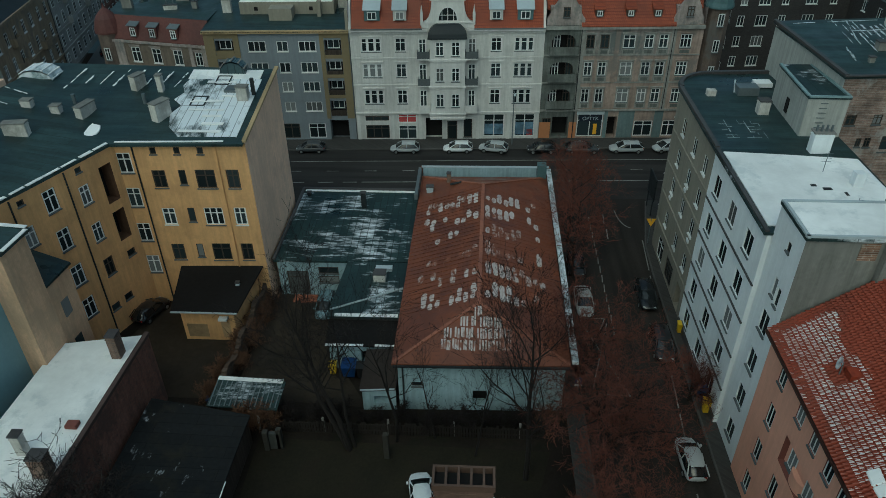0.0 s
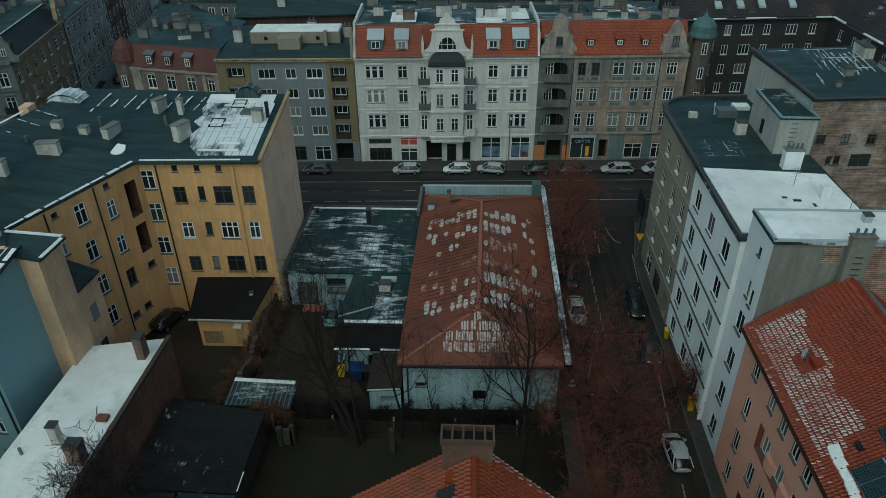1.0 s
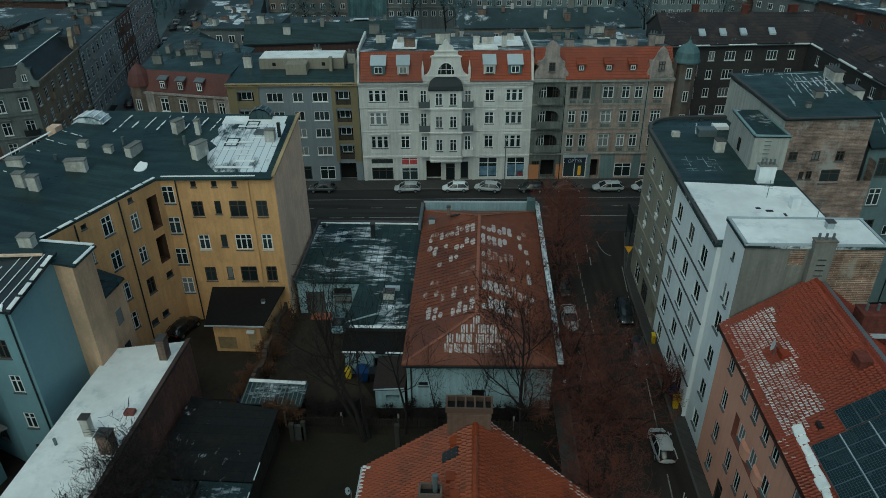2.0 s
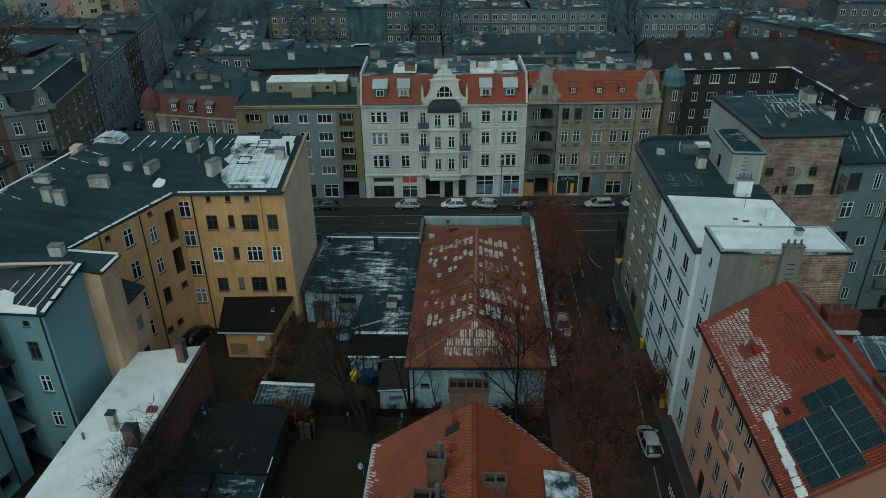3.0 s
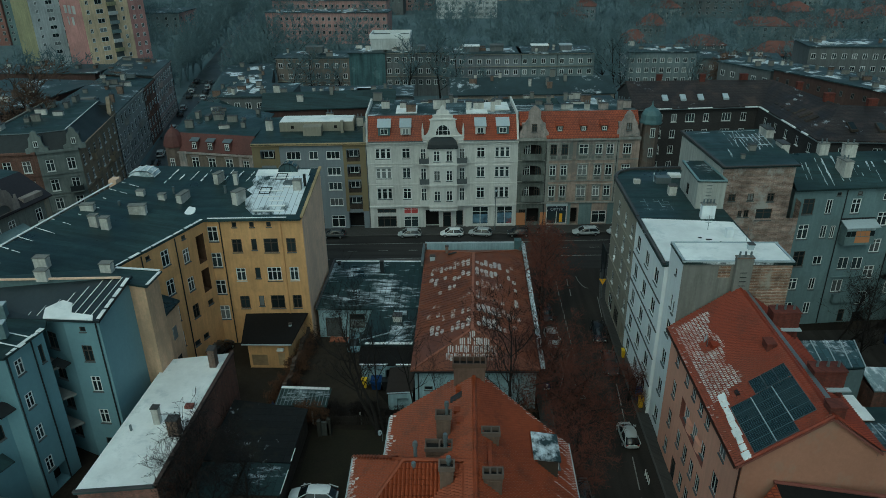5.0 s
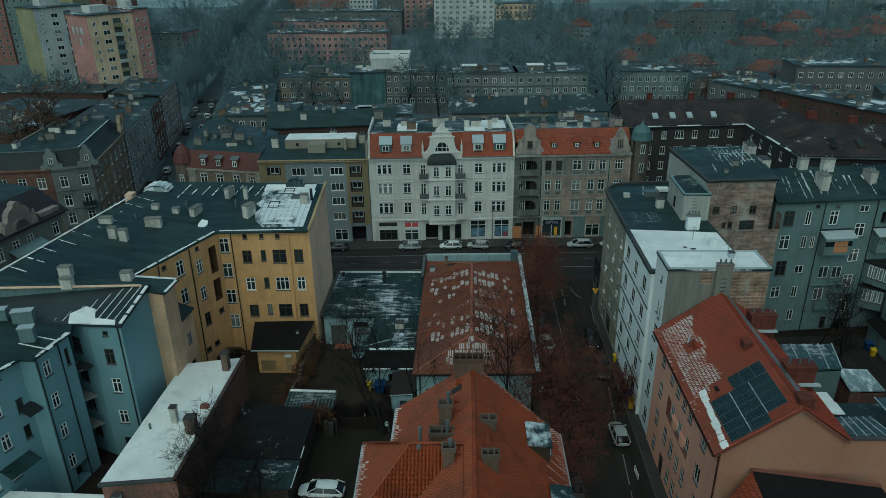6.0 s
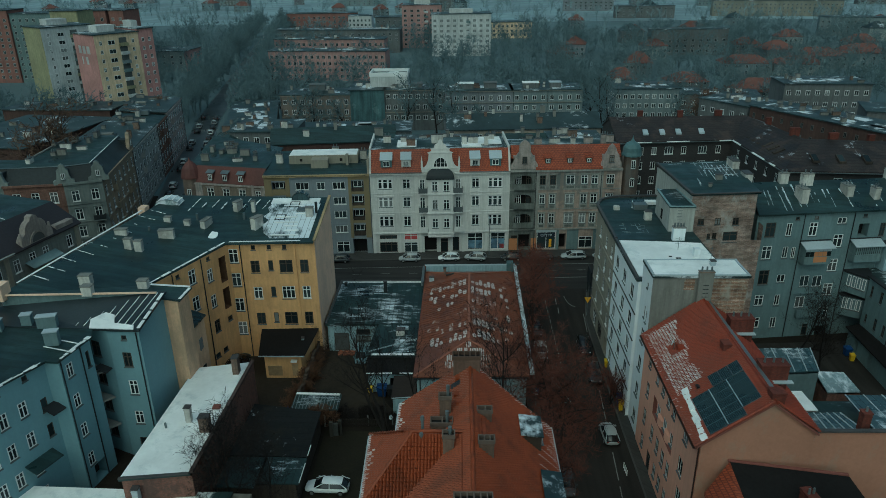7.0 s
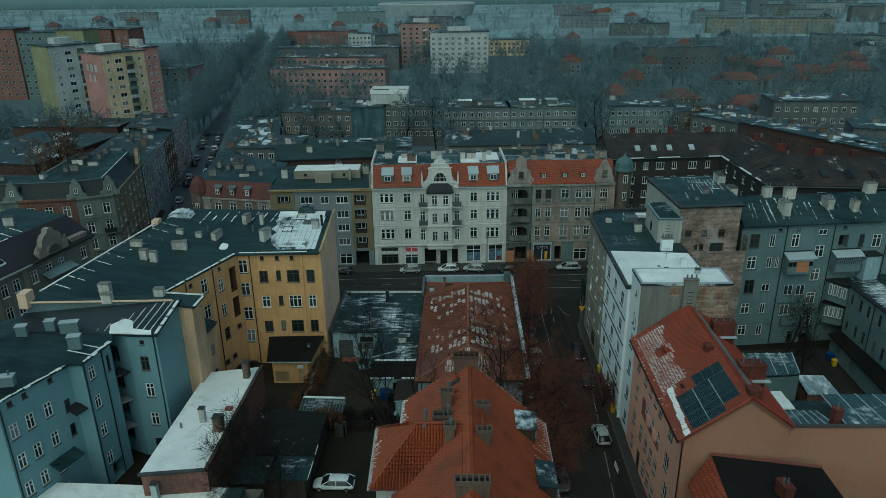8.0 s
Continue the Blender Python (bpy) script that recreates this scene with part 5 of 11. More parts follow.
    box(bm, -46.2, 61.2, 18.8, -45.2, 62.6, 20.0)
    part("wall_pier", bm, OCHREG, t)
    # snow: a sheet on the east end in seamed panels, gutter rims, melting patches
    slope = lambda x, y: 17.55 + (y - 54.3) / 12.3 * 2.15 + 0.012
    rng = random.Random(11)
    bm = bmesh.new()
    edge = [(-21.0, 55.3), (-26.2, 55.2), (-25.9, 56.0), (-27.4, 56.6), (-26.9, 57.5), (-28.0, 58.6), (-27.4, 60.0), (-28.4, 61.0), (-27.8, 62.2), (-28.3, 63.4), (-28.0, 64.6), (-21.0, 64.6)]
    slab(bm, [(x, y, slope(0, y) + 0.04) for x, y in edge[::-1]], 0.045)
    bmesh.ops.triangulate(bm, faces=[f for f in bm.faces if len(f.verts) > 4])
    part("snow", bm, mat("streaky_thawing_snow", (0.024, 0.045, 0.046), rough=0.5, var=0.3, spec=0.3, snow=(0.66, (0.9, 0.35, 1), 3), joint=(40, 0.72, 90, 0.045)), t, "streaky thawing snow over the roof's sheet seams")
    bm = bmesh.new()
    for i in range(9):
        x0 = -21.2 - i * 0.78
        slab(bm, [(x0 - 0.76, 64.62, slope(0, 64.62) + 0.05), (x0, 64.62, slope(0, 64.62) + 0.05), (x0, 66.3, slope(0, 66.3) + 0.05), (x0 - 0.76, 66.3, slope(0, 66.3) + 0.05)], 0.05)
    for k in range(8):
        y0 = 56.0 + k * 1.15 + rng.uniform(-0.15, 0.15)
        x0 = -21.2 - rng.uniform(0, 2.5)
        beam(bm, (x0, y0, slope(0, y0) + 0.05), (x0 - rng.uniform(1.5, 4), y0, slope(0, y0) + 0.05), rng.uniform(0.3, 0.6), 0.05)
    sn = part("snow", bm, SNOW, t, "melting snow in the roof's sheet panels")
    tagged(sn, kind="stuff")
    for x0, y0 in ((-25.3, 63.6), (-26.6, 60.0)):
        bm = bmesh.new()
        for a, b in (((0, 0), (1.3, 0)), ((1.3, 0), (1.3, 1.5)), ((1.3, 1.5), (0, 1.5)), ((0, 1.5), (0, 0))):
            beam(bm, (x0 + a[0], y0 + a[1], slope(0, y0 + a[1]) + 0.05), (x0 + b[0], y0 + b[1], slope(0, y0 + b[1]) + 0.05), 0.12, 0.06)
        part("hatch_frame", bm, DARKSHEET, t)
    bm = bmesh.new()
    for k in range(9):
        x = -27.5 - k * 1.5
        ragged(bm, (x, 63.6 - (k % 3) * 0.6, slope(0, 63.4) + 0.02), (x + 0.5, 66.3, slope(0, 66.3) + 0.02), 0.12, 0.04, rng, 0.7)
    for k in range(10):
        x, y = -44.6 - k * 0.55, 61.5 - k * 2.4
        ragged(bm, (x, y, 19.62 - k * 0.02), (x + 2.6, y - 0.9, 19.3 - k * 0.02), 0.08, 0.04, rng, 0.7)
    beam(bm, (-22, 54.6, 17.62), (-31.4, 54.2, 17.62), 0.22, 0.06)
    for k in range(8):
        f0, f1 = k / 8, (k + rng.uniform(0.75, 1.0)) / 8
        beam(bm, (-32 - 4.8 * f0, 54.0 - 12.5 * f0, 17.6), (-32 - 4.8 * f1, 54.0 - 12.5 * f1, 17.59), rng.uniform(0.12, 0.38), 0.06)
    beam(bm, (-45.6, 61, 19.66), (-50, 38, 19.26), 0.25, 0.07)
    beam(bm, (-36.6, 41.2, 17.55), (-31.9, 40.8, 17.45), 0.34, 0.06)
    beam(bm, (-31.85, 40.6, 17.38), (-32.0, 37.8, 17.38), 0.3, 0.06)
    tagged(part("snow", bm, SNOW, t, "snow along seams and gutter"), kind="stuff")
    bm = bmesh.new()
    blob = [(-34.0 + 0.75 * math.cos(q * 0.524) * rng.uniform(0.6, 1.15), 55.7 + 1.05 * math.sin(q * 0.524) * rng.uniform(0.8, 1.1)) for q in range(12)]
    slab(bm, [(x, y, 17.6 + (y - 54.2) * 0.16 + (-33.4 - x) * 0.11 + 0.12) for x, y in blob], 0.1)
    part("snow", bm, SNOW, t, "melting snow patch")
    # domed glass lantern and lift housing on the ridge
    for x, y, w, l in ((-43.2, 65.2, 3.4, 2.2), (-24.1, 66.2, 2.7, 1.3)):
        n = 6
        panes = []
        for i in range(n):
            a0, a1 = math.pi * i / n, math.pi * (i + 1) / n
            bm = bmesh.new()
            panes.append(bm)
            slab(bm, [(x + w / 2 * math.cos(a1), y - l / 2, 19.4 + (0.9 if x < -30 else 1.4) * math.sin(a1)), (x + w / 2 * math.cos(a0), y - l / 2, 19.4 + (0.9 if x < -30 else 1.4) * math.sin(a0)),
                      (x + w / 2 * math.cos(a0), y + l / 2, 19.4 + (0.9 if x < -30 else 1.4) * math.sin(a0)), (x + w / 2 * math.cos(a1), y + l / 2, 19.4 + (0.9 if x < -30 else 1.4) * math.sin(a1))], 0.12)
        bm = bmesh.new()
        for yy in (y - l / 2,):
            bm.faces.new([bm.verts.new((x + w / 2 * math.cos(math.pi * i / n), yy, 19.4 + (0.9 if x < -30 else 1.4) * math.sin(math.pi * i / n))) for i in range(n + 1)])
        lan = part("roof_lantern", bm, FROSTW if x < -30 else FROST, t)
        for pb_ in panes:
            part("lantern_pane", pb_, FROSTW if x < -30 else FROST, lan)
        bm = bmesh.new()
        for i in range(n + 1):
            a0 = math.pi * i / n
            beam(bm, (x + w / 2 * math.cos(a0), y - l / 2, 19.4 + (0.9 if x < -30 else 1.4) * math.sin(a0)), (x + w / 2 * math.cos(a0), y + l / 2, 19.4 + (0.9 if x < -30 else 1.4) * math.sin(a0)), 0.14, 0.07)
        part("lantern_bar", bm, SNOW if x < -30 else CEMENT, lan)
    for x, y, w, l, hh, tn in ((-35.7, 58.5, 0.7, 2.0, 1.5, -12), (-28.6, 58.2, 0.8, 1.7, 1.5, -25), (-32.6, 63.3, 0.7, 1.4, 1.3, -20), (-30.2, 62.7, 0.5, 0.6, 1.5, 0),
                               (-21.9, 61.2, 1.0, 0.8, 1.3, 0), (-41.0, 58.6, 0.9, 0.7, 1.2, 0), (-38.2, 58.2, 0.8, 0.7, 1.2, 0), (-39.3, 53.6, 1.9, 0.8, 1.4, 8), (-44.9, 53.0, 1.5, 0.8, 1.1, 8),
                               (-41.0, 49.0, 0.9, 0.7, 1.5, 0), (-42.4, 49.3, 0.9, 0.7, 1.5, 0), (-43.0, 39.4, 1.3, 0.8, 1.0, 0), (-36.8, 39.9, 1.1, 0.8, 0.9, 0), (-41.6, 36.9, 1.1, 0.8, 1.0, 0)):
        zz = min(slope(x, y) if x > -33 else 17.6 + (abs(x + 34) / 14) * 1.7, 19.0) - 0.2
        chimney(t, x, y, zz, w, l, hh * 1.1, CHIMP, cap=CEMENT, turn=tn)
    for x, y in ((-37.5, 60.2), (-31, 60.5), (-42.2, 55.2)):
        bm = bmesh.new()
        tube(bm, (x, y, 18.0), (x, y, 19.5), 0.18, 0.18, 8)
        part("vent_pipe", bm, SHEET, t)
    bm = bmesh.new()
    box(bm, -21.2, 61.6, 19.0, -20.9, 61.9, 20.6)
    part("flue", bm, DARKSHEET, t)
    # aerial wire posts
    bm = bmesh.new()
    box(bm, -24.0, 62.2, slope(0, 62), -22.8, 63.5, slope(0, 63.2) + 0.14)
    part("roof_hatch", bm, SHEET, t)


ochre_house()


def ochre_garage():
    t = thing("garage", -24.3, 51.5, 0, "small ochre garage with dark pitched felt roof", "garage")
    P, Q, R, S = (-26.9, 48.9), (-22.0, 48.9), (-21.3, 54.55), (-28.2, 54.55)
    facade(t, P, Q, 0, 3.6, OCHRE)
    facade(t, Q, R, 0, 3.6, OCHRE, top=[(5.6, 4.2)])
    facade(t, S, P, 0, 3.6, OCHRE, top=[(0.0, 4.2)])
    poly_roof(t, [[(-27.5, 48.4, 3.75), (-21.4, 48.4, 3.75), (-20.6, 54.75, 4.4), (-28.6, 54.75, 4.4)]], 0.14, mat("black_felt", (0.014, 0.013, 0.013), rough=0.85, var=0.35, spec=0.1))
    strip(t, (-27.5, 48.35, 3.6), (-21.4, 48.35, 3.6), 0.14, 0.12, SHEETP, "gutter")
    for x, w, hh, m in ((-25.6, 1.9, 1.5, mat("stained_ochre", (0.36, 0.25, 0.14), var=0.35)), (-22.9, 0.8, 1.8, mat("stained_ochre", (0.36, 0.25, 0.14)))):
        bm = bmesh.new()
        box(bm, x - w / 2, 48.86, 0.4, x + w / 2, 48.897, 0.4 + hh)
        part("bare_patch", bm, m, t)
    bm = bmesh.new()
    box(bm, -23.3, 48.35, 2.7, -22.5, 48.88, 2.9)
    part("lamp_box", bm, WHITEP, t)
    chimney(t, -22.3, 52.0, 3.4, 0.3, 0.3, 1.0, SHEETP)


ochre_garage()


# ---- pale blue tenement ----
def blue_house():
    t = thing("tenement_house", -44, 28, 0, "pale blue plastered tenement with dark snowy roof", "house")
    a, b, c, d, e = (-44.5, 19.2), (-41.7, 26.9), (-40.2, 26.9), (-39.3, 31.3), (-38.2, 32.9)
    n1, n2 = (-42.4, 32.0), (-42.0, 34.6)
    f, g, k = (-34.7, 32.7), (-33.9, 38.5), (-50.5, 34.9)
    H = 16.0
    zs = (12.45, 8.95, 5.6, 2.4)
    ops = [(u, z, 0.95, 1.7, "cross") for u in (1.1, 2.9, 5.0) for z in zs]
    ops += [(u, 15.4, 0.6, 0.6, "darkone") for u in (1.3, 2.9, 5.9)]
    ops += [(7.2, z, 0.7, 1.5, "darkone") for z in (11.6, 8.6)]
    facade(t, a, b, 0, H, BLUEP, ops)
    facade(t, b, c, 0, H, BLUEP)
    facade(t, c, d, 0, H, BLUEP, [(1.2, z, 0.95, 1.6, "cross") for z in (14.3, 10.7, 7.1, 3.4)] + [(3.8, 14.0, 0.5, 1.9, "darkone"), (2.2, 1.2, 1.9, 2.2, "hole")])
    facade(t, d, n1, 0, H, BLUEP)
    facade(t, n1, n2, 0, H, BLUEP, [(1.3, z, 1.2, 1.9, "dark") for z in (13.4, 9.9, 6.4, 2.9)])
    facade(t, n2, e, 0, H, BLUEP, [(1.9, z, 1.3, 1.9, "dark") for z in (13.4, 9.9, 6.4, 2.9)])
    facade(t, e, f, 0, H, BLUEP, [(1.75, 15.3, 0.6, 0.55, "darkone"), (1.7, 12.6, 1.0, 1.8, "dark"), (1.75, 9.1, 1.0, 1.8, "cross"), (1.7, 5.2, 1.0, 1.7, "cross"), (1.7, 1.8, 1.0, 1.4, "darkone")])
    for z in (11.6, 8.1, 4.6):
        bm = bmesh.new()
        slab(bm, [(-39.6, 31.6, z), (-38.6, 32.6, z), (-41.4, 33.9, z), (-42.2, 32.2, z)], 0.2)
        part("gallery_floor", bm, CONC, t)
    facade(t, f, g, 0, H, BLUEP, top=[(0, 16.0), (0.0, 16.5), (5.9, 18.0)][1:])
    facade(t, g, k, 0, 17.6, BLUEP)
    facade(t, k, (-62, 30), 0, H, BLUEP)
    facade(t, (-62, 30), (-62, 16), 0, H, BLUEP)
    facade(t, (-62, 16), a, 0, H, BLUEP, rows_of([4, 8, 12, 15], zs, 0.95, 1.7, "cross"))
    pipe(t, e, f, 3.2, 0, 16)
    pipe(t, c, d, 0.15, 0, 16)
    pipe(t, c, d, 2.95, 0, 16)
    pipe(t, a, b, 0.2, 0, 16)
    seam = mat("dark_seamed_roof", (0.022, 0.03, 0.034), rough=0.35, var=0.3, spec=0.5)
    poly_roof(t, [[(-39.9, 32.6, 16.5), (-34.4, 32.3, 16.5), (-33.7, 38.6, 18.0), (-50.5, 35.0, 17.9), (-49.5, 31.2, 17.6)]], 0.24, seam, "roof_seamed")
    poly_roof(t, [[(-44.8, 18.8, 16.2), (-41.3, 26.6, 16.2), (-40.0, 26.5, 16.2), (-39.0, 31.4, 16.3), (-39.7, 33.1, 16.45), (-49.5, 31.5, 17.5), (-54, 18.0, 17.5)],
                  [(-54, 18.0, 17.5), (-49.5, 31.5, 17.5), (-50.5, 35.0, 17.6), (-62.2, 30.2, 16.4), (-62.2, 15.8, 16.4)]], 0.24, FELT)
    # snow on the seams, the rim, and one large drift
    bm = bmesh.new()
    for i in range(8):
        x = -35.4 - i * 0.85
        beam(bm, (x, 32.9, 16.66), (x + 0.9, 38.2, 17.95), 0.07 if i < 5 else 0.04, 0.05)
    for i in range(4):
        beam(bm, (-34.55 + i * 0.17, 32.5 + i * 1.45, 16.6 + i * 0.36), (-34.42 + i * 0.17, 33.7 + i * 1.45, 16.88 + i * 0.36), 0.35, 0.05)
    ragged(bm, (-44.5, 19.2, 16.22), (-41.5, 26.2, 16.22), 0.24, 0.06, random.Random(3), 0.95)
    ragged(bm, (-40.0, 27.0, 16.22), (-39.1, 31.2, 16.32), 0.3, 0.06, random.Random(4), 0.95)
    for y in (29.8, 28.2):
        beam(bm, (-39.6, y, 16.3), (-42.5, y + 0.5, 16.6), 0.12, 0.05)
    tagged(part("snow", bm, SNOW, t, "snow along roof seams and eaves"), kind="stuff")
    bm = bmesh.new()
    slab(bm, [(-39.8, 32.6, 16.62), (-35.0, 32.35, 16.6), (-35.2, 32.95, 16.75), (-37.4, 33.3, 16.82), (-37.9, 34.6, 17.1), (-39.0, 35.0, 17.2), (-40.2, 33.9, 16.95)], 0.1)
    part("snow", bm, SNOW, t, "large white snow drift on the roof")
    for x, y, w, hh, p in ((-45.2, 21.5, 2.6, 1.0, 3), (-41.9, 29.4, 1.3, 1.5, 0), (-43.9, 32.3, 1.9, 1.5, 0), (-46.0, 32.3, 1.0, 1.5, 0), (-48.3, 30.8, 1.1, 1.4, 0), (-50.2, 28.7, 0.7, 1.3, 1), (-41.5, 37.2, 1.1, 1.1, 0), (-50, 22, 1.5, 1.1, 2)):
        chimney(t, x, y, 16.3 + (-40 - x) * 0.09, w, 0.75, hh, BLUEP2, cap=SHEETP, turn=12, pots=p)
    # little canopy roofs on the court side
    for u, z, m, w, nm in ((7.6, 10.9, BLACKP, 1.5, "canopy"), (5.2, 6.2, FELT, 3.2, "canopy")):
        q = at(a, b, u, 0, 0)
        bm = bmesh.new()
        slab(bm, [at(a, b, u - w / 2, 1.4, z), at(a, b, u + w / 2, 1.4, z), at(a, b, u + w / 2, 0.003, z + 0.5), at(a, b, u - w / 2, 0.003, z + 0.5)], 0.12)
        part(nm, bm, m, t)
    bm = bmesh.new()
    slab(bm, [at(c, d, 4.6, 1.1, 12.0), at(c, d, 5.6, 1.1, 12.0), at(c, d, 5.6, -0.3, 12.4), at(c, d, 4.6, -0.3, 12.4)], 0.12)
    part("canopy", bm, BLACKP, t)


blue_house()


def snow_outbuilding():
    t = thing("outbuilding", -29.3, 31, 0, "long low brick outbuilding with snow-covered flat roof", "outbuilding")
    pts = [(-33.0, 20.9), (-26.5, 21.6), (-25.9, 41.4), (-32.5, 40.2)]
    facade(t, pts[0], pts[1], 0, 6.6, BRICKR)
    facade(t, pts[1], pts[2], 0, 7.1, BRICKR)
    facade(t, pts[2], pts[3], 0, 6.6, BRICKR)
    facade(t, pts[3], pts[0], 0, 6.6, CEMENT)
    poly_roof(t, [[(-33.2, 20.7, 6.85), (-26.6, 21.4, 7.0), (-26.15, 41.5, 7.0), (-32.7, 40.35, 6.85)]], 0.24, FELT)
    bm = bmesh.new()
    slab(bm, [(-33.1, 20.9, 6.95), (-26.75, 21.5, 7.10), (-26.35, 41.3, 7.10), (-32.6, 40.2, 6.95)], 0.09)
    part("snow", bm, SNOW, t, "even white snow cover")
    strip(t, (-26.42, 21.4, 7.05), (-25.98, 41.5, 7.05), 0.36, 0.28, mat("brown_coping", (0.075, 0.05, 0.045), var=0.3))
    strip(t, (-33.2, 20.75, 6.9), (-26.7, 21.4, 7.0), 0.3, 0.12, COPING)
    for x, y, w, l, hh, m in ((-27.2, 39.0, 0.7, 0.9, 2.3, CHIMB), (-29.5, 29.6, 0.6, 0.6, 1.9, CHIMP), (-27.2, 28.0, 1.0, 0.9, 1.9, CHIMB)):
        chimney(t, x, y, 6.9, w, l, hh, m)
    bm = bmesh.new()
    box(bm, -27.7, 31.6, 7.1, -26.9, 32.2, 7.4)
    part("brick_heap", bm, REVEAL, t)
    bm = bmesh.new()
    tube(bm, (-31.6, 28.5, 7.0), (-31.6, 28.5, 7.6), 0.12, 0.12, 8)
    part("vent_pipe", bm, SHEET, t)
    t2 = thing("outbuilding", -37, 15, 0, "low flat outbuilding under thick even snow", "outbuilding")
    pts = [(-52, 7), (-23.6, 7), (-21.2, 22.2), (-50, 23.2)]
    for i in range(4):
        facade(t2, pts[i], pts[(i + 1) % 4], 0, 3.9, CEMENT)
    poly_roof(t2, [[(-52.2, 6.8, 4.0), (-23.3, 6.8, 4.0), (-23.1, 22.4, 4.0), (-50.2, 21.2, 4.0)]], 0.2, FELTX)
    bm = bmesh.new()
    slab(bm, [(-52, 7, 4.1), (-25.5, 7, 4.1), (-26.2, 16, 4.1), (-25.0, 22.2, 4.1), (-50, 23.2, 4.1)], 0.09)
    part("snow", bm, SNOW, t2, "thick even snow")
    chimney(t2, -31.7, 20.6, 4.0, 0.6, 0.6, 1.9, SHEETP)


snow_outbuilding()


# ---- low dark-roofed workshop ----
def workshop():
    t = thing("workshop", -12, 58, 0, "low white workshop with dark half-melted felt roof", "workshop")
    A, B, C, D, E, F = (-19.6, 56.0), (-12.6, 56.1), (-12.8, 47.9), (-6.6, 47.9), (-6.5, 68.6), (-19.3, 68.6)
    facade(t, A, B, 0, 4.3, PALEB, [(1.9, 1.5, 2.1, 2.9, "door"), (5.0, 3.05, 2.0, 0.85, "darkone"), (5.0, 1.95, 2.0, 0.85, "darkone")])
    facade(t, B, C, 0, 4.3, PALEB)
    facade(t, C, D, 0, 4.3, BRICKD)
    facade(t, D, E, 0, 4.3, PALEB)
    facade(t, E, F, 0, 4.9, PALEB)
    facade(t, F, A, 0, 4.3, PALEB)
    poly_roof(t, [[(-19.8, 55.6, 4.5), (-6.55, 55.75, 4.5), (-6.55, 68.7, 5.1), (-19.5, 68.7, 5.1)]], 0.22, FELTD)
    poly_roof(t, [[(-13.1, 47.6, 4.3), (-6.55, 47.6, 4.3), (-6.55, 55.7, 4.46), (-12.5, 55.7, 4.46)]], 0.2, FELTL, "roof_low")
    strip(t, (-19.75, 55.7, 4.5), (-19.45, 68.7, 5.1), 0.3, 0.18, COPING)
    strip(t, (-19.5, 68.65, 5.1), (-6.6, 68.65, 5.1), 0.3, 0.2, COPING)
    strip(t, (-19.2, 68.4, 5.1), (-6.7, 68.35, 5.1), 0.45, 0.05, SNOW, "snow_rim")
    strip(t, (-12.4, 47.75, 4.32), (-6.8, 47.8, 4.32), 0.4, 0.06, SNOW, "snow_rim")
    strip(t, (-12.9, 48.4, 4.34), (-6.7, 51.6, 4.42), 0.12, 0.12, SHEETP, "pipe")
    chimney(t, -12.2, 65.2, 4.8, 0.5, 0.5, 1.9, DARKSHEET)
    chimney(t, -9.0, 53.0, 4.3, 1.1, 0.9, 0.9, CHIMP)
    bm = bmesh.new()
    box(bm, -9.6, 54.2, 4.42, -8.0, 54.8, 4.75)
    part("skylight", bm, SHEETP, t)
    for x in (-18.6,):
        chimney(t, x, 67.4, 4.9, 0.35, 0.35, 0.5, DARKSHEET)
    s = thing("shed", -10, 46.5, 0, "lean-to shed with dark roof and pale wall", "shed")
    facade(s, (-12.7, 45.6), (-7.0, 45.7), 0, 2.8, PALEB, [(3.6, 1.1, 1.6, 2.0, "hole")])
    facade(s, (-12.7, 47.8), (-12.7, 45.6), 0, 2.8, PALEB)
    poly_roof(s, [[(-12.95, 45.3, 2.95), (-6.7, 45.35, 2.95), (-6.7, 47.88, 3.7), (-12.95, 47.88, 3.7)]], 0.12, mat("black_felt", (0.014, 0.013, 0.013), rough=0.85, var=0.35, spec=0.1))
    strip(s, (-12.9, 45.35, 2.96), (-9.6, 45.4, 2.96), 0.25, 0.05, SNOW, "snow_rim")
    strip(s, (-8.6, 45.4, 2.96), (-6.9, 45.4, 2.96), 0.25, 0.05, SNOW, "snow_rim")
    s = thing("shed", -7.8, 43, 0, "narrow lean-to shed with dark roof beside the hall", "shed")
    facade(s, (-9.1, 40.8), (-6.35, 40.9), 0, 2.3, PALEB, [(1.6, 1.2, 1.3, 0.8, "hole")])
    facade(s, (-9.1, 45.5), (-9.1, 40.8), 0, 2.3, PALEB)
    poly_roof(s, [[(-9.3, 40.6, 2.4), (-6.3, 40.65, 2.6), (-6.3, 45.2, 2.9), (-9.3, 45.2, 2.7)]], 0.12, mat("brown_felt", (0.03, 0.022, 0.018), rough=0.7, var=0.3))
    strip(s, (-9.2, 40.6, 2.42), (-6.4, 40.65, 2.6), 0.14, 0.06, SHEETP, "gutter")


workshop()


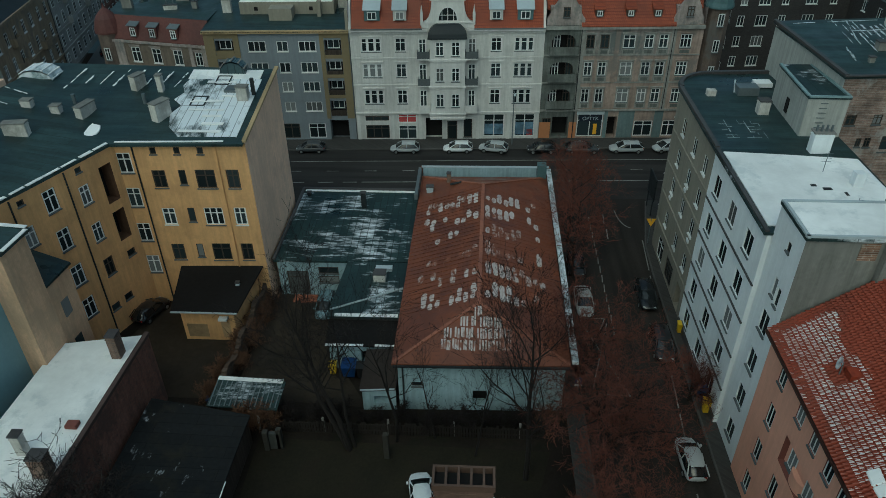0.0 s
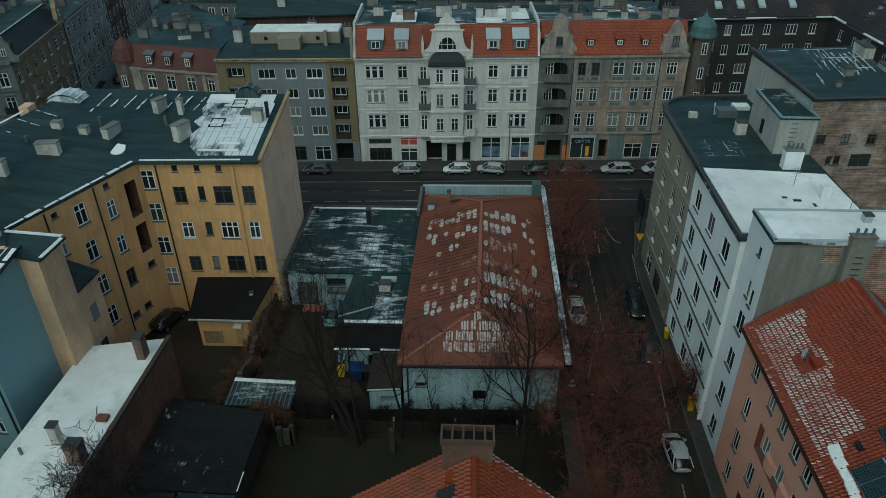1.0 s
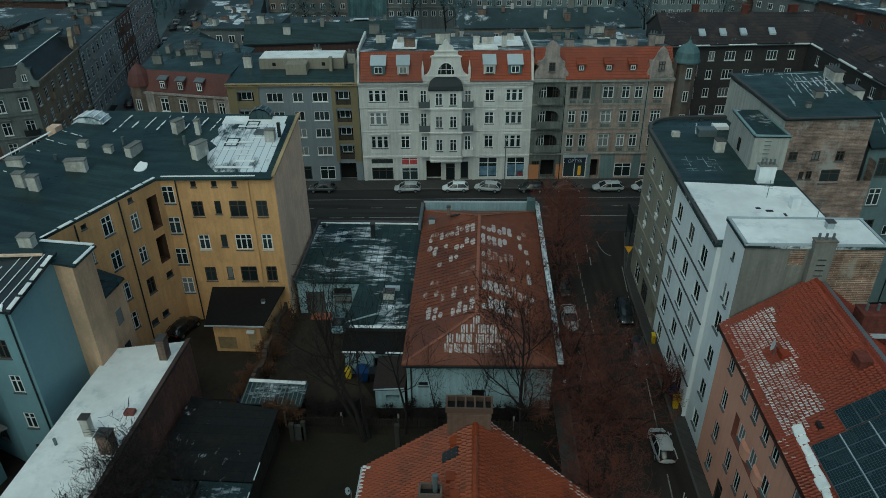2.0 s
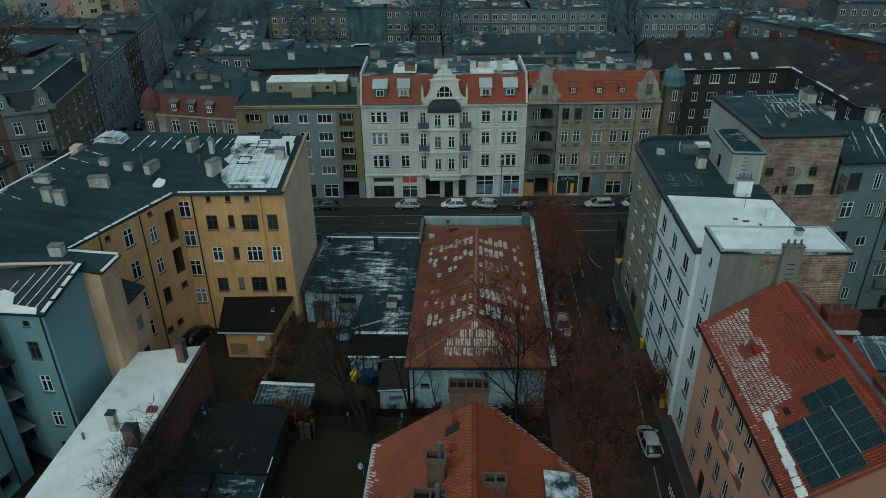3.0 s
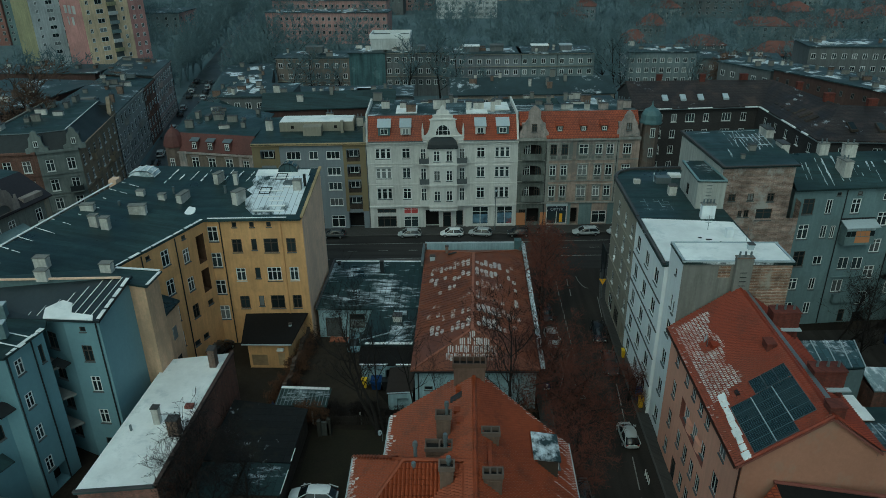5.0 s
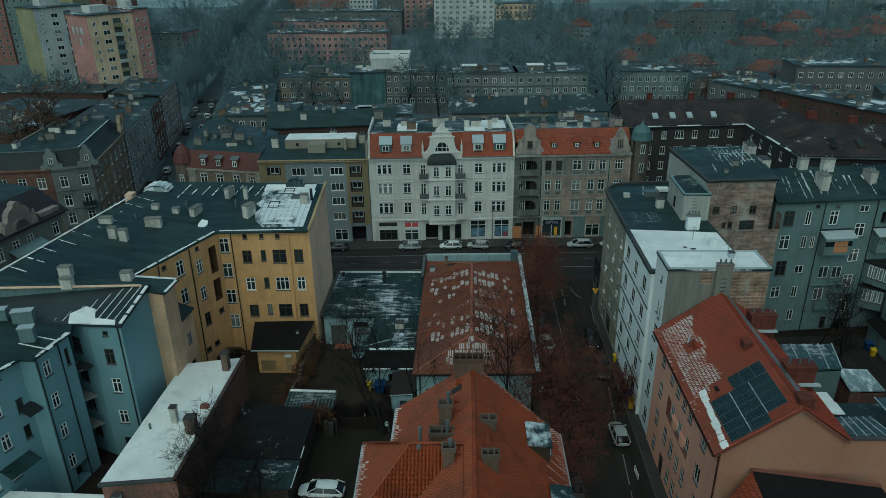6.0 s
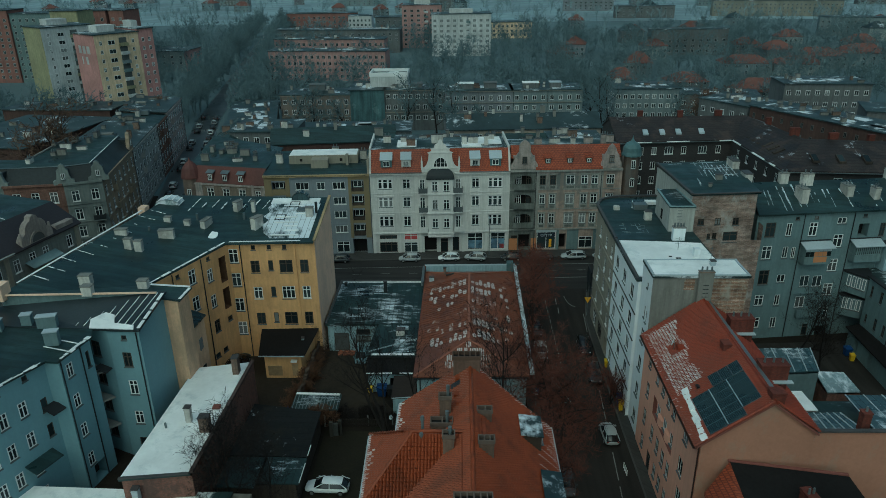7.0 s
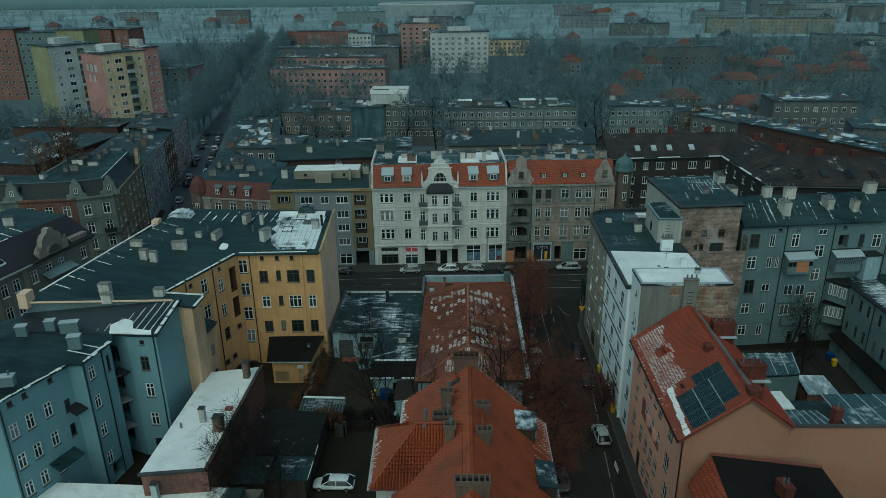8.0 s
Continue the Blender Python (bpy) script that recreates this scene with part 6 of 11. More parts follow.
# ---- red-roofed hall ----
def red_hall():
    t = thing("hall", 0.6, 56, 0, "long low hall with snow-spotted red sheet roof", "hall")
    A, B, C, D = (-6.1, 41.0), (7.2, 41.3), (7.7, 72.2), (-6.3, 71.9)
    facade(t, A, B, 0, 5.3, PALEB, [(6.6, 1.15, 1.2, 2.2, "hole"), (1.5, 2.9, 0.9, 0.45, "darkone")])
    facade(t, B, C, 0, 5.4, PALEB)
    facade(t, C, D, 0, 6.3, PALEB)
    facade(t, D, A, 0, 5.4, PALEB)
    el, ez = 5.55, 7.75
    R0, R1 = (0.25, 45.6, ez), (0.55, 65.6, ez)
    poly_roof(t, [[(-6.5, 40.5, el), (R0[0], R0[1], ez), (R1[0], R1[1], ez), (-6.4, 71.2, el)],
                  [(-6.5, 40.5, el), (7.5, 40.8, el), (R0[0], R0[1], ez)],
                  [(7.5, 40.8, el), (7.7, 71.4, el), (R1[0], R1[1], ez), (R0[0], R0[1], ez)],
                  [(7.7, 71.4, el), (-6.4, 71.2, el), (R1[0], R1[1], ez)]], 0.16, REDSHEET)
    # standing seams
    def zl(x, y, s):
        return el + (ez - el) * (x + 6.45) / 6.85 if s < 0 else el + (ez - el) * (7.6 - x) / 7.2
    bm = bmesh.new()
    rng = random.Random(4)
    y = 46.4
    while y < 65.5:
        beam(bm, (-6.4, y, el + 0.01), (0.35, y + 0.05, ez + 0.01), 0.05, 0.05)
        beam(bm, (7.55, y, el + 0.01), (0.35, y + 0.05, ez + 0.01), 0.05, 0.05)
        y += 0.62
    for f in (0.25, 0.5, 0.75):
        for s in (-1, 1):
            xa = -6.45 + 6.85 * f if s < 0 else 7.6 - 7.2 * f
            beam(bm, (xa, 44.8 + f * 2, el + (ez - el) * f + 0.01), (xa, 68 - f * 3, el + (ez - el) * f + 0.01), 0.06, 0.03)
    tagged(part("roof_seams", bm, REDSHEET, t), kind="stuff")
    bm = bmesh.new()
    beam(bm, R0, R1, 0.34, 0.12)
    for q in ((-6.4, 40.6, el), (7.4, 40.9, el)):
        beam(bm, q, R0, 0.28, 0.1)
    for q in ((-6.3, 71.1, el), (7.6, 71.3, el)):
        beam(bm, q, R1, 0.28, 0.1)
    part("ridge_cap", bm, mat("faded_red_sheet", (0.28, 0.11, 0.07), rough=0.5, var=0.3), t)
    # snow left between the seams, in bands of rounded oblong patches
    bm = bmesh.new()
    for sd in (-1, 1):
        for row in range(6):
            yc = 46.9 + row * 3.15 + (0.4 if sd > 0 else 0)
            for col in range(10):
                dist = 0.62 + 0.6 * col
                if dist > 5.9:
                    continue
                odds = (0.95 if dist < 3.4 else 0.4) if sd > 0 else (0.85 if (col + 2 * row) % 5 < 2 else 0.45)
                for half in (0, 1):
                    if rng.random() > odds * (1.0 if half == 0 else 0.6):
                        continue
                    cx = 0.4 + sd * dist + rng.uniform(-0.06, 0.06)
                    cy = yc + (rng.uniform(-0.3, 0.2) if half == 0 else rng.uniform(0.75, 1.05))
                    if cy < 44.6 + (6.8 - dist) * 0.15 or cy > 66.4:
                        continue
                    rx, ry = rng.uniform(0.2, 0.28), rng.uniform(0.42, 0.72)
                    rim = []
                    for q in range(9):
                        ang = 2 * math.pi * q / 9
                        k = rng.uniform(0.85, 1.1) / max(abs(math.cos(ang)), abs(math.sin(ang))) ** 0.6
                        x, y = cx + rx * k * math.cos(ang), cy + ry * k * math.sin(ang)
                        rim.append((x, y, zl(x, y, sd) + 0.045))
                    slab(bm, rim, 0.05)
    for k in range(104):
        yy = 41.7 + (k // 26) * 0.95 + rng.uniform(0, 0.15)
        f = (yy - 40.6) / 5.0
        x0 = -2.7 + (k % 26) * 0.22 + rng.uniform(-0.04, 0.04)
        if abs(x0 - 0.3) > 6.6 * (1 - f) - 0.9 or rng.random() < 0.12:
            continue
        za = el + (ez - el) * f + 0.035
        ww = rng.uniform(0.12, 0.18)
        slab(bm, [(x0, yy, za), (x0 + ww, yy, za), (x0 + ww, yy + 0.78, za + 0.34), (x0, yy + 0.78, za + 0.34)], 0.05)
    tagged(part("snow", bm, mat("thin_melting_snow", (0.21, 0.082, 0.05), rough=0.6, var=0.35, fine=4.0, coarse=1.3, snow=(0.585, (2.6, 1.2, 1), 0), tint=(0.54, 0.48, 0.46)), t, "small melting snow patches in rows"), kind="stuff")
    # parapets: pale sheet on the street side, snowy gutter along the east
    strip(t, (7.85, 41.0, 5.55), (7.95, 72.3, 5.9), 0.5, 0.3, mat("frosted_gutter", (0.24, 0.28, 0.29), rough=0.5, var=0.3, snow=(0.55, (1.5, 1.2, 1), 0)), "gutter")
    strip(t, (-6.6, 72.2, 5.5), (8.1, 72.45, 5.5), 0.35, 0.75, BRICKR, "parapet")
    strip(t, (-6.65, 66.0, 5.5), (-6.65, 72.2, 5.5), 0.35, 0.7, SHEET, "parapet")
    strip(t, (-6.5, 72.2, 6.255), (8.0, 72.45, 6.255), 0.4, 0.07, SHEETP)
    strip(t, (-6.35, 40.42, 5.3), (7.4, 40.7, 5.3), 0.18, 0.14, DARKSHEET, "gutter")
    chimney(t, -3.2, 68.2, 6.2, 0.4, 0.4, 1.4, CHIMB)
    chimney(t, -5.2, 67.0, 5.9, 0.7, 0.5, 0.7, SHEETP)
    bm = bmesh.new()
    tube(bm, (-3.0, 67.0, 6.9), (-1.8, 67.4, 7.0), 0.12, 0.12, 8)
    part("roof_pipe", bm, DARKSHEET, t)
    bm = bmesh.new()
    tube(bm, (-5.7, 40.9, 0), (-5.7, 40.9, 5.3), 0.07, 0.07, 6)
    part("downpipe", bm, DARKSHEET, t)
    bm = bmesh.new()
    box(bm, 6.6, 70.9, 5.6, 7.6, 72.0, 7.2)
    part("vent_housing", bm, COPPER, t)


red_hall()


# ---- white and beige corner tenement on the side street ----
def corner_tenement():
    t = thing("tenement_house", 24, 55, 0, "white and grey-beige corner tenement with parapet roof", "house")
    H = 18.2
    A, B = (19.4, 66.2), (19.4, 52.9)
    zb = (15.6, 12.4, 9.25, 5.4)
    ops = [(u, z, 1.15, 1.7, "twow") for u in (3.1, 7.2, 10.8) for z in zb] + [(3.0, 1.6, 2.2, 2.4, "shop"), (7.0, 1.6, 2.6, 2.4, "shopd"), (11.0, 1.5, 1.6, 2.6, "hole")]
    facade(t, A, B, 0, H, BEIGER, ops)
    C, D = (19.25, 52.9), (19.25, 40.5)
    zw = (15.9, 12.35, 9.0, 5.6, 2.2)
    facade(t, C, D, 0, H, WHITER, [(u, z, 1.5, 1.75, "two") for u in (1.8, 5.9, 9.9) for z in zw])
    facade(t, D, (20.2, 40.5), 0, H, WHITER)
    for k, z in enumerate((14.0, 10.6, 7.25, 3.8)):
        bm = bmesh.new()
        fbox(bm, C, D, 0.0, 12.5, 0.003, 0.12, z - 0.04, z + 0.06)
        part("ledge", bm, COPING, t)
        bm = bmesh.new()
        fbox(bm, A, B, 0.0, 13.25, 0.003, 0.14, z - 0.05, z + 0.12)
        part("ledge", bm, BEIGER, t)
    bm = bmesh.new()
    fbox(bm, C, D, 0, 12.4, 0.003, 0.08, 0, 0.9)
    part("plinth", bm, COPING, t)
    # rounded street corner and the north side
    arc = [(23.2 - 3.8 * math.cos(math.radians(q)), 66.2 + 3.8 * math.sin(math.radians(q))) for q in (90, 72, 54, 36, 18, 0)]
    for p, q in zip(arc, arc[1:]):
        L = math.dist(p, q)
        facade(t, p, q, 0, H, BEIGER, [(L / 2, z, 0.8, 1.7, "twow") for z in zb] if arc.index(p) in (1, 3) else [])
    N = (40, 71.5)
    facade(t, N, arc[0], 0, H, BEIGER, [(u, z, 1.2, 1.7, "twow") for u in (2, 5.5, 9, 12.5, 15) for z in zb])
    facade(t, (29.6, 40.5), (29.6, 57.5), 0, H, CEMENT)
    facade(t, (40, 58), N, 0, H, BRICKG)
    facade(t, (29.6, 57.5), (40, 58), 0, H - 2, BRICKG)
    poly_roof(t, [[(19.0, 52.9, 18.4), (29.8, 52.9, 18.4), (29.8, 69.9, 18.4), *[(x - 0.25 if x < 22 else x, y + 0.2, 18.4) for x, y in arc[:-1]], (19.1, 66.2, 18.4)]], 0.22, FELT, "roof_dark")
    poly_roof(t, [[(19.0, 40.4, 18.42), (29.8, 40.4, 18.42), (29.8, 52.88, 18.42), (19.0, 52.88, 18.42)]], 0.22, FELTX, "roof_white")
    bm = bmesh.new()
    slab(bm, [(19.45, 41.2, 18.52), (27.6, 41.2, 18.52), (29.6, 43.5, 18.52), (29.5, 51.2, 18.52), (24, 51.8, 18.52), (19.5, 52.2, 18.52)], 0.09)
    part("snow", bm, SNOW, t, "white snow cover on the flat roof")
    strip(t, (19.2, 40.5, 18.42), (19.2, 52.9, 18.42), 0.28, 0.14, COPING, "parapet")
    strip(t, (19.25, 52.9, 18.4), (19.25, 66.1, 18.4), 0.34, 0.24, COPING, "parapet")
    for p, q in zip(arc, arc[1:]):
        strip(t, (*p, 18.4), (*q, 18.4), 0.34, 0.24, COPING, "parapet")
    strip(t, (23.2, 69.9, 18.4), (29.6, 70.2, 18.4), 0.4, 0.3, COPING, "parapet")
    # roof things
    chimney(t, 27.0, 52.6, 18.3, 1.5, 0.8, 1.8, WHITER, cap=CONC, pots=4)
    chimney(t, 25.0, 60.2, 18.3, 0.9, 0.9, 1.3, CHIMP, pots=0)
    for x, y, w, l, hh, m in ((21.6, 64.3, 0.8, 0.6, 0.5, CHIMP), (25.0, 64.8, 1.9, 1.3, 0.7, SHEET), (27.6, 47.0, 0.7, 0.7, 1.1, WHITER), (24.5, 46.8, 0.4, 0.3, 0.1, BLACKP), (25.3, 46.3, 0.6, 0.3, 0.12, BLACKP), (26.4, 45.6, 0.2, 0.5, 0.1, BLACKP), (26.2, 43.2, 0.8, 0.7, 0.6, WHITER)):
        bm = bmesh.new()
        box(bm, x - w / 2, y - l / 2, 18.35, x + w / 2, y + l / 2, 18.45 + hh)
        part("roof_box", bm, m, t)
    bm = bmesh.new()
    box(bm, 26.2, 66.0, 18.5, 27.8, 67.2, 18.9)
    part("snow", bm, SNOW, t, "snow on a hatch lid")
    bm = bmesh.new()
    slab(bm, [(23.9, 65.0, 18.42), (24.05, 65.0, 18.42), (24.25, 66.0, 19.3), (24.1, 66.0, 19.3)], 0.1)
    part("raised_lid", bm, SHEETP, t)
    rng = random.Random(8)
    bm = bmesh.new()
    for k in range(7):
        x, y = 20.6 + k * 0.55, 55.0 + k * 0.55
        ragged(bm, (20.6, y, 18.405), (23.9, y + 0.1, 18.405), 0.045, 0.02, rng, 0.33)
        ragged(bm, (x, 55.0, 18.405), (x + 0.1, 58.6, 18.405), 0.045, 0.02, rng, 0.33)
    tagged(part("snow", bm, PATCHY, t, "thin broken lines of snow on felt joints"), kind="stuff")
    # small white awnings and boards at some beige windows
    for u, z in ((7.2, 11.2), (3.1, 8.0), (10.8, 7.9)):
        bm = bmesh.new()
        fbox(bm, A, B, u - 0.3, u + 0.3, 0.02, 0.14, z - 0.2, z + 0.1)
        part("window_box", bm, WHITEP, t)
    pipe(t, A, B, 13.1, 0, 18, WHITER)
    # antennas
    for x, y, hh in ((26.0, 49.0, 1.8), (28.4, 44.3, 2.4), (25.6, 42.6, 1.5)):
        bm = bmesh.new()
        tube(bm, (x, y, 18.4), (x, y, 18.4 + hh), 0.03, 0.025, 5)
        an = part("antenna_mast", bm, SHEET, t)
        for k in range(4):
            bm = bmesh.new()
            tube(bm, (x - 0.4, y, 18.2 + hh - k * 0.22), (x + 0.4, y + 0.1, 18.2 + hh - k * 0.22), 0.015, 0.015, 4)
            part("antenna_rod", bm, SHEET, an)

    # stair tower at the south end
    s = thing("tower_house", 24.5, 38.3, 0, "white narrow house with snowy parapet roof and bare side wall", "house")
    P, Q, R, S = (19.6, 40.45), (19.6, 36.25), (29.6, 36.25), (29.6, 40.45)
    facade(s, P, Q, 0, 20.6, WHITER, [(2.5, 18.9, 0.5, 0.7, "darkone"), (2.25, 15.6, 0.55, 1.5, "one"), (3.0, 15.3, 0.55, 1.5, "one"), (2.3, 12.6, 1.3, 1.8, "two"), (2.3, 9.1, 1.3, 1.8, "two"), (2.3, 5.6, 1.3, 1.8, "two"), (2.3, 2.1, 1.3, 1.7, "two")])
    facade(s, Q, R, 0, 20.6, CEMENT)
    facade(s, R, S, 0, 20.6, BRICKO)
    facade(s, S, P, 0, 20.6, WHITER)
    bm = bmesh.new()
    box(bm, 25.75, 36.19, 14.0, 29.6, 36.247, 20.45)
    part("bare_brick", bm, BRICKO, s, "exposed orange brick where render has fallen")
    bm = bmesh.new()
    box(bm, 22.9, 36.2, 19.2, 24.0, 36.247, 20.4)
    part("bare_brick", bm, BRICKO, s)
    poly_roof(s, [[(19.5, 36.1, 20.8), (29.8, 36.1, 20.8), (29.8, 40.5, 20.8), (19.5, 40.5, 20.8)]], 0.2, FELTX)
    for a, b in (((19.65, 36.1), (19.65, 40.3)), ((19.5, 36.25), (29.7, 36.25)), ((29.6, 36.4), (29.6, 40.3)), ((19.5, 40.4), (29.8, 40.4))):
        strip(s, (*a, 20.8), (*b, 20.8), 0.2, 0.14, SHEETP, "parapet")
    bm = bmesh.new()
    box(bm, 19.82, 36.45, 20.81, 29.45, 40.25, 20.88)
    part("snow", bm, SNOW, s, "snow sheet inside the parapet")
    chimney(s, 25.0, 35.95, 14.2, 1.5, 0.55, 7.2, CEMENT, cap=CHIMB, pots=3, name="chimney")
    chimney(s, 26.6, 38.9, 20.8, 0.5, 0.5, 0.6, SHEETP)
    for z in np.arange(15, 20.4, 0.45):
        bm = bmesh.new()
        box(bm, 24.7, 35.6, float(z), 25.3, 35.66, float(z) + 0.04)
        part("climbing_iron", bm, DARKSHEET, s)


corner_tenement()


# ---- taller grey and brick house behind ----
def brick_house():
    t = thing("brick_house", 34, 65, 0, "tall grey-rendered house with bare brick side and dark roof", "house")
    P = [(29.8, 57.3), (38.6, 58.1), (39.6, 72.3), (28.7, 71.0)]
    H = 22.8
    ops = [(u, z, w, hh, "dark") for u, z, w, hh in ((1.6, 19.0, 0.9, 0.95), (3.9, 19.0, 0.8, 0.95), (6.4, 18.9, 0.9, 1.1), (2.9, 16.9, 0.5, 0.8), (3.7, 16.9, 0.6, 0.9), (5.9, 16.7, 2.0, 1.5), (5.6, 12.5, 1.8, 1.5), (2.0, 12.5, 1.2, 1.5))]
    facade(t, P[0], P[1], 0, H, BRICKG, ops)
    facade(t, P[1], P[2], 0, H, BRICKG)
    facade(t, P[2], P[3], 0, H, GREYTOW)
    facade(t, P[3], P[0], 0, H, GREYTOW)
    poly_roof(t, [[(29.6, 57.0, 23.0), (38.9, 57.8, 23.0), (39.9, 72.5, 23.3), (28.5, 71.2, 23.3)]], 0.22, FELT)
    bm = bmesh.new()
    rng = random.Random(41)
    for a, b in (((36.2, 63.5), (39.0, 71.5)), ((34.2, 66.0), (35.4, 71.4)), ((34.0, 68.2), (38.8, 68.8)), ((36.6, 65.3), (38.6, 65.6)), ((30.0, 70.4), (38.5, 71.6)), ((31.8, 60.0), (32.4, 64.0))):
        ragged(bm, (*a, 23.02 + (a[1] - 57) * 0.021), (*b, 23.02 + (b[1] - 57) * 0.021), 0.13, 0.03, rng, 0.75)
    for k in range(9):
        x, y0, y1 = 33.4 + k * 0.6, rng.uniform(62.5, 67.0), rng.uniform(69.5, 71.6)
        ragged(bm, (x, y0, 23.02 + (y0 - 57) * 0.021), (x + (y1 - y0) * 0.1, y1, 23.02 + (y1 - 57) * 0.021), rng.uniform(0.05, 0.12), 0.03, rng, 0.85)
    tagged(part("snow", bm, PATCHY, t, "thin snow lines on felt joints"), kind="stuff")
    strip(t, (29.6, 57.0, 23.0), (38.9, 57.8, 23.0), 0.3, 0.12, COPING)
    strip(t, (28.6, 71.2, 23.3), (29.7, 57.0, 23.0), 0.35, 0.2, COPING)
    b = [(26.5, 55.5), (29.72, 55.4), (29.6, 58.0), (29.3, 63.0), (26.75, 63.0)]
    bm = bmesh.new()
    prism(bm, b, 18.2, 21.7)
    part("roof_house", bm, GREYTOW, t)
    poly_roof(t, [[(26.4, 55.4, 21.85), (29.8, 55.3, 21.85), (29.7, 58.0, 21.85), (29.3, 63.1, 21.85), (26.65, 63.1, 21.85)]], 0.14, FELTL, "roof_low")
    for a_, b_ in (((26.5, 55.45), (29.75, 55.35)), ((26.5, 55.6), (26.75, 63.0)), ((29.7, 55.6), (29.4, 62.9))):
        strip(t, (*a_, 21.86), (*b_, 21.86), 0.26, 0.12, mat("teal_coping", (0.22, 0.30, 0.31), rough=0.5, var=0.25), "coping")
    for z in np.arange(18.8, 21.4, 0.42):
        bm = bmesh.new()
        box(bm, 27.5, 55.36, float(z), 28.1, 55.44, float(z) + 0.04)
        part("climbing_iron", bm, SHEET, t)
    for x, y, w, hh in ((35.2, 63.5, 0.8, 0.9), (33.0, 60.3, 0.4, 0.6)):
        chimney(t, x, y, 22.9, w, w, hh, CEMENT)
    chimney(t, 39.2, 69.5, 22.5, 1.0, 2.5, 1.8, CHIMP, pots=3)
    chimney(t, 39.6, 65, 22.0, 1.0, 2.0, 1.6, CHIMP)
    chimney(t, 30.4, 57.9, 16.0, 0.35, 0.35, 3.2, SHEETP)
    bm = bmesh.new()
    box(bm, 26.55, 59.0, 18.9, 26.62, 59.6, 20.2)
    part("hatch", bm, VOID, t)


brick_house()


# ---- dusty blue apartment house with balconies, and its court wing ----
def blue_apartments():
    t = thing("apartment_house", 55, 62, 0, "dusty blue apartment house with glazed balconies", "house")
    P, Q = (39.7, 59.4), (76.0, 63.6)
    ops = [(2.1, 17.0, 1.45, 2.1, "dark"), (4.8, 16.9, 0.85, 1.9, "two"), (2.1, 13.6, 1.35, 2.0, "cross"), (4.8, 13.5, 0.8, 1.7, "two"), (6.0, 13.4, 0.6, 1.7, "two"),
           (2.3, 9.8, 1.5, 2.2, "dark"), (4.9, 9.5, 1.2, 1.2, "two"), (2.2, 6.2, 1.3, 1.7, "cross"), (4.9, 6.1, 0.8, 1.7, "two"), (2.2, 2.6, 1.3, 1.7, "cross"), (4.9, 2.5, 0.9, 1.7, "two")]
    ops += [(8.3, 16.8, 1.2, 2.0, "cross"), (8.5, 8.9, 1.35, 1.7, "two"), (10.4, 8.8, 1.35, 1.7, "two"), (8.4, 5.6, 1.4, 1.8, "two")]
    ops += [(12.25, z, 1.4, 1.9, "cross") for z in (14.9, 11.2, 7.4, 3.6)] + [(12.3, 17.9, 1.3, 0.9, "two")]
    ops += [(12.7, 0.75, 2.2, 1.5, "hole"), (10.0, 1.0, 0.9, 1.9, "door")]
    ops += [(15.7, 16.3, 1.5, 2.0, "hole"), (18.5, 16.3, 0.8, 2.0, "dark"), (20.9, 16.2, 1.4, 2.0, "cross")]
    ops += [(u, z, 1.3, 1.9, "two") for u in (24, 27.5, 31, 34) for z in (16.3, 12.6, 9, 5)]
    ops += [(u, 18.5, 0.6, 0.45, "darkone") for u in (5.8, 8.5, 15.6)]
    facade(t, P, Q, 0, 19.2, BLUEP2, ops)
    facade(t, Q, (76, 76), 0, 19.2, BLUEP2)
    facade(t, (76, 76), (41, 73), 0, 19.2, BLUEP2)
    facade(t, (41, 73), P, 0, 19.2, BLUEP2)
    poly_roof(t, [[(39.6, 58.9, 19.4), (76.2, 63.1, 19.4), (76.2, 69.5, 21.8), (40.4, 66, 21.8)], [(40.4, 66, 21.8), (76.2, 69.5, 21.8), (76.2, 76.3, 19.4), (40.8, 73.3, 19.4)]], 0.22, FELT)
    bm = bmesh.new()
    rng = random.Random(6)
    for q_ in range(15):
        x = 41.5 + q_ * 2.2 + rng.uniform(-0.3, 0.3)
        f0, f1 = rng.uniform(0.05, 0.3), rng.uniform(0.55, 0.95)
        y0 = 59.1 + (x - 40) * 0.115
        for dx in (0.0, rng.uniform(0.3, 1.3)):
            ragged(bm, (x + dx, y0 + 6.8 * f0, 19.45 + 2.4 * f0), (x + dx + 0.3, y0 + 6.8 * f1, 19.45 + 2.4 * f1), rng.uniform(0.08, 0.2), 0.03, rng, 0.72)
    tagged(part("snow", bm, PATCHY, t, "thin snow lines along the roof seams"), kind="stuff")
    for u in (6.75, 14.0, 22.5):
        pipe(t, P, Q, u, 0, 19)
    # two boxed balconies under sloping sheet roofs
    for u0, u1 in ((7.0, 10.9), (14.3, 18.2)):
        balcony(t, P, Q, u0, u1, 12.2, BLUEP2, TEALP, 1.3)
        bm = bmesh.new()
        slab(bm, [at(P, Q, u0 - 0.25, 1.65, 14.5), at(P, Q, u1 + 0.25, 1.65, 14.5), at(P, Q, u1 + 0.25, 0.003, 15.1), at(P, Q, u0 - 0.25, 0.003, 15.1)], 0.1)
        part("balcony_roof", bm, SHEETP, t)
        strip(t, at(P, Q, u0 - 0.25, 0.1, 15.12), at(P, Q, u1 + 0.25, 0.1, 15.12), 0.22, 0.1, BLACKP, "flashing")
    # wooden glazing on one, lattice screen on the other
    bm = bmesh.new()
    fbox(bm, P, Q, 7.05, 10.85, 0.003, 1.2, 13.15, 14.45)
    gb = part("glazed_balcony", bm, TEALP, t)
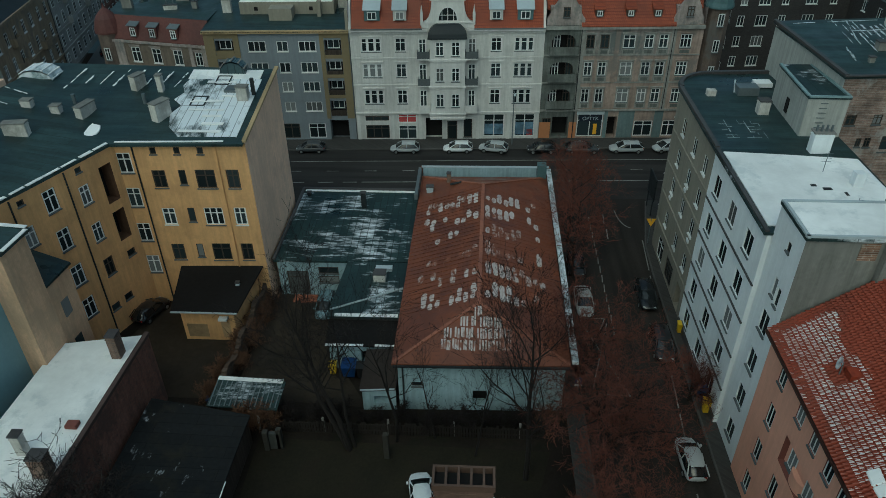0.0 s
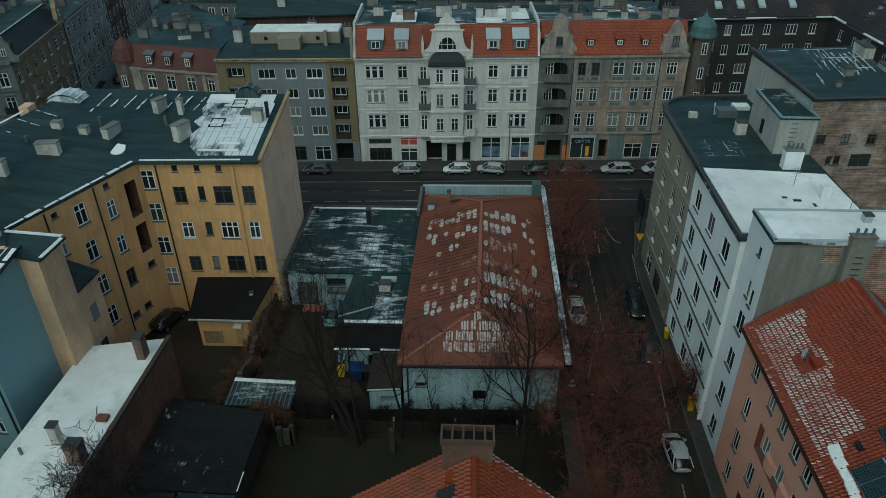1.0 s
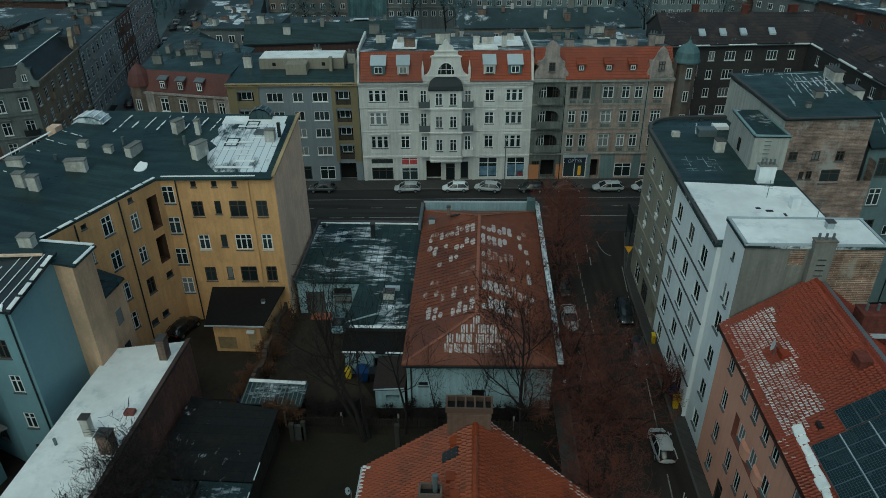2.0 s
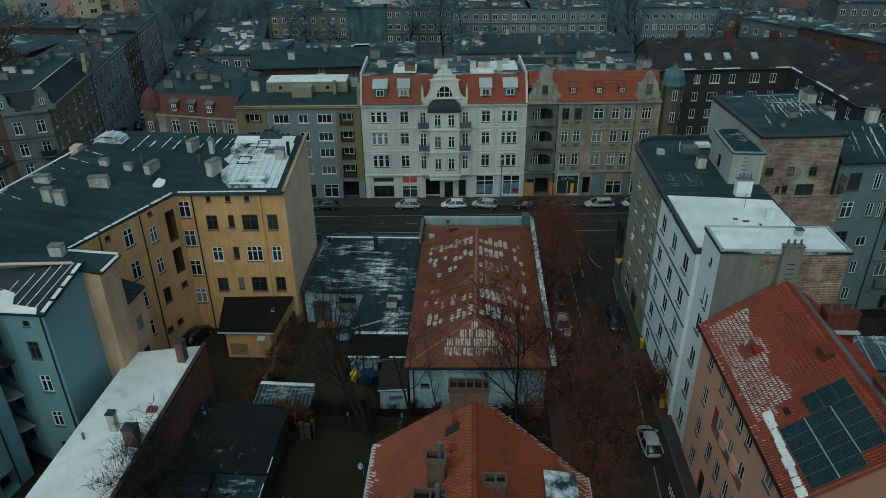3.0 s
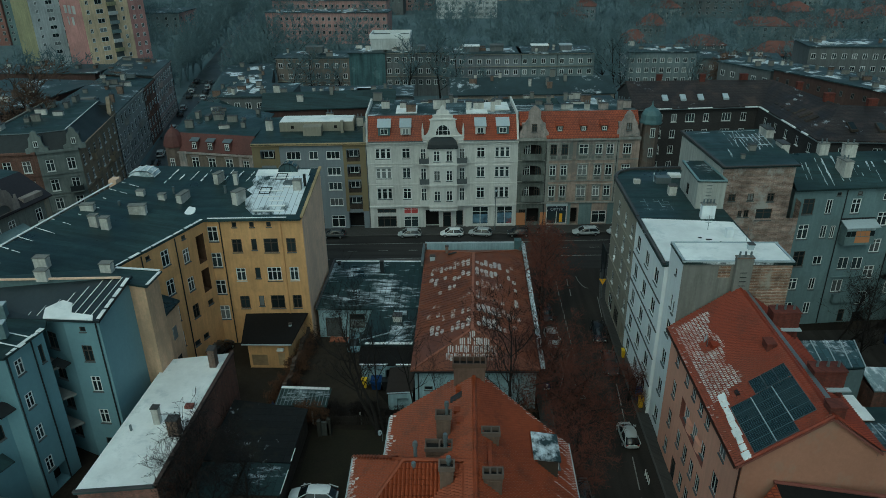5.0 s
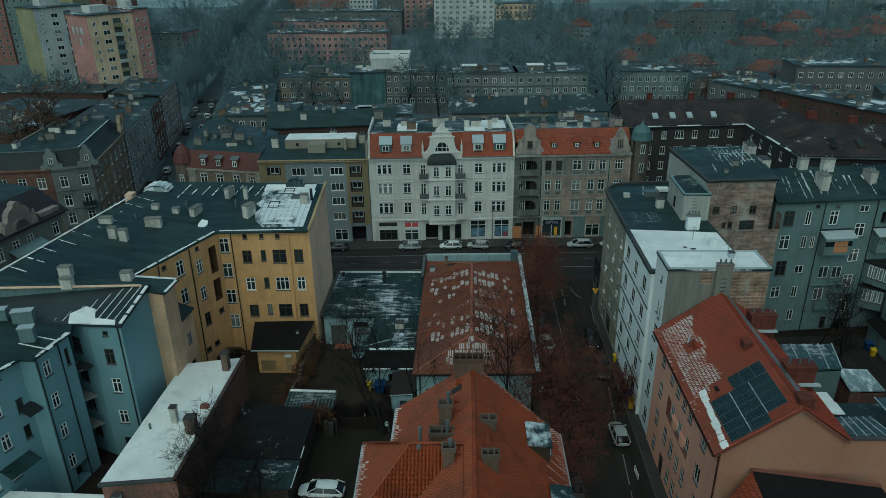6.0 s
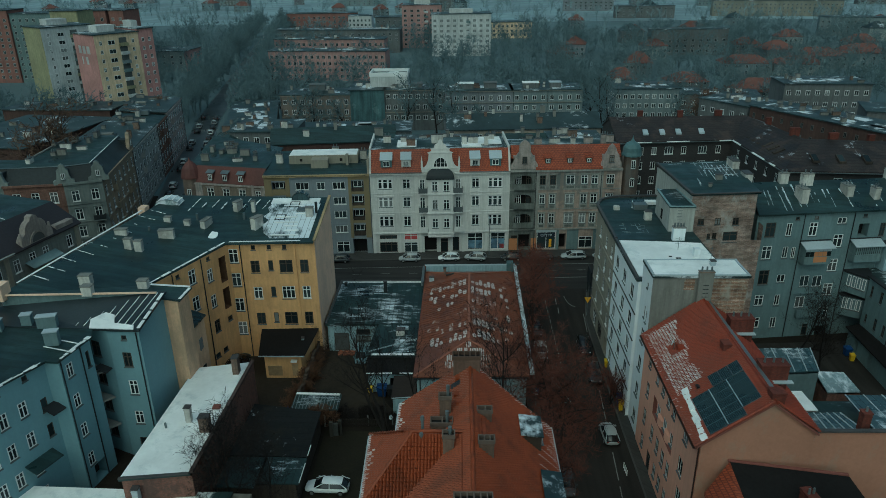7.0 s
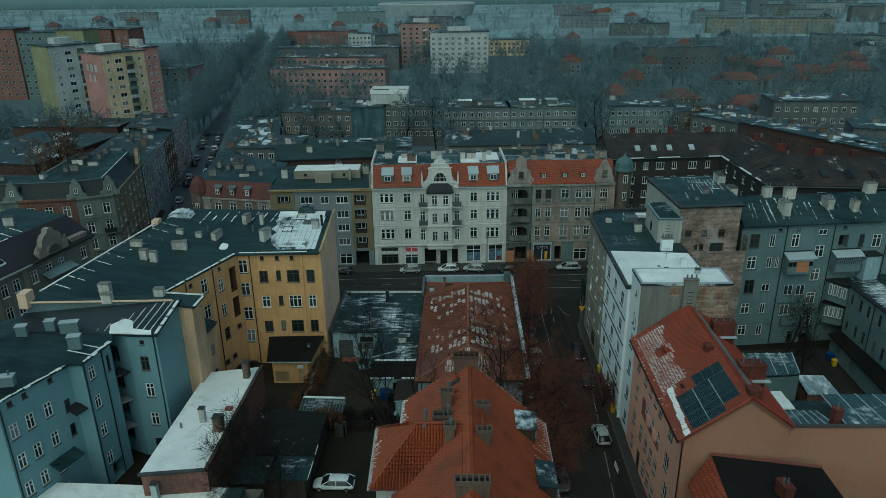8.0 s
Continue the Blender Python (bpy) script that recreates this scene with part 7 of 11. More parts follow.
    for i in range(6):
        bm = bmesh.new()
        fbox(bm, P, Q, 7.12 + i * 0.62, 7.68 + i * 0.62, 1.21, 1.25, 13.95, 14.4)
        part("pane", bm, SHEETP, gb)
        bm = bmesh.new()
        fbox(bm, P, Q, 7.12 + i * 0.62, 7.68 + i * 0.62, 1.21, 1.24, 13.2, 13.88)
        part("pane", bm, ORANGEP if i in (2, 3, 4) else GLASS, gb)
    bm = bmesh.new()
    fbox(bm, P, Q, 8.3, 10.2, 1.305, 1.34, 12.35, 13.15)
    part("plank_panel", bm, ORANGEP, gb)
    bm = bmesh.new()
    fbox(bm, P, Q, 14.36, 18.14, 0.003, 1.22, 13.15, 14.5)
    sc = part("balcony_screen", bm, TEALP, t)
    for i in range(13):
        bm = bmesh.new()
        fbox(bm, P, Q, 14.4 + i * 0.29, 14.46 + i * 0.29, 1.225, 1.25, 13.16, 14.45)
        part("lath", bm, DARKSHEET, sc)
    # recessed-looking balcony of the first floor and its slab
    balcony(t, P, Q, 8.0, 12.0, 3.5, BLUEP2, BLUEP2, 0.5)
    strip(t, at(P, Q, 7.2, 0.15, 6.95), at(P, Q, 12.0, 0.15, 6.95), 0.3, 0.12, BLUEP2, "string_course")
    # tall pale boarded balcony beside the lattice balcony
    bm = bmesh.new()
    fbox(bm, P, Q, 18.6, 20.8, 0.003, 1.8, 10.4, 14.5)
    cl = part("closet", bm, PALEB, t, "tall pale boarded balcony standing out of the wall")
    bm = bmesh.new()
    fbox(bm, P, Q, 18.4, 21.0, 0.003, 2.0, 14.5, 14.68)
    part("closet_roof", bm, BLACKP, cl)
    # roof stacks
    for x, y, w, l, hh in ((46.6, 62.6, 1.0, 2.0, 2.2), (48.6, 66.0, 1.6, 0.8, 1.9), (53.6, 64.3, 1.0, 1.8, 2.1), (57.2, 63.6, 0.8, 1.2, 1.9), (61.5, 68, 1.6, 1.0, 2.0), (64, 65.5, 1.0, 1.6, 2.0), (45.4, 66.3, 1.2, 0.8, 1.9)):
        chimney(t, x, y, 19.9 if y < 65 else 21.2, w, l, hh, CHIMP, cap=CEMENT, turn=6, pots=2)

    w = thing("court_wing", 60, 50, 0, "dusty blue court wing with dark coping and frosted roof", "house")
    A, B = (55.7, 57.8), (56.3, 38.0)
    wz = lambda v: (57.8 - v)
    wops = [(wz(v), z, 0.62, 1.75, "dark") for v in (54.6, 52.7, 50.0, 48.1, 45.5, 43.4) for z in (9.0, 5.0)]
    wops += [(wz(56.8), 9.0, 0.5, 1.6, "dark"), (wz(56.8), 4.9, 0.5, 1.2, "dark")]
    facade(w, A, B, 0, 10.6, BLUEP2, wops)
    facade(w, B, (68, 38.5), 0, 10.6, BLUEP2)
    facade(w, (68, 38.5), (68, 62.0), 0, 10.6, BLUEP2)
    poly_roof(w, [[(56.0, 57.9, 10.5), (56.6, 38.1, 10.5), (68.2, 38.6, 11.4), (68.2, 61.9, 11.4), (57.6, 61.1, 10.6)]], 0.22, FELTX)
    strip(w, (55.75, 58.0, 10.72), (56.35, 37.9, 10.72), 0.75, 0.16, BLACKP, "coping")
    pipe(w, A, B, wz(51.5), 3.4, 10.5)
    # canted glazed bay in the corner, over a smaller one
    for z0, z1, e in ((7.3, 10.2, 0.0), (3.6, 6.6, 0.9)):
        pts = [at(P, Q, 14.25, 0.003, 0)[:2], at(P, Q, 14.35, 0.7, 0)[:2], (55.7 + e * 0.5, 58.05 + e), (56.2 + e * 0.5, 58.1 + e), at(P, Q, 17.6, 0.003, 0)[:2]]
        bm = bmesh.new()
        prism(bm, pts[::-1], z0, z1)
        bay = part("corner_bay", bm, BLUEP2, w)
        bm = bmesh.new()
        cx, cy = sum(p[0] for p in pts) / 5, sum(p[1] for p in pts) / 5
        prism(bm, [(cx + (p[0] - cx) * 1.16, cy + (p[1] - cy) * 1.16) for p in pts[::-1]], z1, z1 + 0.28)
        part("bay_roof", bm, BLACKP, bay)
        for i in range(4):
            put_window(w, pts[1], pts[2], 0.32 + i * (math.dist(pts[1], pts[2]) - 0.1) / 4, z1 - 1.05, 0.5, 1.7, "one", None, 0.06)
    # low dark lean-to along its foot, with bins before it
    lean = thing("shed", 54, 50, 0, "low lean-to shed with dark felt roof in the court", "shed")
    facade(lean, (54.3, 57.6), (53.6, 39), 0, 2.9, BLUEP2, [(2.5, 1.1, 1.0, 2.1, "hole"), (6.5, 1.1, 1.0, 2.1, "hole")])
    facade(lean, (55.68, 57.55), (54.3, 57.6), 0, 3.0, BLUEP2)
    poly_roof(lean, [[(53.9, 57.8, 3.0), (53.2, 38.9, 3.0), (56.2, 38.9, 3.5), (55.62, 57.6, 3.5)]], 0.14, mat("black_felt", (0.014, 0.013, 0.013), rough=0.85, var=0.35, spec=0.1))


blue_apartments()


# ---- peach house with red tiles and solar panels ----
def peach_house():
    t = thing("house", 24.5, 26.5, 0, "peach plastered house with red tiled roof and solar panels", "house")
    W = (19.5, 36.15), (19.5, 17.2)
    y = lambda v: 36.15 - v
    top = [33.5, 30.4, 28.3, 26.3, 24.5, 20.8]
    ops = [(y(v), 12.15, 0.95 if v > 22 else 1.25, 1.75, "two") for v in top]
    ops += [(y(33.4), 8.6, 0.95, 1.75, "two"), (y(21.2), 8.3, 1.25, 1.75, "two"), (y(27.5), 8.4, 7.0, 2.3, "bare")]
    ops += [(y(v), 5.15, 0.95 if v > 22 else 1.25, 1.75, "two") for v in top]
    ops += [(y(v), 1.9, 0.95 if v > 22 else 1.25, 1.6, "two") for v in (33.5, 28.3, 26.5, 24.5, 20.9)] + [(y(30.6), 1.25, 1.2, 2.4, "door")]
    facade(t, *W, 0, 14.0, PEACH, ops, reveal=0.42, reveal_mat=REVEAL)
    # loggia band: back wall, piers, rounded balcony fronts
    for v in (30.0, 27.6, 25.2):
        put_window(t, *W, y(v), 8.5, 1.0, 1.9, "two", None, -0.28)
    for v in (28.9, 26.4):
        bm = bmesh.new()
        n = 6
        pts = [(19.9, v + 0.9)] + [(19.85 - 0.32 * math.sin(math.pi * i / n), v + 0.8 * math.cos(math.pi * i / n)) for i in range(n + 1)] + [(19.9, v - 0.9)]
        prism(bm, pts, 7.26, 8.2)
        part("balcony_front", bm, PEACH, t)
    gab = (19.5, 17.2), (28.8, 17.2)
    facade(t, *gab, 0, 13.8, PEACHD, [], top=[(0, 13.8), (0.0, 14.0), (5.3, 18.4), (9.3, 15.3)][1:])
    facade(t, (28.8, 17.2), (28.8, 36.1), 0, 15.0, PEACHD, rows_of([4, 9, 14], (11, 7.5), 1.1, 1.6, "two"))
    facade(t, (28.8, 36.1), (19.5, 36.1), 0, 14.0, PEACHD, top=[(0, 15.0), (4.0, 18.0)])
    # slopes: eave x 18.95, ridge x 25.0
    poly_roof(t, [[(18.95, 16.9, 13.8), (24.9, 16.9, 18.25), (25.1, 36.0, 18.15), (18.95, 36.0, 13.8)],
                  [(24.9, 16.9, 18.25), (29.0, 16.9, 15.2), (29.0, 36.0, 15.2), (25.1, 36.0, 18.15)]], 0.2, REVEAL)
    run, rise = 6.0, 4.4

    def snow(u, v, rng):
        # u runs towards the south end, v up the slope; it thins out towards its edges
        top = 4.55 - 0.04 * u + 0.3 * math.sin(u * 1.3)
        if 0.3 < u < 12.9 and 0.75 < v < top:
            if 4.7 < u < 6.4 and 2.0 < v < 3.2 or (u > 11.6 and v > 2.3):
                return 0
            edge = min(1.0, (top - v) / 0.9, (u - 0.2) / 0.8, (13.1 - u) / 0.9)
            return edge if edge > 0.95 else (max(0.45, edge) if rng.random() < 0.45 + 0.5 * edge else 0)
        if v <= 0.75 and u < 18.5:
            return rng.uniform(0.5, 1.0) if rng.random() < 0.8 - 0.025 * u else 0
        return 0
    panels = lambda u, v: (13.9 < u < 18.6 and 1.75 < v < 6.7 and not (u > 17.6 and v > 4.9)) or (12.2 < u < 13.9 and 4.0 < v < 6.6)
    tiles(t, (18.9, 36.0, 13.86), (0, -1, 0), (run, 0, rise), 79, 24, 0.242, 0.31, TILER,
          lambda u, v: not panels(u, v), lambda i, j: i >= 52 and j < 11, snow)
    tiles(t, (29.05, 17.0, 15.26), (0, 1, 0), (-4.05, 0, 2.99), 78, 16, 0.242, 0.31, TILER, lambda u, v: True, lambda i, j: False, None)
    bm = bmesh.new()
    for k in range(48):
        yy = 36.0 - k * 0.4
        tube(bm, (24.98, yy, 18.3), (24.98, yy - 0.42, 18.34), 0.15, 0.13, 6)
    tagged(part("ridge_tiles", bm, TILER, t), kind="stuff")
    strip(t, (25.5, 36.0, 18.0), (25.6, 18.5, 18.0), 0.5, 0.12, SHEET, "ridge_board")
    strip(t, (18.8, 16.9, 13.7), (18.8, 36.0, 13.7), 0.16, 0.14, mat("brown_gutter", (0.05, 0.025, 0.02), rough=0.4), "gutter")
    bm = bmesh.new()
    tube(bm, (19.42, 17.35, 0), (19.42, 17.35, 13.6), 0.07, 0.07, 6)
    part("downpipe", bm, mat("brown_gutter", (0.05, 0.025, 0.02)), t)
    for i in range(24):
        f = i / 24
        bm = bmesh.new()
        tube(bm, (18.95 + 5.95 * f, 17.0, 13.98 + 4.42 * f), (18.95 + 5.95 * (f + 0.042), 17.0, 13.98 + 4.42 * (f + 0.042)), 0.14, 0.12, 6)
        part("verge_tile", bm, TILER, t)
    for x, yy, w, l, z, hh in ((25.3, 17.8, 1.1, 1.0, 17.2, 1.6), (27.0, 22.7, 2.4, 1.3, 15.6, 2.9), (27.3, 31.4, 2.3, 1.3, 15.6, 2.9), (24.2, 26.6, 0.7, 1.0, 17.0, 1.3)):
        chimney(t, x, yy, z, w, l, hh, CHIMR, cap=CHIMR, pots=3 if w > 1.5 else 0)
    # snow heaped along the panels' foot
    rng = random.Random(2)
    bm = bmesh.new()
    for k in range(9):
        u = 12.3 + k * 0.8
        v = 1.42 - 0.05 * k
        q = Vector((18.9, 36.0 - u, 13.86)) + Vector((run, 0, rise)).normalized() * v
        w, l = rng.uniform(0.34, 0.46), rng.uniform(0.2, 0.34)
        M = Matrix.Translation(q) @ Matrix.Rotation(-math.atan2(rise, run), 4, "Y") @ Matrix.Rotation(rng.uniform(-0.1, 0.1), 4, "Z")
        box(bm, -l, -w, 0.05, l, w, 0.22, M)
    bmesh.ops.bevel(bm, geom=bm.edges[:], offset=0.06, segments=1, affect="EDGES")
    tagged(part("snow", bm, SNOW, t, "heaped snow slipped off the panels"), kind="stuff")
    # dish and vent on the slope
    q = Vector((20.7, 30.4, 15.15))
    bm = bmesh.new()
    tube(bm, q, q + Vector((0, 0, 1.1)), 0.04, 0.03, 6)
    mast = part("dish_mast", bm, SHEET, t)
    bm = bmesh.new()
    c = q + Vector((-0.1, 0.0, 1.0))
    ax = Vector((-0.88, 0.3, 0.25)).normalized()
    for r0_, r1_, o0, o1 in ((0.07, 0.27, 0.0, 0.05), (0.27, 0.4, 0.05, 0.12)):
        tube(bm, c + ax * o0, c + ax * o1, r0_, r1_, 14, caps=False)
    bmesh.ops.solidify(bm, geom=bm.faces[:], thickness=0.02)
    part("dish", bm, WHITEP, mast)
    bm = bmesh.new()
    box(bm, 20.9, 29.6, 15.25, 21.9, 30.4, 15.95)
    part("roof_hatch", bm, TILER, t)
    bm = bmesh.new()
    box(bm, 20.8, 23.2, 15.3, 21.3, 23.7, 15.65)
    part("roof_vent", bm, BLACKP, t)
    # solar panels, three by two and one above
    up = Vector((run, 0, rise)).normalized()
    n = Vector((-rise, 0, run)).normalized()
    spots = [(13.75 + 1.03 * i, v, 1.03, 1.72) for v in (1.62, 3.37) for i in range(5)] + [(13.75 + 1.03 * i, 5.12, 1.03, 1.72) for i in range(4)] + [(12.05, 3.8 + 1.02 * i, 1.62, 1.02) for i in range(3)]
    for u, v, wu, wv in spots:
        o = Vector((18.9, 36.0 - u, 13.86)) + up * v + n * 0.16
        M = Matrix((Vector((0, -1, 0)), up, Vector((0, -1, 0)).cross(up))).transposed().to_4x4()
        M.translation = o
        s = thing("solar_panel", o.x, o.y, o.z, "dark blue solar panel with grey frame on tiles", "solar panel", "panels on the peach roof")
        bm = bmesh.new()
        box(bm, 0, 0, 0, wu - 0.015, wv - 0.03, 0.05, M)
        part("frame", bm, PVF, s)
        nx, ny = (6, 10) if wu < wv else (10, 6)
        bm = bmesh.new()
        for i in range(nx):
            for j in range(ny):
                cw, ch = (wu - 0.06) / nx, (wv - 0.08) / ny
                box(bm, 0.025 + i * cw, 0.035 + j * ch, 0.052, 0.025 + (i + 0.89) * cw, 0.035 + (j + 0.9) * ch, 0.058, M)
        tagged(part("cell_sheet", bm, PVG, s), kind="stuff")
    # pale rails between the three strips of panels
    for v in (3.345, 5.095):
        a_, b_ = [Vector((18.9, 36.0 - u, 13.86)) + up * v + n * 0.2 for u in (13.75, 18.85 if v < 4 else 17.85)]
        strip(t, a_, b_, 0.06, 0.035, SHEETP, "panel_rail")
    for z, yy in ((16.9, 31.4), (16.9, 22.7)):
        strip(t, (25.95, yy - 0.85, z + 0.1), (28.6, yy - 0.85, z + 0.1), 0.5, 0.1, SHEETP, "flashing")
    # lower wing to the east, its glass lantern roofs and snowy boxes
    r = thing("rear_wing", 34, 22, 0, "peach rear wing with metal lantern roofs and snow", "house")
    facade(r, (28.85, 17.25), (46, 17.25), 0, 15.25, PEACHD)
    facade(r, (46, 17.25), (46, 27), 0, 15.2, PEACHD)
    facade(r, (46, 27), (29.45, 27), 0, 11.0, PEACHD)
    strip(r, (28.8, 17.25, 15.25), (46, 17.25, 15.25), 0.4, 0.14, COPING)
    poly_roof(r, [[(28.9, 17.4, 14.4), (46, 17.4, 14.4), (46, 27.2, 11.4), (29.5, 27.2, 11.4)]], 0.2, FELTX)
    for x0, x1, y0, y1, z in ((30.2, 34.4, 18.2, 22.6, 13.0), (34.8, 44.5, 18.4, 25.0, 13.3)):
        bm = bmesh.new()
        slab(bm, [(x0, y0, z + 0.9), (x1, y0, z + 0.9), (x1 - 0.6, y1, z + 0.3), (x0 + 0.6, y1, z + 0.3)], 0.12)
        part("glass_roof", bm, FROST, r)
        bm = bmesh.new()
        for i in range(6):
            x = x0 + (x1 - x0) * i / 5
            beam(bm, (x, y0, z + 0.9), (x0 + 0.6 + (x1 - x0 - 1.2) * i / 5, y1, z + 0.3), 0.1, 0.08)
        tagged(part("glazing_bars", bm, SHEETP, r), kind="stuff")
    chimney(r, 33.3, 18.3, 13.2, 0.7, 0.7, 3.2, CHIMR, cap=CHIMR, pots=1)
    for x, yy, z, w, l in ((31.2, 24.8, 12.5, 2.6, 1.5), (31.7, 27.2, 11.9, 2.4, 1.5), (31.6, 33.6, 10.8, 2.2, 1.3)):
        s = thing("roof_box", x, yy, 0, "low rendered box with snow on its lid", "outbuilding", "snowy boxes")
        bm = bmesh.new()
        box(bm, x - w / 2, yy - l / 2, 0, x + w / 2, yy + l / 2, z)
        part("body", bm, BRICKR if yy < 30 else BLUEP2, s)
        bm = bmesh.new()
        box(bm, x - w / 2 - 0.1, yy - l / 2 - 0.1, z + 0.002, x + w / 2 + 0.1, yy + l / 2 + 0.1, z + 0.12)
        part("snow", bm, SNOW, s)
    for nm, pts, z in (("glasshouse", [(33.4, 38.2), (40.5, 38.8), (41.3, 43.1), (33.5, 42.9)], 7.6), ("shed", [(41.4, 37.7), (45.2, 37.9), (44.8, 41.2), (41.5, 41.4)], 5.4)):
        s = thing(nm, pts[0][0] + 3, pts[0][1] + 2, 0, "court building with frosted metal-ribbed roof", "outbuilding")
        for i in range(4):
            facade(s, pts[i], pts[(i + 1) % 4], 0, z - 0.3, BLUEP2 if nm == "glasshouse" else BRICKR)
        poly_roof(s, [[(p[0], p[1], z + (0.5 if p[1] > 41 else 0)) for p in pts]], 0.16, FROST if nm == "glasshouse" else FROSTW)
        bm = bmesh.new()
        for i in range(6):
            f = i / 5
            a = Vector((*pts[0], z)).lerp(Vector((*pts[1], z)), f)
            b = Vector((*pts[3], z + 0.5)).lerp(Vector((*pts[2], z + 0.5)), f)
            beam(bm, a, b, 0.1, 0.08)
        if nm == "glasshouse":
            tagged(part("roof_ribs", bm, SHEETP, s), kind="stuff")
        else:
            bm.free()
    # dark-roofed house close by to the south
    h = thing("house", 26, 11, 0, "low house with dark felt roof and red tiled edge", "house")
    facade(h, (20.4, 4), (33, 4), 0, 9.5, PEACHD)
    facade(h, (20.4, 17.0), (20.4, 4), 0, 9.5, PEACHD)
    facade(h, (33, 4), (33, 17.0), 0, 9.5, PEACHD)
    poly_roof(h, [[(22.0, 16.9, 12.4), (21.6, 4, 10.6), (33.4, 4, 9.2), (31.4, 15.6, 12.0)]], 0.25, mat("black_felt", (0.014, 0.013, 0.013), rough=0.85, var=0.35, spec=0.1))
    poly_roof(h, [[(22.0, 16.9, 12.35), (19.9, 16.0, 9.8), (19.9, 4, 9.4), (21.6, 4, 10.55)]], 0.2, TILEO, "roof_tiled")
    for x, yy in ((26.8, 12.6), (29.8, 9.4)):
        chimney(h, x, yy, 10.3, 0.8, 1.5, 2.4, CHIMR, cap=CHIMR, turn=10, pots=2)
    strip(h, (21.9, 17.0, 12.3), (31.4, 15.7, 11.95), 0.3, 0.16, REVEAL)


peach_house()


# ---- orange-tiled house under the camera ----
def orange_house():
    t = thing("house", 0, 5, 0, "tall house with orange clay tiles and many chimneys", "house")
    zr, zl, zrr = 22.1, 18.0, 15.8
    xl, xr = -5.7, 6.6
    y0, y1 = -12.0, 16.9
    facade(t, (xl + 0.4, y1 - 0.3), (xl + 0.4, y0), 0, 17.4, CEMENT)
    facade(t, (xr - 0.4, y0), (xr - 0.4, y1 - 0.3), 0, 15.3, CEMENT, rows_of([3, 7, 11, 15, 19, 23], (12.5, 9, 5.5), 1.1, 1.7, "two"))
    facade(t, (xr - 0.4, y1 - 0.3), (xl + 0.4, y1 - 0.3), 0, 15.3, CEMENT, top=[(0, 15.4), (6.2, 21.7), (11.5, 17.6), (11.5, 15.3)][:3])
    facade(t, (xl + 0.4, y0), (xr - 0.4, y0), 0, 15.3, CEMENT)
    poly_roof(t, [[(xl, y0, zl), (0, y0, zr), (0, y1, zr), (xl, y1, zl)], [(0, y0, zr), (xr, y0, zrr), (xr, y1, zrr), (0, y1, zr)]], 0.2, REVEAL)
    tw, tl = 0.23, 0.29
    ll, rl = math.hypot(5.7, 4.1), math.hypot(6.6, 6.3)
    rng = random.Random(1)

    def under_wing(u, v):
        # covered by the wing's roof: u runs south from the front, v up the slope
        y_, z_ = y1 - u, zl + 4.1 * v / ll
        return 4.6 < y_ < 11.9 and z_ < 18.7 + 3.05 * (1 - abs(y_ - 8.3) / 3.65) - 0.02

    def streak(u):
        # how far snow still reaches up from the eave in this row of tiles
        return (math.sin(int(u / tw) * 12.9898) * 43758.5453) % 1.0

    def wsnow(u, v, r):
        return 0.9 if u < 8 and v < 0.2 + 0.55 * streak(u) ** 2 else 0

    tiles(t, (xl - 0.02, y1, zl + 0.03), (0, -1, 0), (5.7, 0, 4.1), 115, int(ll / tl), tw, tl, TILE,
          lambda u, v: not under_wing(u, v), lambda i, j: i < 18 and 5 < j < 22, wsnow)
    tiles(t, (xr + 0.02, y0, zrr + 0.03), (0, 1, 0), (-6.6, 0, 6.3), 125, int(rl / tl), tw, tl, TILE,
          lambda u, v: True, lambda i, j: False, lambda u, v, r: 0.95 if v < 0.35 + 2.3 * streak(u) ** 3 or (u > 28.2 and r.random() < 0.75) else 0)
    bm = bmesh.new()
    for k in range(68):
        yy = y1 - 0.1 - k * 0.42
        tube(bm, (0, yy, zr + 0.06), (0, yy - 0.44, zr + 0.10), 0.16, 0.14, 7)
    tagged(part("ridge_tiles", bm, TILE, t), kind="stuff")
    # west wing with a hipped roof
    wz, zt = 18.7, 21.75
    nw, sw, apex, end = (-7.6, 11.9, wz), (-7.4, 4.6, wz), (-4.1, 8.3, zt), (-0.4, 8.3, zt)
    side = mat("pale_side_plaster", (0.55, 0.56, 0.55), var=0.12, streak=0.15)
    facade(t, (-7.2, 11.5), (-7.0, 5.0), 0, wz - 0.2, side, rows_of([1.5, 4.2], (15, 11.5, 8), 1.1, 1.6, "two"), name="wing_wall")
    facade(t, (-7.0, 5.0), (-5.2, 5.0), 0, wz - 0.2, side, name="wing_wall")
    facade(t, (-5.2, 11.5), (-7.2, 11.5), 0, wz - 0.2, side, name="wing_wall")
    poly_roof(t, [[nw, sw, apex], [sw, (-4.8, 4.6, wz), end, apex], [nw, apex, end, (-4.8, 11.9, wz)]], 0.14, REVEAL, "wing_roof")
    va = Vector((3.4, 0, zt - wz))
    tiles(t, (-7.56, 11.9, wz + 0.02), (-0.027 * -1, -1, 0), va, 31, 15, tw, tl, TILE,
          lambda u, v: v < 4.5 and u > 0.79 * v and u < 7.3 - 0.81 * v, lambda i, j: False, lambda u, v, r: 0.95 if v < 0.25 + 0.7 * streak(u) ** 3 else 0)
    vb = Vector((0, 3.7, zt - wz))
    lb = math.hypot(3.7, zt - wz)
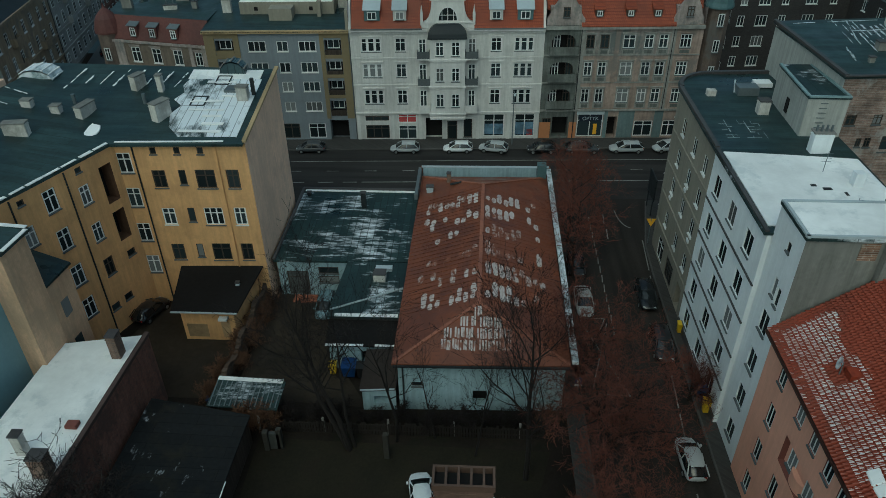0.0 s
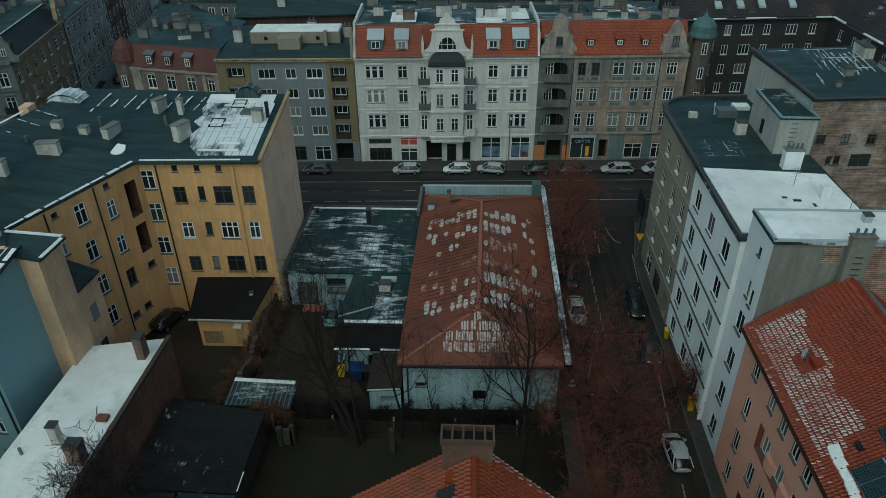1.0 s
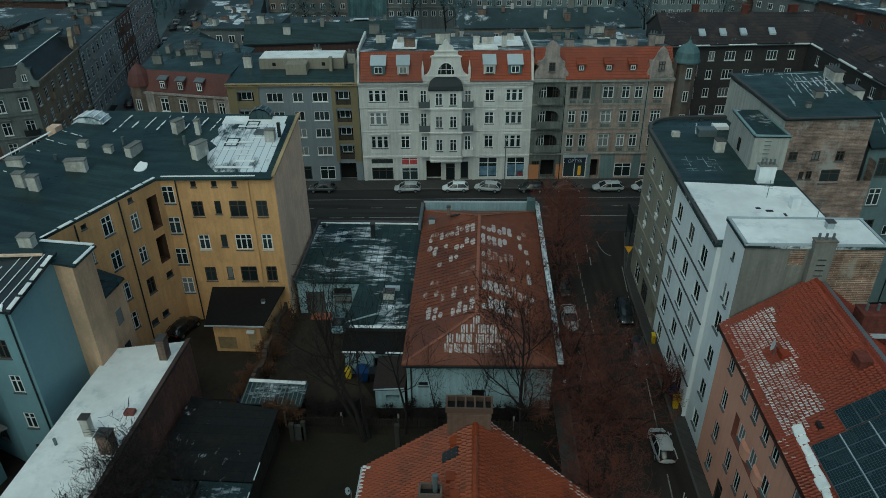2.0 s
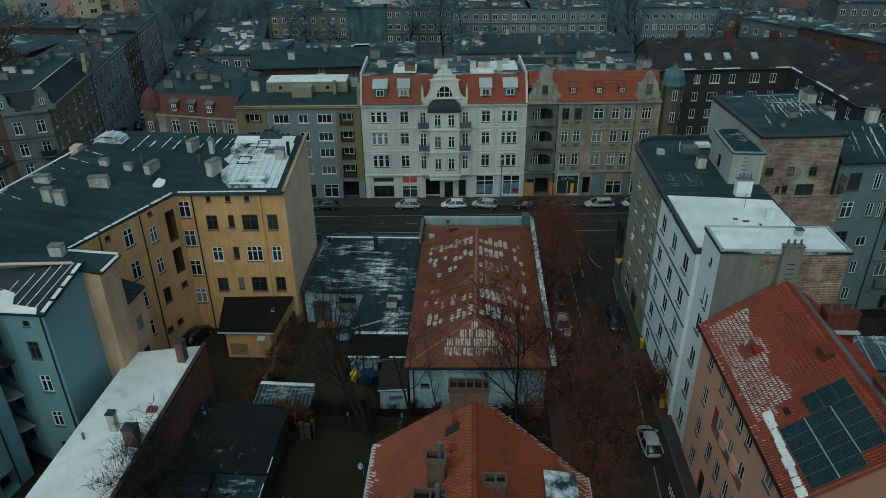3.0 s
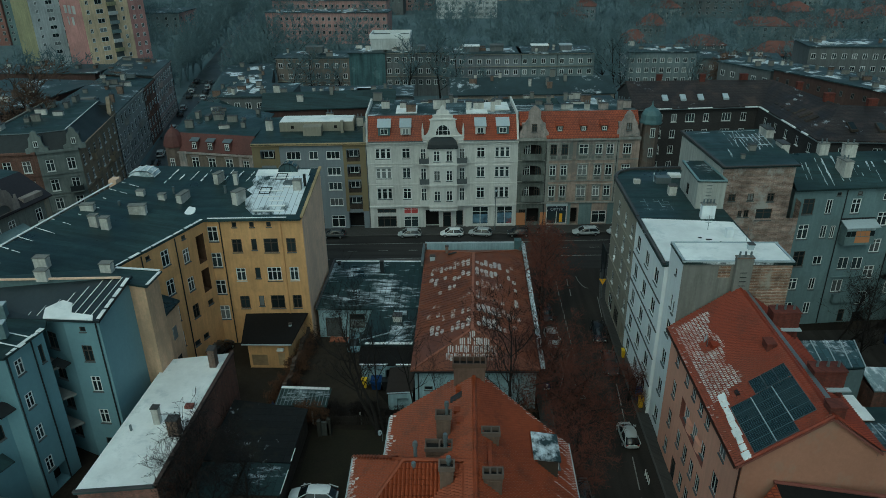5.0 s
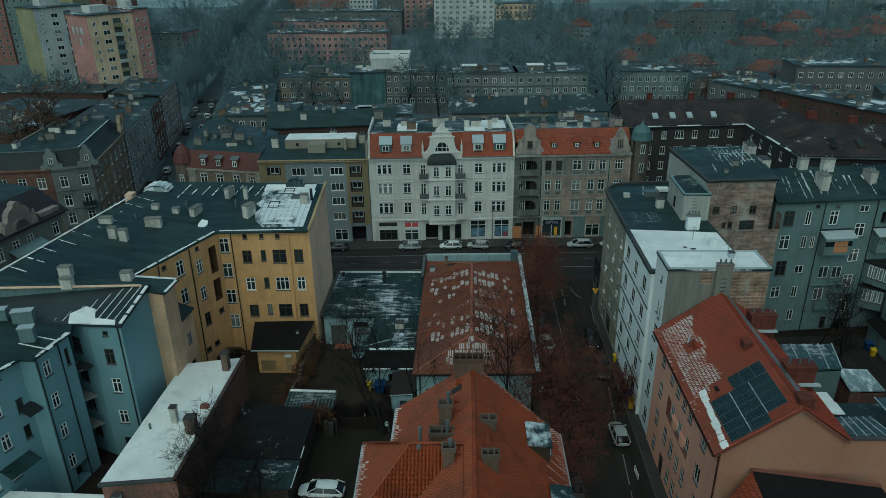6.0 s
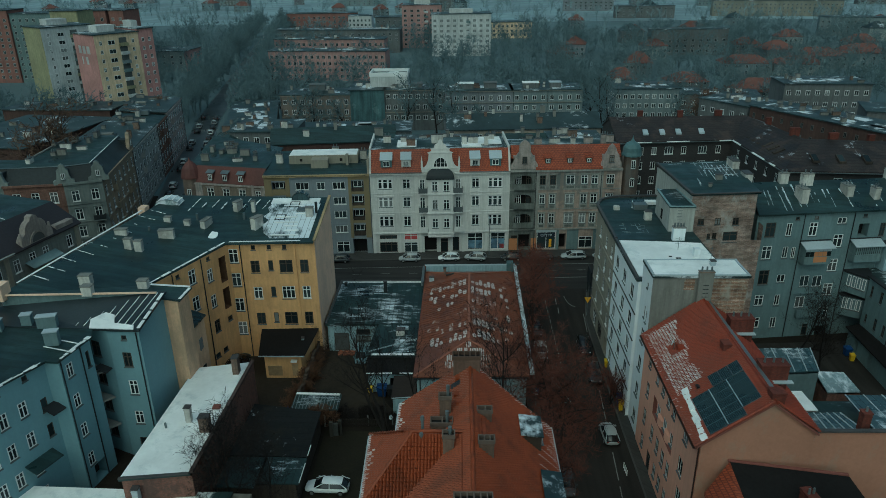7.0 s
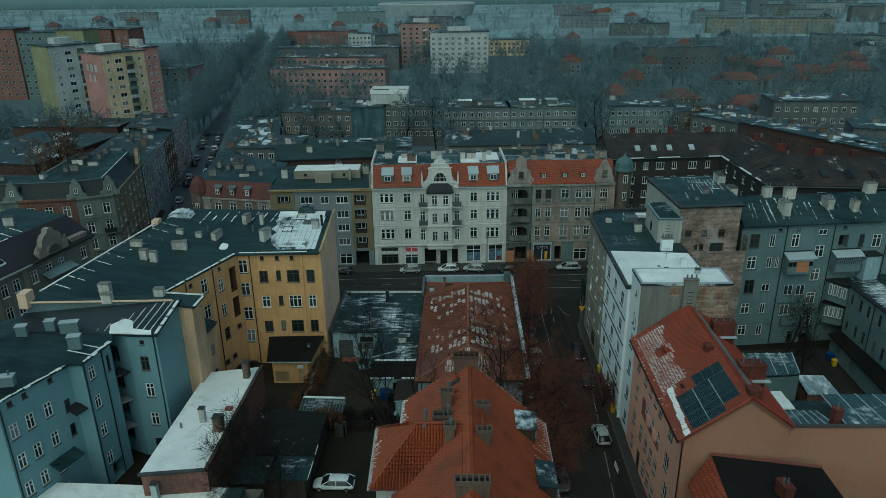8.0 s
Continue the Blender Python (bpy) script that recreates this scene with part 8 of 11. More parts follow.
    tiles(t, (-7.4, 4.58, wz + 0.02), (1, 0, 0), vb, 31, 16, tw, tl, TILE, lambda u, v: v < lb and u > v / lb * 3.3 and u < 2.7 + v / lb * 4.2, lambda i, j: False, None)
    tiles(t, (-4.8, 11.92, wz + 0.02), (-1, 0, 0), Vector((0, -3.6, zt - wz)), 13, 16, tw, tl, TILE, lambda u, v: v < lb and u < 2.8 - v / lb * 3.4 + 0.3, lambda i, j: False, None)
    bm = bmesh.new()
    for q, e in ((nw, apex), (sw, apex), (apex, end)):
        n = 14
        for i in range(n):
            s = Vector(q).lerp(Vector(e), i / n) + Vector((0, 0, 0.07))
            f = Vector(q).lerp(Vector(e), (i + 1.03) / n) + Vector((0, 0, 0.09))
            tube(bm, s, f, 0.15, 0.12, 6)
    tagged(part("hip_tiles", bm, TILE, t), kind="stuff")
    strip(t, (-7.72, 11.9, 18.55), (-7.52, 4.6, 18.55), 0.16, 0.14, SHEETP, "gutter")
    strip(t, (-5.85, 16.9, 17.9), (-5.85, 12.4, 17.9), 0.16, 0.14, SHEETP, "gutter")
    strip(t, (6.75, 16.9, 15.68), (6.75, -12, 15.68), 0.18, 0.14, SHEETP, "gutter")
    # the broad stack on the gable, and the others along the ridge
    chimney(t, -0.3, 16.35, 19.6, 2.1, 0.8, 3.3, mat("brown_stack_render", (0.20, 0.125, 0.095), var=0.3, streak=0.3), cap=mat("sooty_brown_cap", (0.12, 0.075, 0.055)), flues=5)
    rim = mat("sooty_rim", (0.12, 0.09, 0.075), var=0.3)
    for x, y, w, l, z, hh, fl_ in ((-1.9, 11.5, 0.85, 0.55, 20.0, 2.4, 1), (-2.15, 10.1, 1.5, 0.75, 19.9, 1.3, 2), (0.95, 10.7, 1.0, 0.55, 20.3, 1.5, 2), (0.95, 6.75, 1.0, 0.55, 20.3, 1.9, 3), (-1.6, 7.3, 0.75, 0.6, 20.3, 1.9, 1), (-0.05, 0.6, 2.2, 0.7, 21.0, 1.7, 6)):
        chimney(t, x, y, z, w, l, hh, mat("dark_stack_render", (0.155, 0.105, 0.08), var=0.35, streak=0.35), cap=rim, flues=fl_, turn=0)
    strip(t, (-0.62, 1.2, 21.74), (-0.62, 8.0, 21.74), 0.22, 0.08, TILE, "roof_walk")
    strip(t, (0.85, 7.2, 21.5), (0.85, 10.2, 21.5), 0.25, 0.2, TILE, "roof_walk")
    for x, y, z, hh in ((-3.45, 8.8, 20.9, 1.6), (-3.5, 8.0, 21.0, 0.7), (-1.7, 11.6, 22.3, 0.9), (-1.75, 10.0, 21.2, 0.9), (-1.5, 7.5, 22.0, 0.6)):
        bm = bmesh.new()
        tube(bm, (x, y, z), (x, y, z + hh), 0.11, 0.11, 8)
        fl = part("flue_pipe", bm, SHEET, t)
        bm = bmesh.new()
        tube(bm, (x, y, z + hh - 0.1), (x, y, z + hh + 0.2), 0.16, 0.13, 8)
        part("flue_cowl", bm, SHEET, fl)
    bm = bmesh.new()
    tube(bm, (-1.4, 10.2, 21.1), (-0.4, 10.4, 21.9), 0.06, 0.06, 6)
    part("pipe", bm, SHEET, t)
    for x, y in ((-1.0, 13.2), (-0.9, 15.3), (0.9, 11.0), (-0.8, 12.0)):
        bm = bmesh.new()
        z = zr - abs(x) * (0.72 if x < 0 else 0.95)
        box(bm, x - 0.3, y - 0.25, z - 0.1, x + 0.3, y + 0.25, z + 0.28)
        part("vent_tile", bm, TILE, t)
    bm = bmesh.new()
    M = pose(-1.1, 14.6, 21.42, 0, -35.7, 0)
    box(bm, -0.45, -0.3, 0, 0.45, 0.3, 0.14, M)
    part("skylight", bm, DARKSHEET, t)
    # metal-roofed dormers on the east slope
    for xa, xb, ya, yb, z in ((3.75, 5.5, 11.8, 14.4, 18.95), (5.0, 6.5, 6.1, 9.2, 17.85), (4.4, 6.4, 1.2, 3.6, 18.35)):
        bm = bmesh.new()
        slab(bm, [(xa, ya, z), (xb, ya, z - 0.25), (xb, yb, z - 0.25), (xa, yb, z)], 0.12)
        dr = part("dormer_roof", bm, FELTS, t)
        bm = bmesh.new()
        box(bm, xa, ya + 0.12, z - 2.0, xb - 0.15, yb - 0.12, z - 0.38)
        part("dormer_side", bm, FRAMED, dr)
        put_window(t, (xb - 0.15, ya + 0.2), (xb - 0.15, yb - 0.2), (yb - ya - 0.4) / 2, z - 0.95, 1.5, 0.9, "two", None, 0.15)
    # dish on the west eave
    bm = bmesh.new()
    tube(bm, (-6.3, 15.6, 17.0), (-6.3, 15.6, 17.7), 0.03, 0.03, 5)
    dm = part("dish_mast", bm, SHEET, t)
    bm = bmesh.new()
    c, ax = Vector((-6.4, 15.6, 17.7)), Vector((-0.6, -0.6, 0.5)).normalized()
    tube(bm, c, c + ax * 0.04, 0.05, 0.14, 12, caps=False)
    tube(bm, c + ax * 0.04, c + ax * 0.08, 0.14, 0.2, 12, caps=False)
    bmesh.ops.solidify(bm, geom=bm.faces[:], thickness=0.02)
    part("dish", bm, SHEETP, dm)


orange_house()


# ---- garden sheds and walls ----
def yard_sheds():
    t = thing("shed", -21.3, 32, 0, "long garden shed with worn black felt roof", "shed")
    pts = [(-25.4, 24.4), (-17.6, 25.0), (-17.4, 37.0), (-25.2, 38.2)]
    for i in range(4):
        facade(t, pts[i], pts[(i + 1) % 4], 0, 2.8, WOODG)
    poly_roof(t, [[(-25.6, 29.0, 3.15), (-17.3, 29.0, 2.9), (-17.2, 37.2, 2.9), (-25.4, 38.4, 3.15)]], 0.14, mat("dark_worn_felt", (0.013, 0.014, 0.015), rough=0.8, var=0.4, spec=0.2, dirt=((0.03, 0.027, 0.018), 0.5), snow=(0.235, (1.2, 0.6, 1), 0), joint=(6, 1.0, 0, 0.04), gloss=0.2))
    poly_roof(t, [[(-25.6, 24.2, 3.0), (-21.7, 24.2, 2.9), (-21.7, 28.9, 2.9), (-25.6, 28.9, 3.0)], [(-21.4, 24.8, 3.0), (-17.3, 24.8, 2.85), (-17.2, 28.9, 2.85), (-21.4, 28.9, 3.0)]], 0.12, FELTL)
    strip(t, (-17.25, 25.0, 2.86), (-17.2, 28.0, 2.9), 0.09, 0.04, SNOW, "snow_rim")
    strip(t, (-17.2, 29.2, 2.9), (-17.2, 31.0, 2.92), 0.08, 0.04, SNOW, "snow_rim")
    g = thing("glass_shed", -18.4, 40, 0, "small shed with frosted corrugated roof", "shed")
    for x0, x1, yy in ((-20.9, -15.8, 38.7), ):
        facade(g, (x0, yy), (x1, yy), 0, 2.2, WOODG)
        facade(g, (x1, yy), (x1, 41.0), 0, 2.2, WOODG)
        facade(g, (x1, 41.0), (x0, 41.2), 0, 2.3, WOODG)
        facade(g, (x0, 41.2), (x0, yy), 0, 2.2, WOODG)
    poly_roof(g, [[(-21.2, 38.5, 2.35), (-15.5, 38.3, 2.3), (-15.4, 41.2, 2.6), (-21.0, 41.5, 2.65)]], 0.1, FELTX)
    bm = bmesh.new()
    for i in range(14):
        x = -21.0 + i * 0.41
        beam(bm, (x, 38.5, 2.36), (x + 0.02, 41.4, 2.66), 0.08, 0.05)
    tagged(part("roof_ribs", bm, SHEET, g), kind="stuff")
    strip(g, (-21.0, 41.3, 2.66), (-15.6, 41.1, 2.62), 0.4, 0.06, SNOW, "snow_rim")
    # overgrown stone wall by the ochre court
    w = thing("garden_wall", -21, 49, 0, "crumbling overgrown stone and brick garden wall", "wall")
    rng = random.Random(6)
    for k in range(34):
        y0 = 57.0 - k * 0.46
        x0 = -20.7 - 0.5 * (57 - y0) / 16
        hh = 2.3 + 0.35 * math.sin(k * 0.7) - k * 0.02
        bm = bmesh.new()
        for j in range(5):
            z = hh * j / 5
            s = rng.uniform(0.18, 0.3)
            box(bm, x0 - s, y0 - 0.46, z, x0 + s * 0.8, y0, z + hh / 5 - 0.01)
        bmesh.ops.remove_doubles(bm, verts=bm.verts[:], dist=0.005)
        part("stone", bm, mat("earthy_stone", (0.07, 0.05, 0.038), var=0.4, rand=0.25), w)
    # board fence and posts along the garden's end
    f = thing("board_fence", -8, 37.6, 0, "old dark board fence between garden and yard", "fence")
    x = -17.0
    while x < 5.5:
        wd = rng.uniform(0.14, 0.2)
        bm = bmesh.new()
        hh = rng.uniform(1.1, 1.45)
        box(bm, x, 38.2 + rng.uniform(-0.02, 0.02), 0, x + wd, 38.24, hh)
        part("board", bm, mat("rotten_boards", (0.02, 0.016, 0.0135), var=0.35), f)
        x += wd + 0.05
    for x in (-17.2, -12, -6.8, -1.6, 3.6):
        bm = bmesh.new()
        box(bm, x, 38.26, 0, x + 0.16, 38.42, 1.6)
        part("post", bm, CONC, f)
    for z in (0.35, 1.0):
        bm = bmesh.new()
        box(bm, -17, 38.245, z, 5.5, 38.29, z + 0.09)
        part("rail", bm, WOODG, f)
    for x, y, hh in ((-6.6, 36.0, 2.6), (-15.0, 36.6, 2.1), (-16.0, 36.4, 2.0)):
        bm = bmesh.new()
        box(bm, x - 0.2, y - 0.2, 0, x + 0.2, y + 0.2, hh)
        solo("gate_pier", bm, mat("mossy_concrete", (0.042, 0.039, 0.033), var=0.35, fine=4.0), "weathered concrete gate pier in the garden", "pier", "", "gate piers")
    bm = bmesh.new()
    box(bm, -15.8, 36.4, 0.0, -15.0, 36.7, 1.7)
    solo("wall_panel", bm, mat("stained_concrete", (0.06, 0.062, 0.057), var=0.35), "pale broken concrete wall panel by the shed", "wall")


yard_sheds()


# ---- trees ----
class Twigs:
    """Collects tapered three-sided branches as plain lists."""

    def __init__(self):
        self.v, self.f = [], []

    def seg(self, a, b, r0, r1, n=3):
        if n == 2:
            # the finest twigs: one narrow strip each
            d = (b - a).normalized()
            s = (Matrix.Rotation(len(self.v) * 1.7, 3, d) @ d.orthogonal().normalized())
            k = len(self.v)
            self.v.extend([tuple(a - s * r0 * 1.2), tuple(a + s * r0 * 1.2), tuple(b + s * r1 * 1.2), tuple(b - s * r1 * 1.2)])
            self.f.append((k, k + 1, k + 2, k + 3))
            return
        d = (b - a).normalized()
        s = d.orthogonal().normalized()
        t = d.cross(s)
        k = len(self.v)
        for p, r in ((a, r0), (b, r1)):
            for i in range(n):
                q = 2 * math.pi * i / n
                self.v.append(tuple(p + (s * math.cos(q) + t * math.sin(q)) * r))
        for i in range(n):
            j = (i + 1) % n
            self.f.append((k + i, k + j, k + n + j, k + n + i))

    def mesh(self, name, m):
        me = bpy.data.meshes.new(name)
        me.from_pydata(self.v, [], self.f)
        me.materials.append(m)
        return me


def grow(seed, h, r, spread, counts, start=0.3, lean=(0, 0), up=0.25, thin=0.012, fork=1, flat=3):
    """A bare tree: trunk and limbs in one set, finer branches in the other."""
    rng = random.Random(seed)
    wood, fine = Twigs(), Twigs()

    def branch(p, d, length, rad, level):
        steps = 4 if level == 0 else (3 if level < 3 else 2)
        pts = [p]
        q, dd = p.copy(), d.copy()
        for i in range(steps):
            jit = 0.10 if level == 0 else 0.22
            dd = (dd + Vector((rng.gauss(0, jit), rng.gauss(0, jit), rng.gauss(0, jit * 0.6) + (up * 0.25 if level else 0)))).normalized()
            q = q + dd * (length / steps)
            pts.append(q.copy())
        tgt = wood if level < 2 else fine
        for i in range(steps):
            r0 = rad * (1 - 0.75 * i / steps)
            r1 = rad * (1 - 0.75 * (i + 1) / steps)
            tgt.seg(pts[i], pts[i + 1], max(r0, thin), max(r1, thin * 0.8), 7 if level == 0 else (5 if level == 1 else (2 if level >= flat else 3)))
        if level >= len(counts):
            return
        for c in range(counts[level]):
            f = rng.uniform(start if level == 0 else 0.2, 1.0)
            i = min(int(f * steps), steps - 1)
            at_ = pts[i].lerp(pts[i + 1], f * steps - i)
            ax = (pts[i + 1] - pts[i]).normalized()
            side = Matrix.Rotation(rng.uniform(0, 2 * math.pi), 3, ax) @ ax.orthogonal().normalized()
            ang = rng.uniform(0.5, 1.05) * spread
            nd = (ax * math.cos(ang) + side * math.sin(ang)).normalized()
            ln = length * rng.uniform(0.34, 0.62) * (1.15 - 0.45 * f if level == 0 else 1.0)
            branch(at_, nd, ln, rad * (1 - 0.7 * f) * rng.uniform(0.4, 0.62), level + 1)

    for k in range(fork):
        d = Vector((lean[0] + (rng.uniform(-0.25, 0.25) if fork > 1 else 0), lean[1] + (rng.uniform(-0.25, 0.25) if fork > 1 else 0), 1)).normalized()
        branch(Vector((0, 0, -0.1)), d, h * (1 if k == 0 else rng.uniform(0.7, 0.95)), r, 0)
    return wood, fine


TREE_MESH = {}


def tree(kind, x, y, turn=0.0, scale=1.0, label="bare winter tree with dark fine twigs", group="", name="tree"):
    wood, fine = TREE_MESH[kind]
    e = new(name)
    e.matrix_basis = pose(x, y, 0, 0, 0, turn) @ Matrix.Diagonal((scale, scale, scale, 1))
    tagged(e, label, "tree", group)
    for nm, me in (("trunk", wood), ("crown", fine)):
        o = new(nm, me)
        o.parent = e
    return e


def tree_kind(name, bark, twig, *a, **k):
    w, f = grow(*a, **k)
    TREE_MESH[name] = (w.mesh("trunk", bark), f.mesh("crown", twig))


tree_kind("upright", BARK, TWIG, 21, 12.5, 0.22, 0.85, (15, 7, 6, 3), start=0.3, up=0.5, thin=0.010)
tree_kind("leaning", BARK, TWIG, 5, 13.0, 0.24, 0.9, (11, 6, 5, 3), start=0.3, lean=(-0.3, 0.16), thin=0.010, fork=2)
tree_kind("slim", BARK, TWIG, 9, 12.5, 0.14, 0.75, (10, 6, 4), start=0.35, lean=(-0.04, 0.05), thin=0.010)
tree_kind("red_broad", BARK, TWIGR, 33, 9.0, 0.24, 1.12, (14, 8, 7, 5), start=0.22, up=0.12, thin=0.010, fork=2)
tree_kind("red_tall", BARK, TWIGR, 47, 10.5, 0.22, 0.95, (14, 8, 7, 5), start=0.25, up=0.2, thin=0.010)
tree_kind("pale", BARK, TWIG, 14, 8.0, 0.12, 1.0, (12, 7, 6, 4), start=0.25, thin=0.011)
tree_kind("shrub", BARK, TWIG, 71, 2.2, 0.05, 1.2, (11, 7, 5), start=0.05, thin=0.010, fork=4)
tree_kind("shrub_red", BARK, TWIGB, 72, 2.6, 0.05, 1.2, (12, 8, 6), start=0.05, thin=0.010, fork=4)
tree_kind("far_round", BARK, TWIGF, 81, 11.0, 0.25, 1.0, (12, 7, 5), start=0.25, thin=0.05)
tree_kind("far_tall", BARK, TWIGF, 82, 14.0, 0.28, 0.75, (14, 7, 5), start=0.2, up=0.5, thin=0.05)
tree_kind("rusty", BARK, TWIGO, 83, 10.0, 0.22, 1.0, (14, 9, 6, 3), start=0.2, thin=0.03)

RED = "bare street tree with red-brown fine twigs"
tree("upright", 4.0, 34.4, 20, 1.05)
tree("leaning", -9.6, 36.6, 0, 1.0, "leaning bare tree with dark limbs")
tree("slim", -9.2, 36.9, 30, 1.0, "slim straight bare tree beside the fence")
tree("slim", -6.0, 37.6, 140, 0.95, "slim bare tree with few rusty leaves")
tree("slim", 0.2, 36.4, 220, 0.7, "slim young bare tree before the hall")
tree("slim", -3.0, 38.0, 80, 0.6, "slim young bare tree before the hall")
tree("red_broad", 9.3, 35.2, 0, 1.12, RED, "street trees")
tree("red_broad", 9.2, 43.5, 130, 0.95, RED, "street trees")
tree("red_tall", 9.9, 58.6, 40, 0.95, RED, "street trees")
tree("red_tall", 10.0, 66.5, 170, 0.85, RED, "street trees")
tree("red_tall", 10.8, 71.5, 260, 0.7, RED, "street trees")
tree("red_broad", 9.2, 27.0, 220, 0.9, RED, "street trees")
tree("red_broad", 17.9, 43.0, 300, 0.5, RED, "street trees")
tree("pale", -25.6, 23.4, 0, 1.1, "bare garden tree with thin dark twigs")
tree("pale", -23.4, 23.0, 100, 1.2, "bare garden tree with thin dark twigs")
tree("pale", -19.6, 23.4, 210, 1.1, "bare garden tree with thin dark twigs")
tree("leaning", 43.6, 50.8, 200, 0.75, "bare court tree beside the blue house")
tree("upright", 46.0, 48.4, 10, 0.75, "bare court tree beside the blue house")
rng = random.Random(12)
for k in range(16):
    x = -15.5 + k * 1.35 + rng.uniform(-0.4, 0.4)
    tree("shrub", x, 39.3 + rng.uniform(-0.6, 0.5), rng.uniform(0, 360), rng.uniform(0.6, 1.05), "low bare shrub along the garden fence", "garden shrubs", "shrub")
for k in range(12):
    tree("shrub_red", -20.6 - 0.12 * k + rng.uniform(-0.4, 0.4), 53.5 - 1.15 * k, rng.uniform(0, 360), rng.uniform(0.5, 0.85), "low bare shrub with red-brown twigs", "garden shrubs", "shrub")
for x, y, s in ((-18.2, 37.9, 1.1), (-16.6, 38.6, 1.0), (-20.4, 45.2, 0.7), (-20.2, 48.4, 0.8), (-20.3, 51.5, 0.8), (-20.1, 54.0, 0.7), (-21.9, 43.8, 0.9), (5.9, 39.5, 0.8), (2.4, 31.0, 0.6), (7.2, 30.5, 0.9)):
    tree("shrub_red", x, y, rng.uniform(0, 360), s, "low bare shrub with red-brown twigs", "garden shrubs", "shrub")


# ---- cars ----
def loft(bm, secs):
    """Closed hull from cross-sections of equal point count."""
    rings = [[bm.verts.new(p) for p in s] for s in secs]
    n = len(rings[0])
    for a, b in zip(rings, rings[1:]):
        for i in range(n):
            j = (i + 1) % n
            bm.faces.new((a[i], a[j], b[j], b[i]))
    bm.faces.new(rings[0][::-1])
    bm.faces.new(rings[-1])


def section(x, hw, z0, z1, tuck=0.12):
    """A rounded body section at x."""
    return [(x, -hw * 0.86, z0), (x, hw * 0.86, z0), (x, hw, z0 + (z1 - z0) * 0.25), (x, hw, z0 + (z1 - z0) * 0.7), (x, hw - tuck, z1 - 0.04), (x, hw * 0.5, z1 + 0.03), (x, -hw * 0.5, z1 + 0.03), (x, -hw + tuck, z1 - 0.04), (x, -hw, z0 + (z1 - z0) * 0.7), (x, -hw, z0 + (z1 - z0) * 0.25)]


CARS = {}


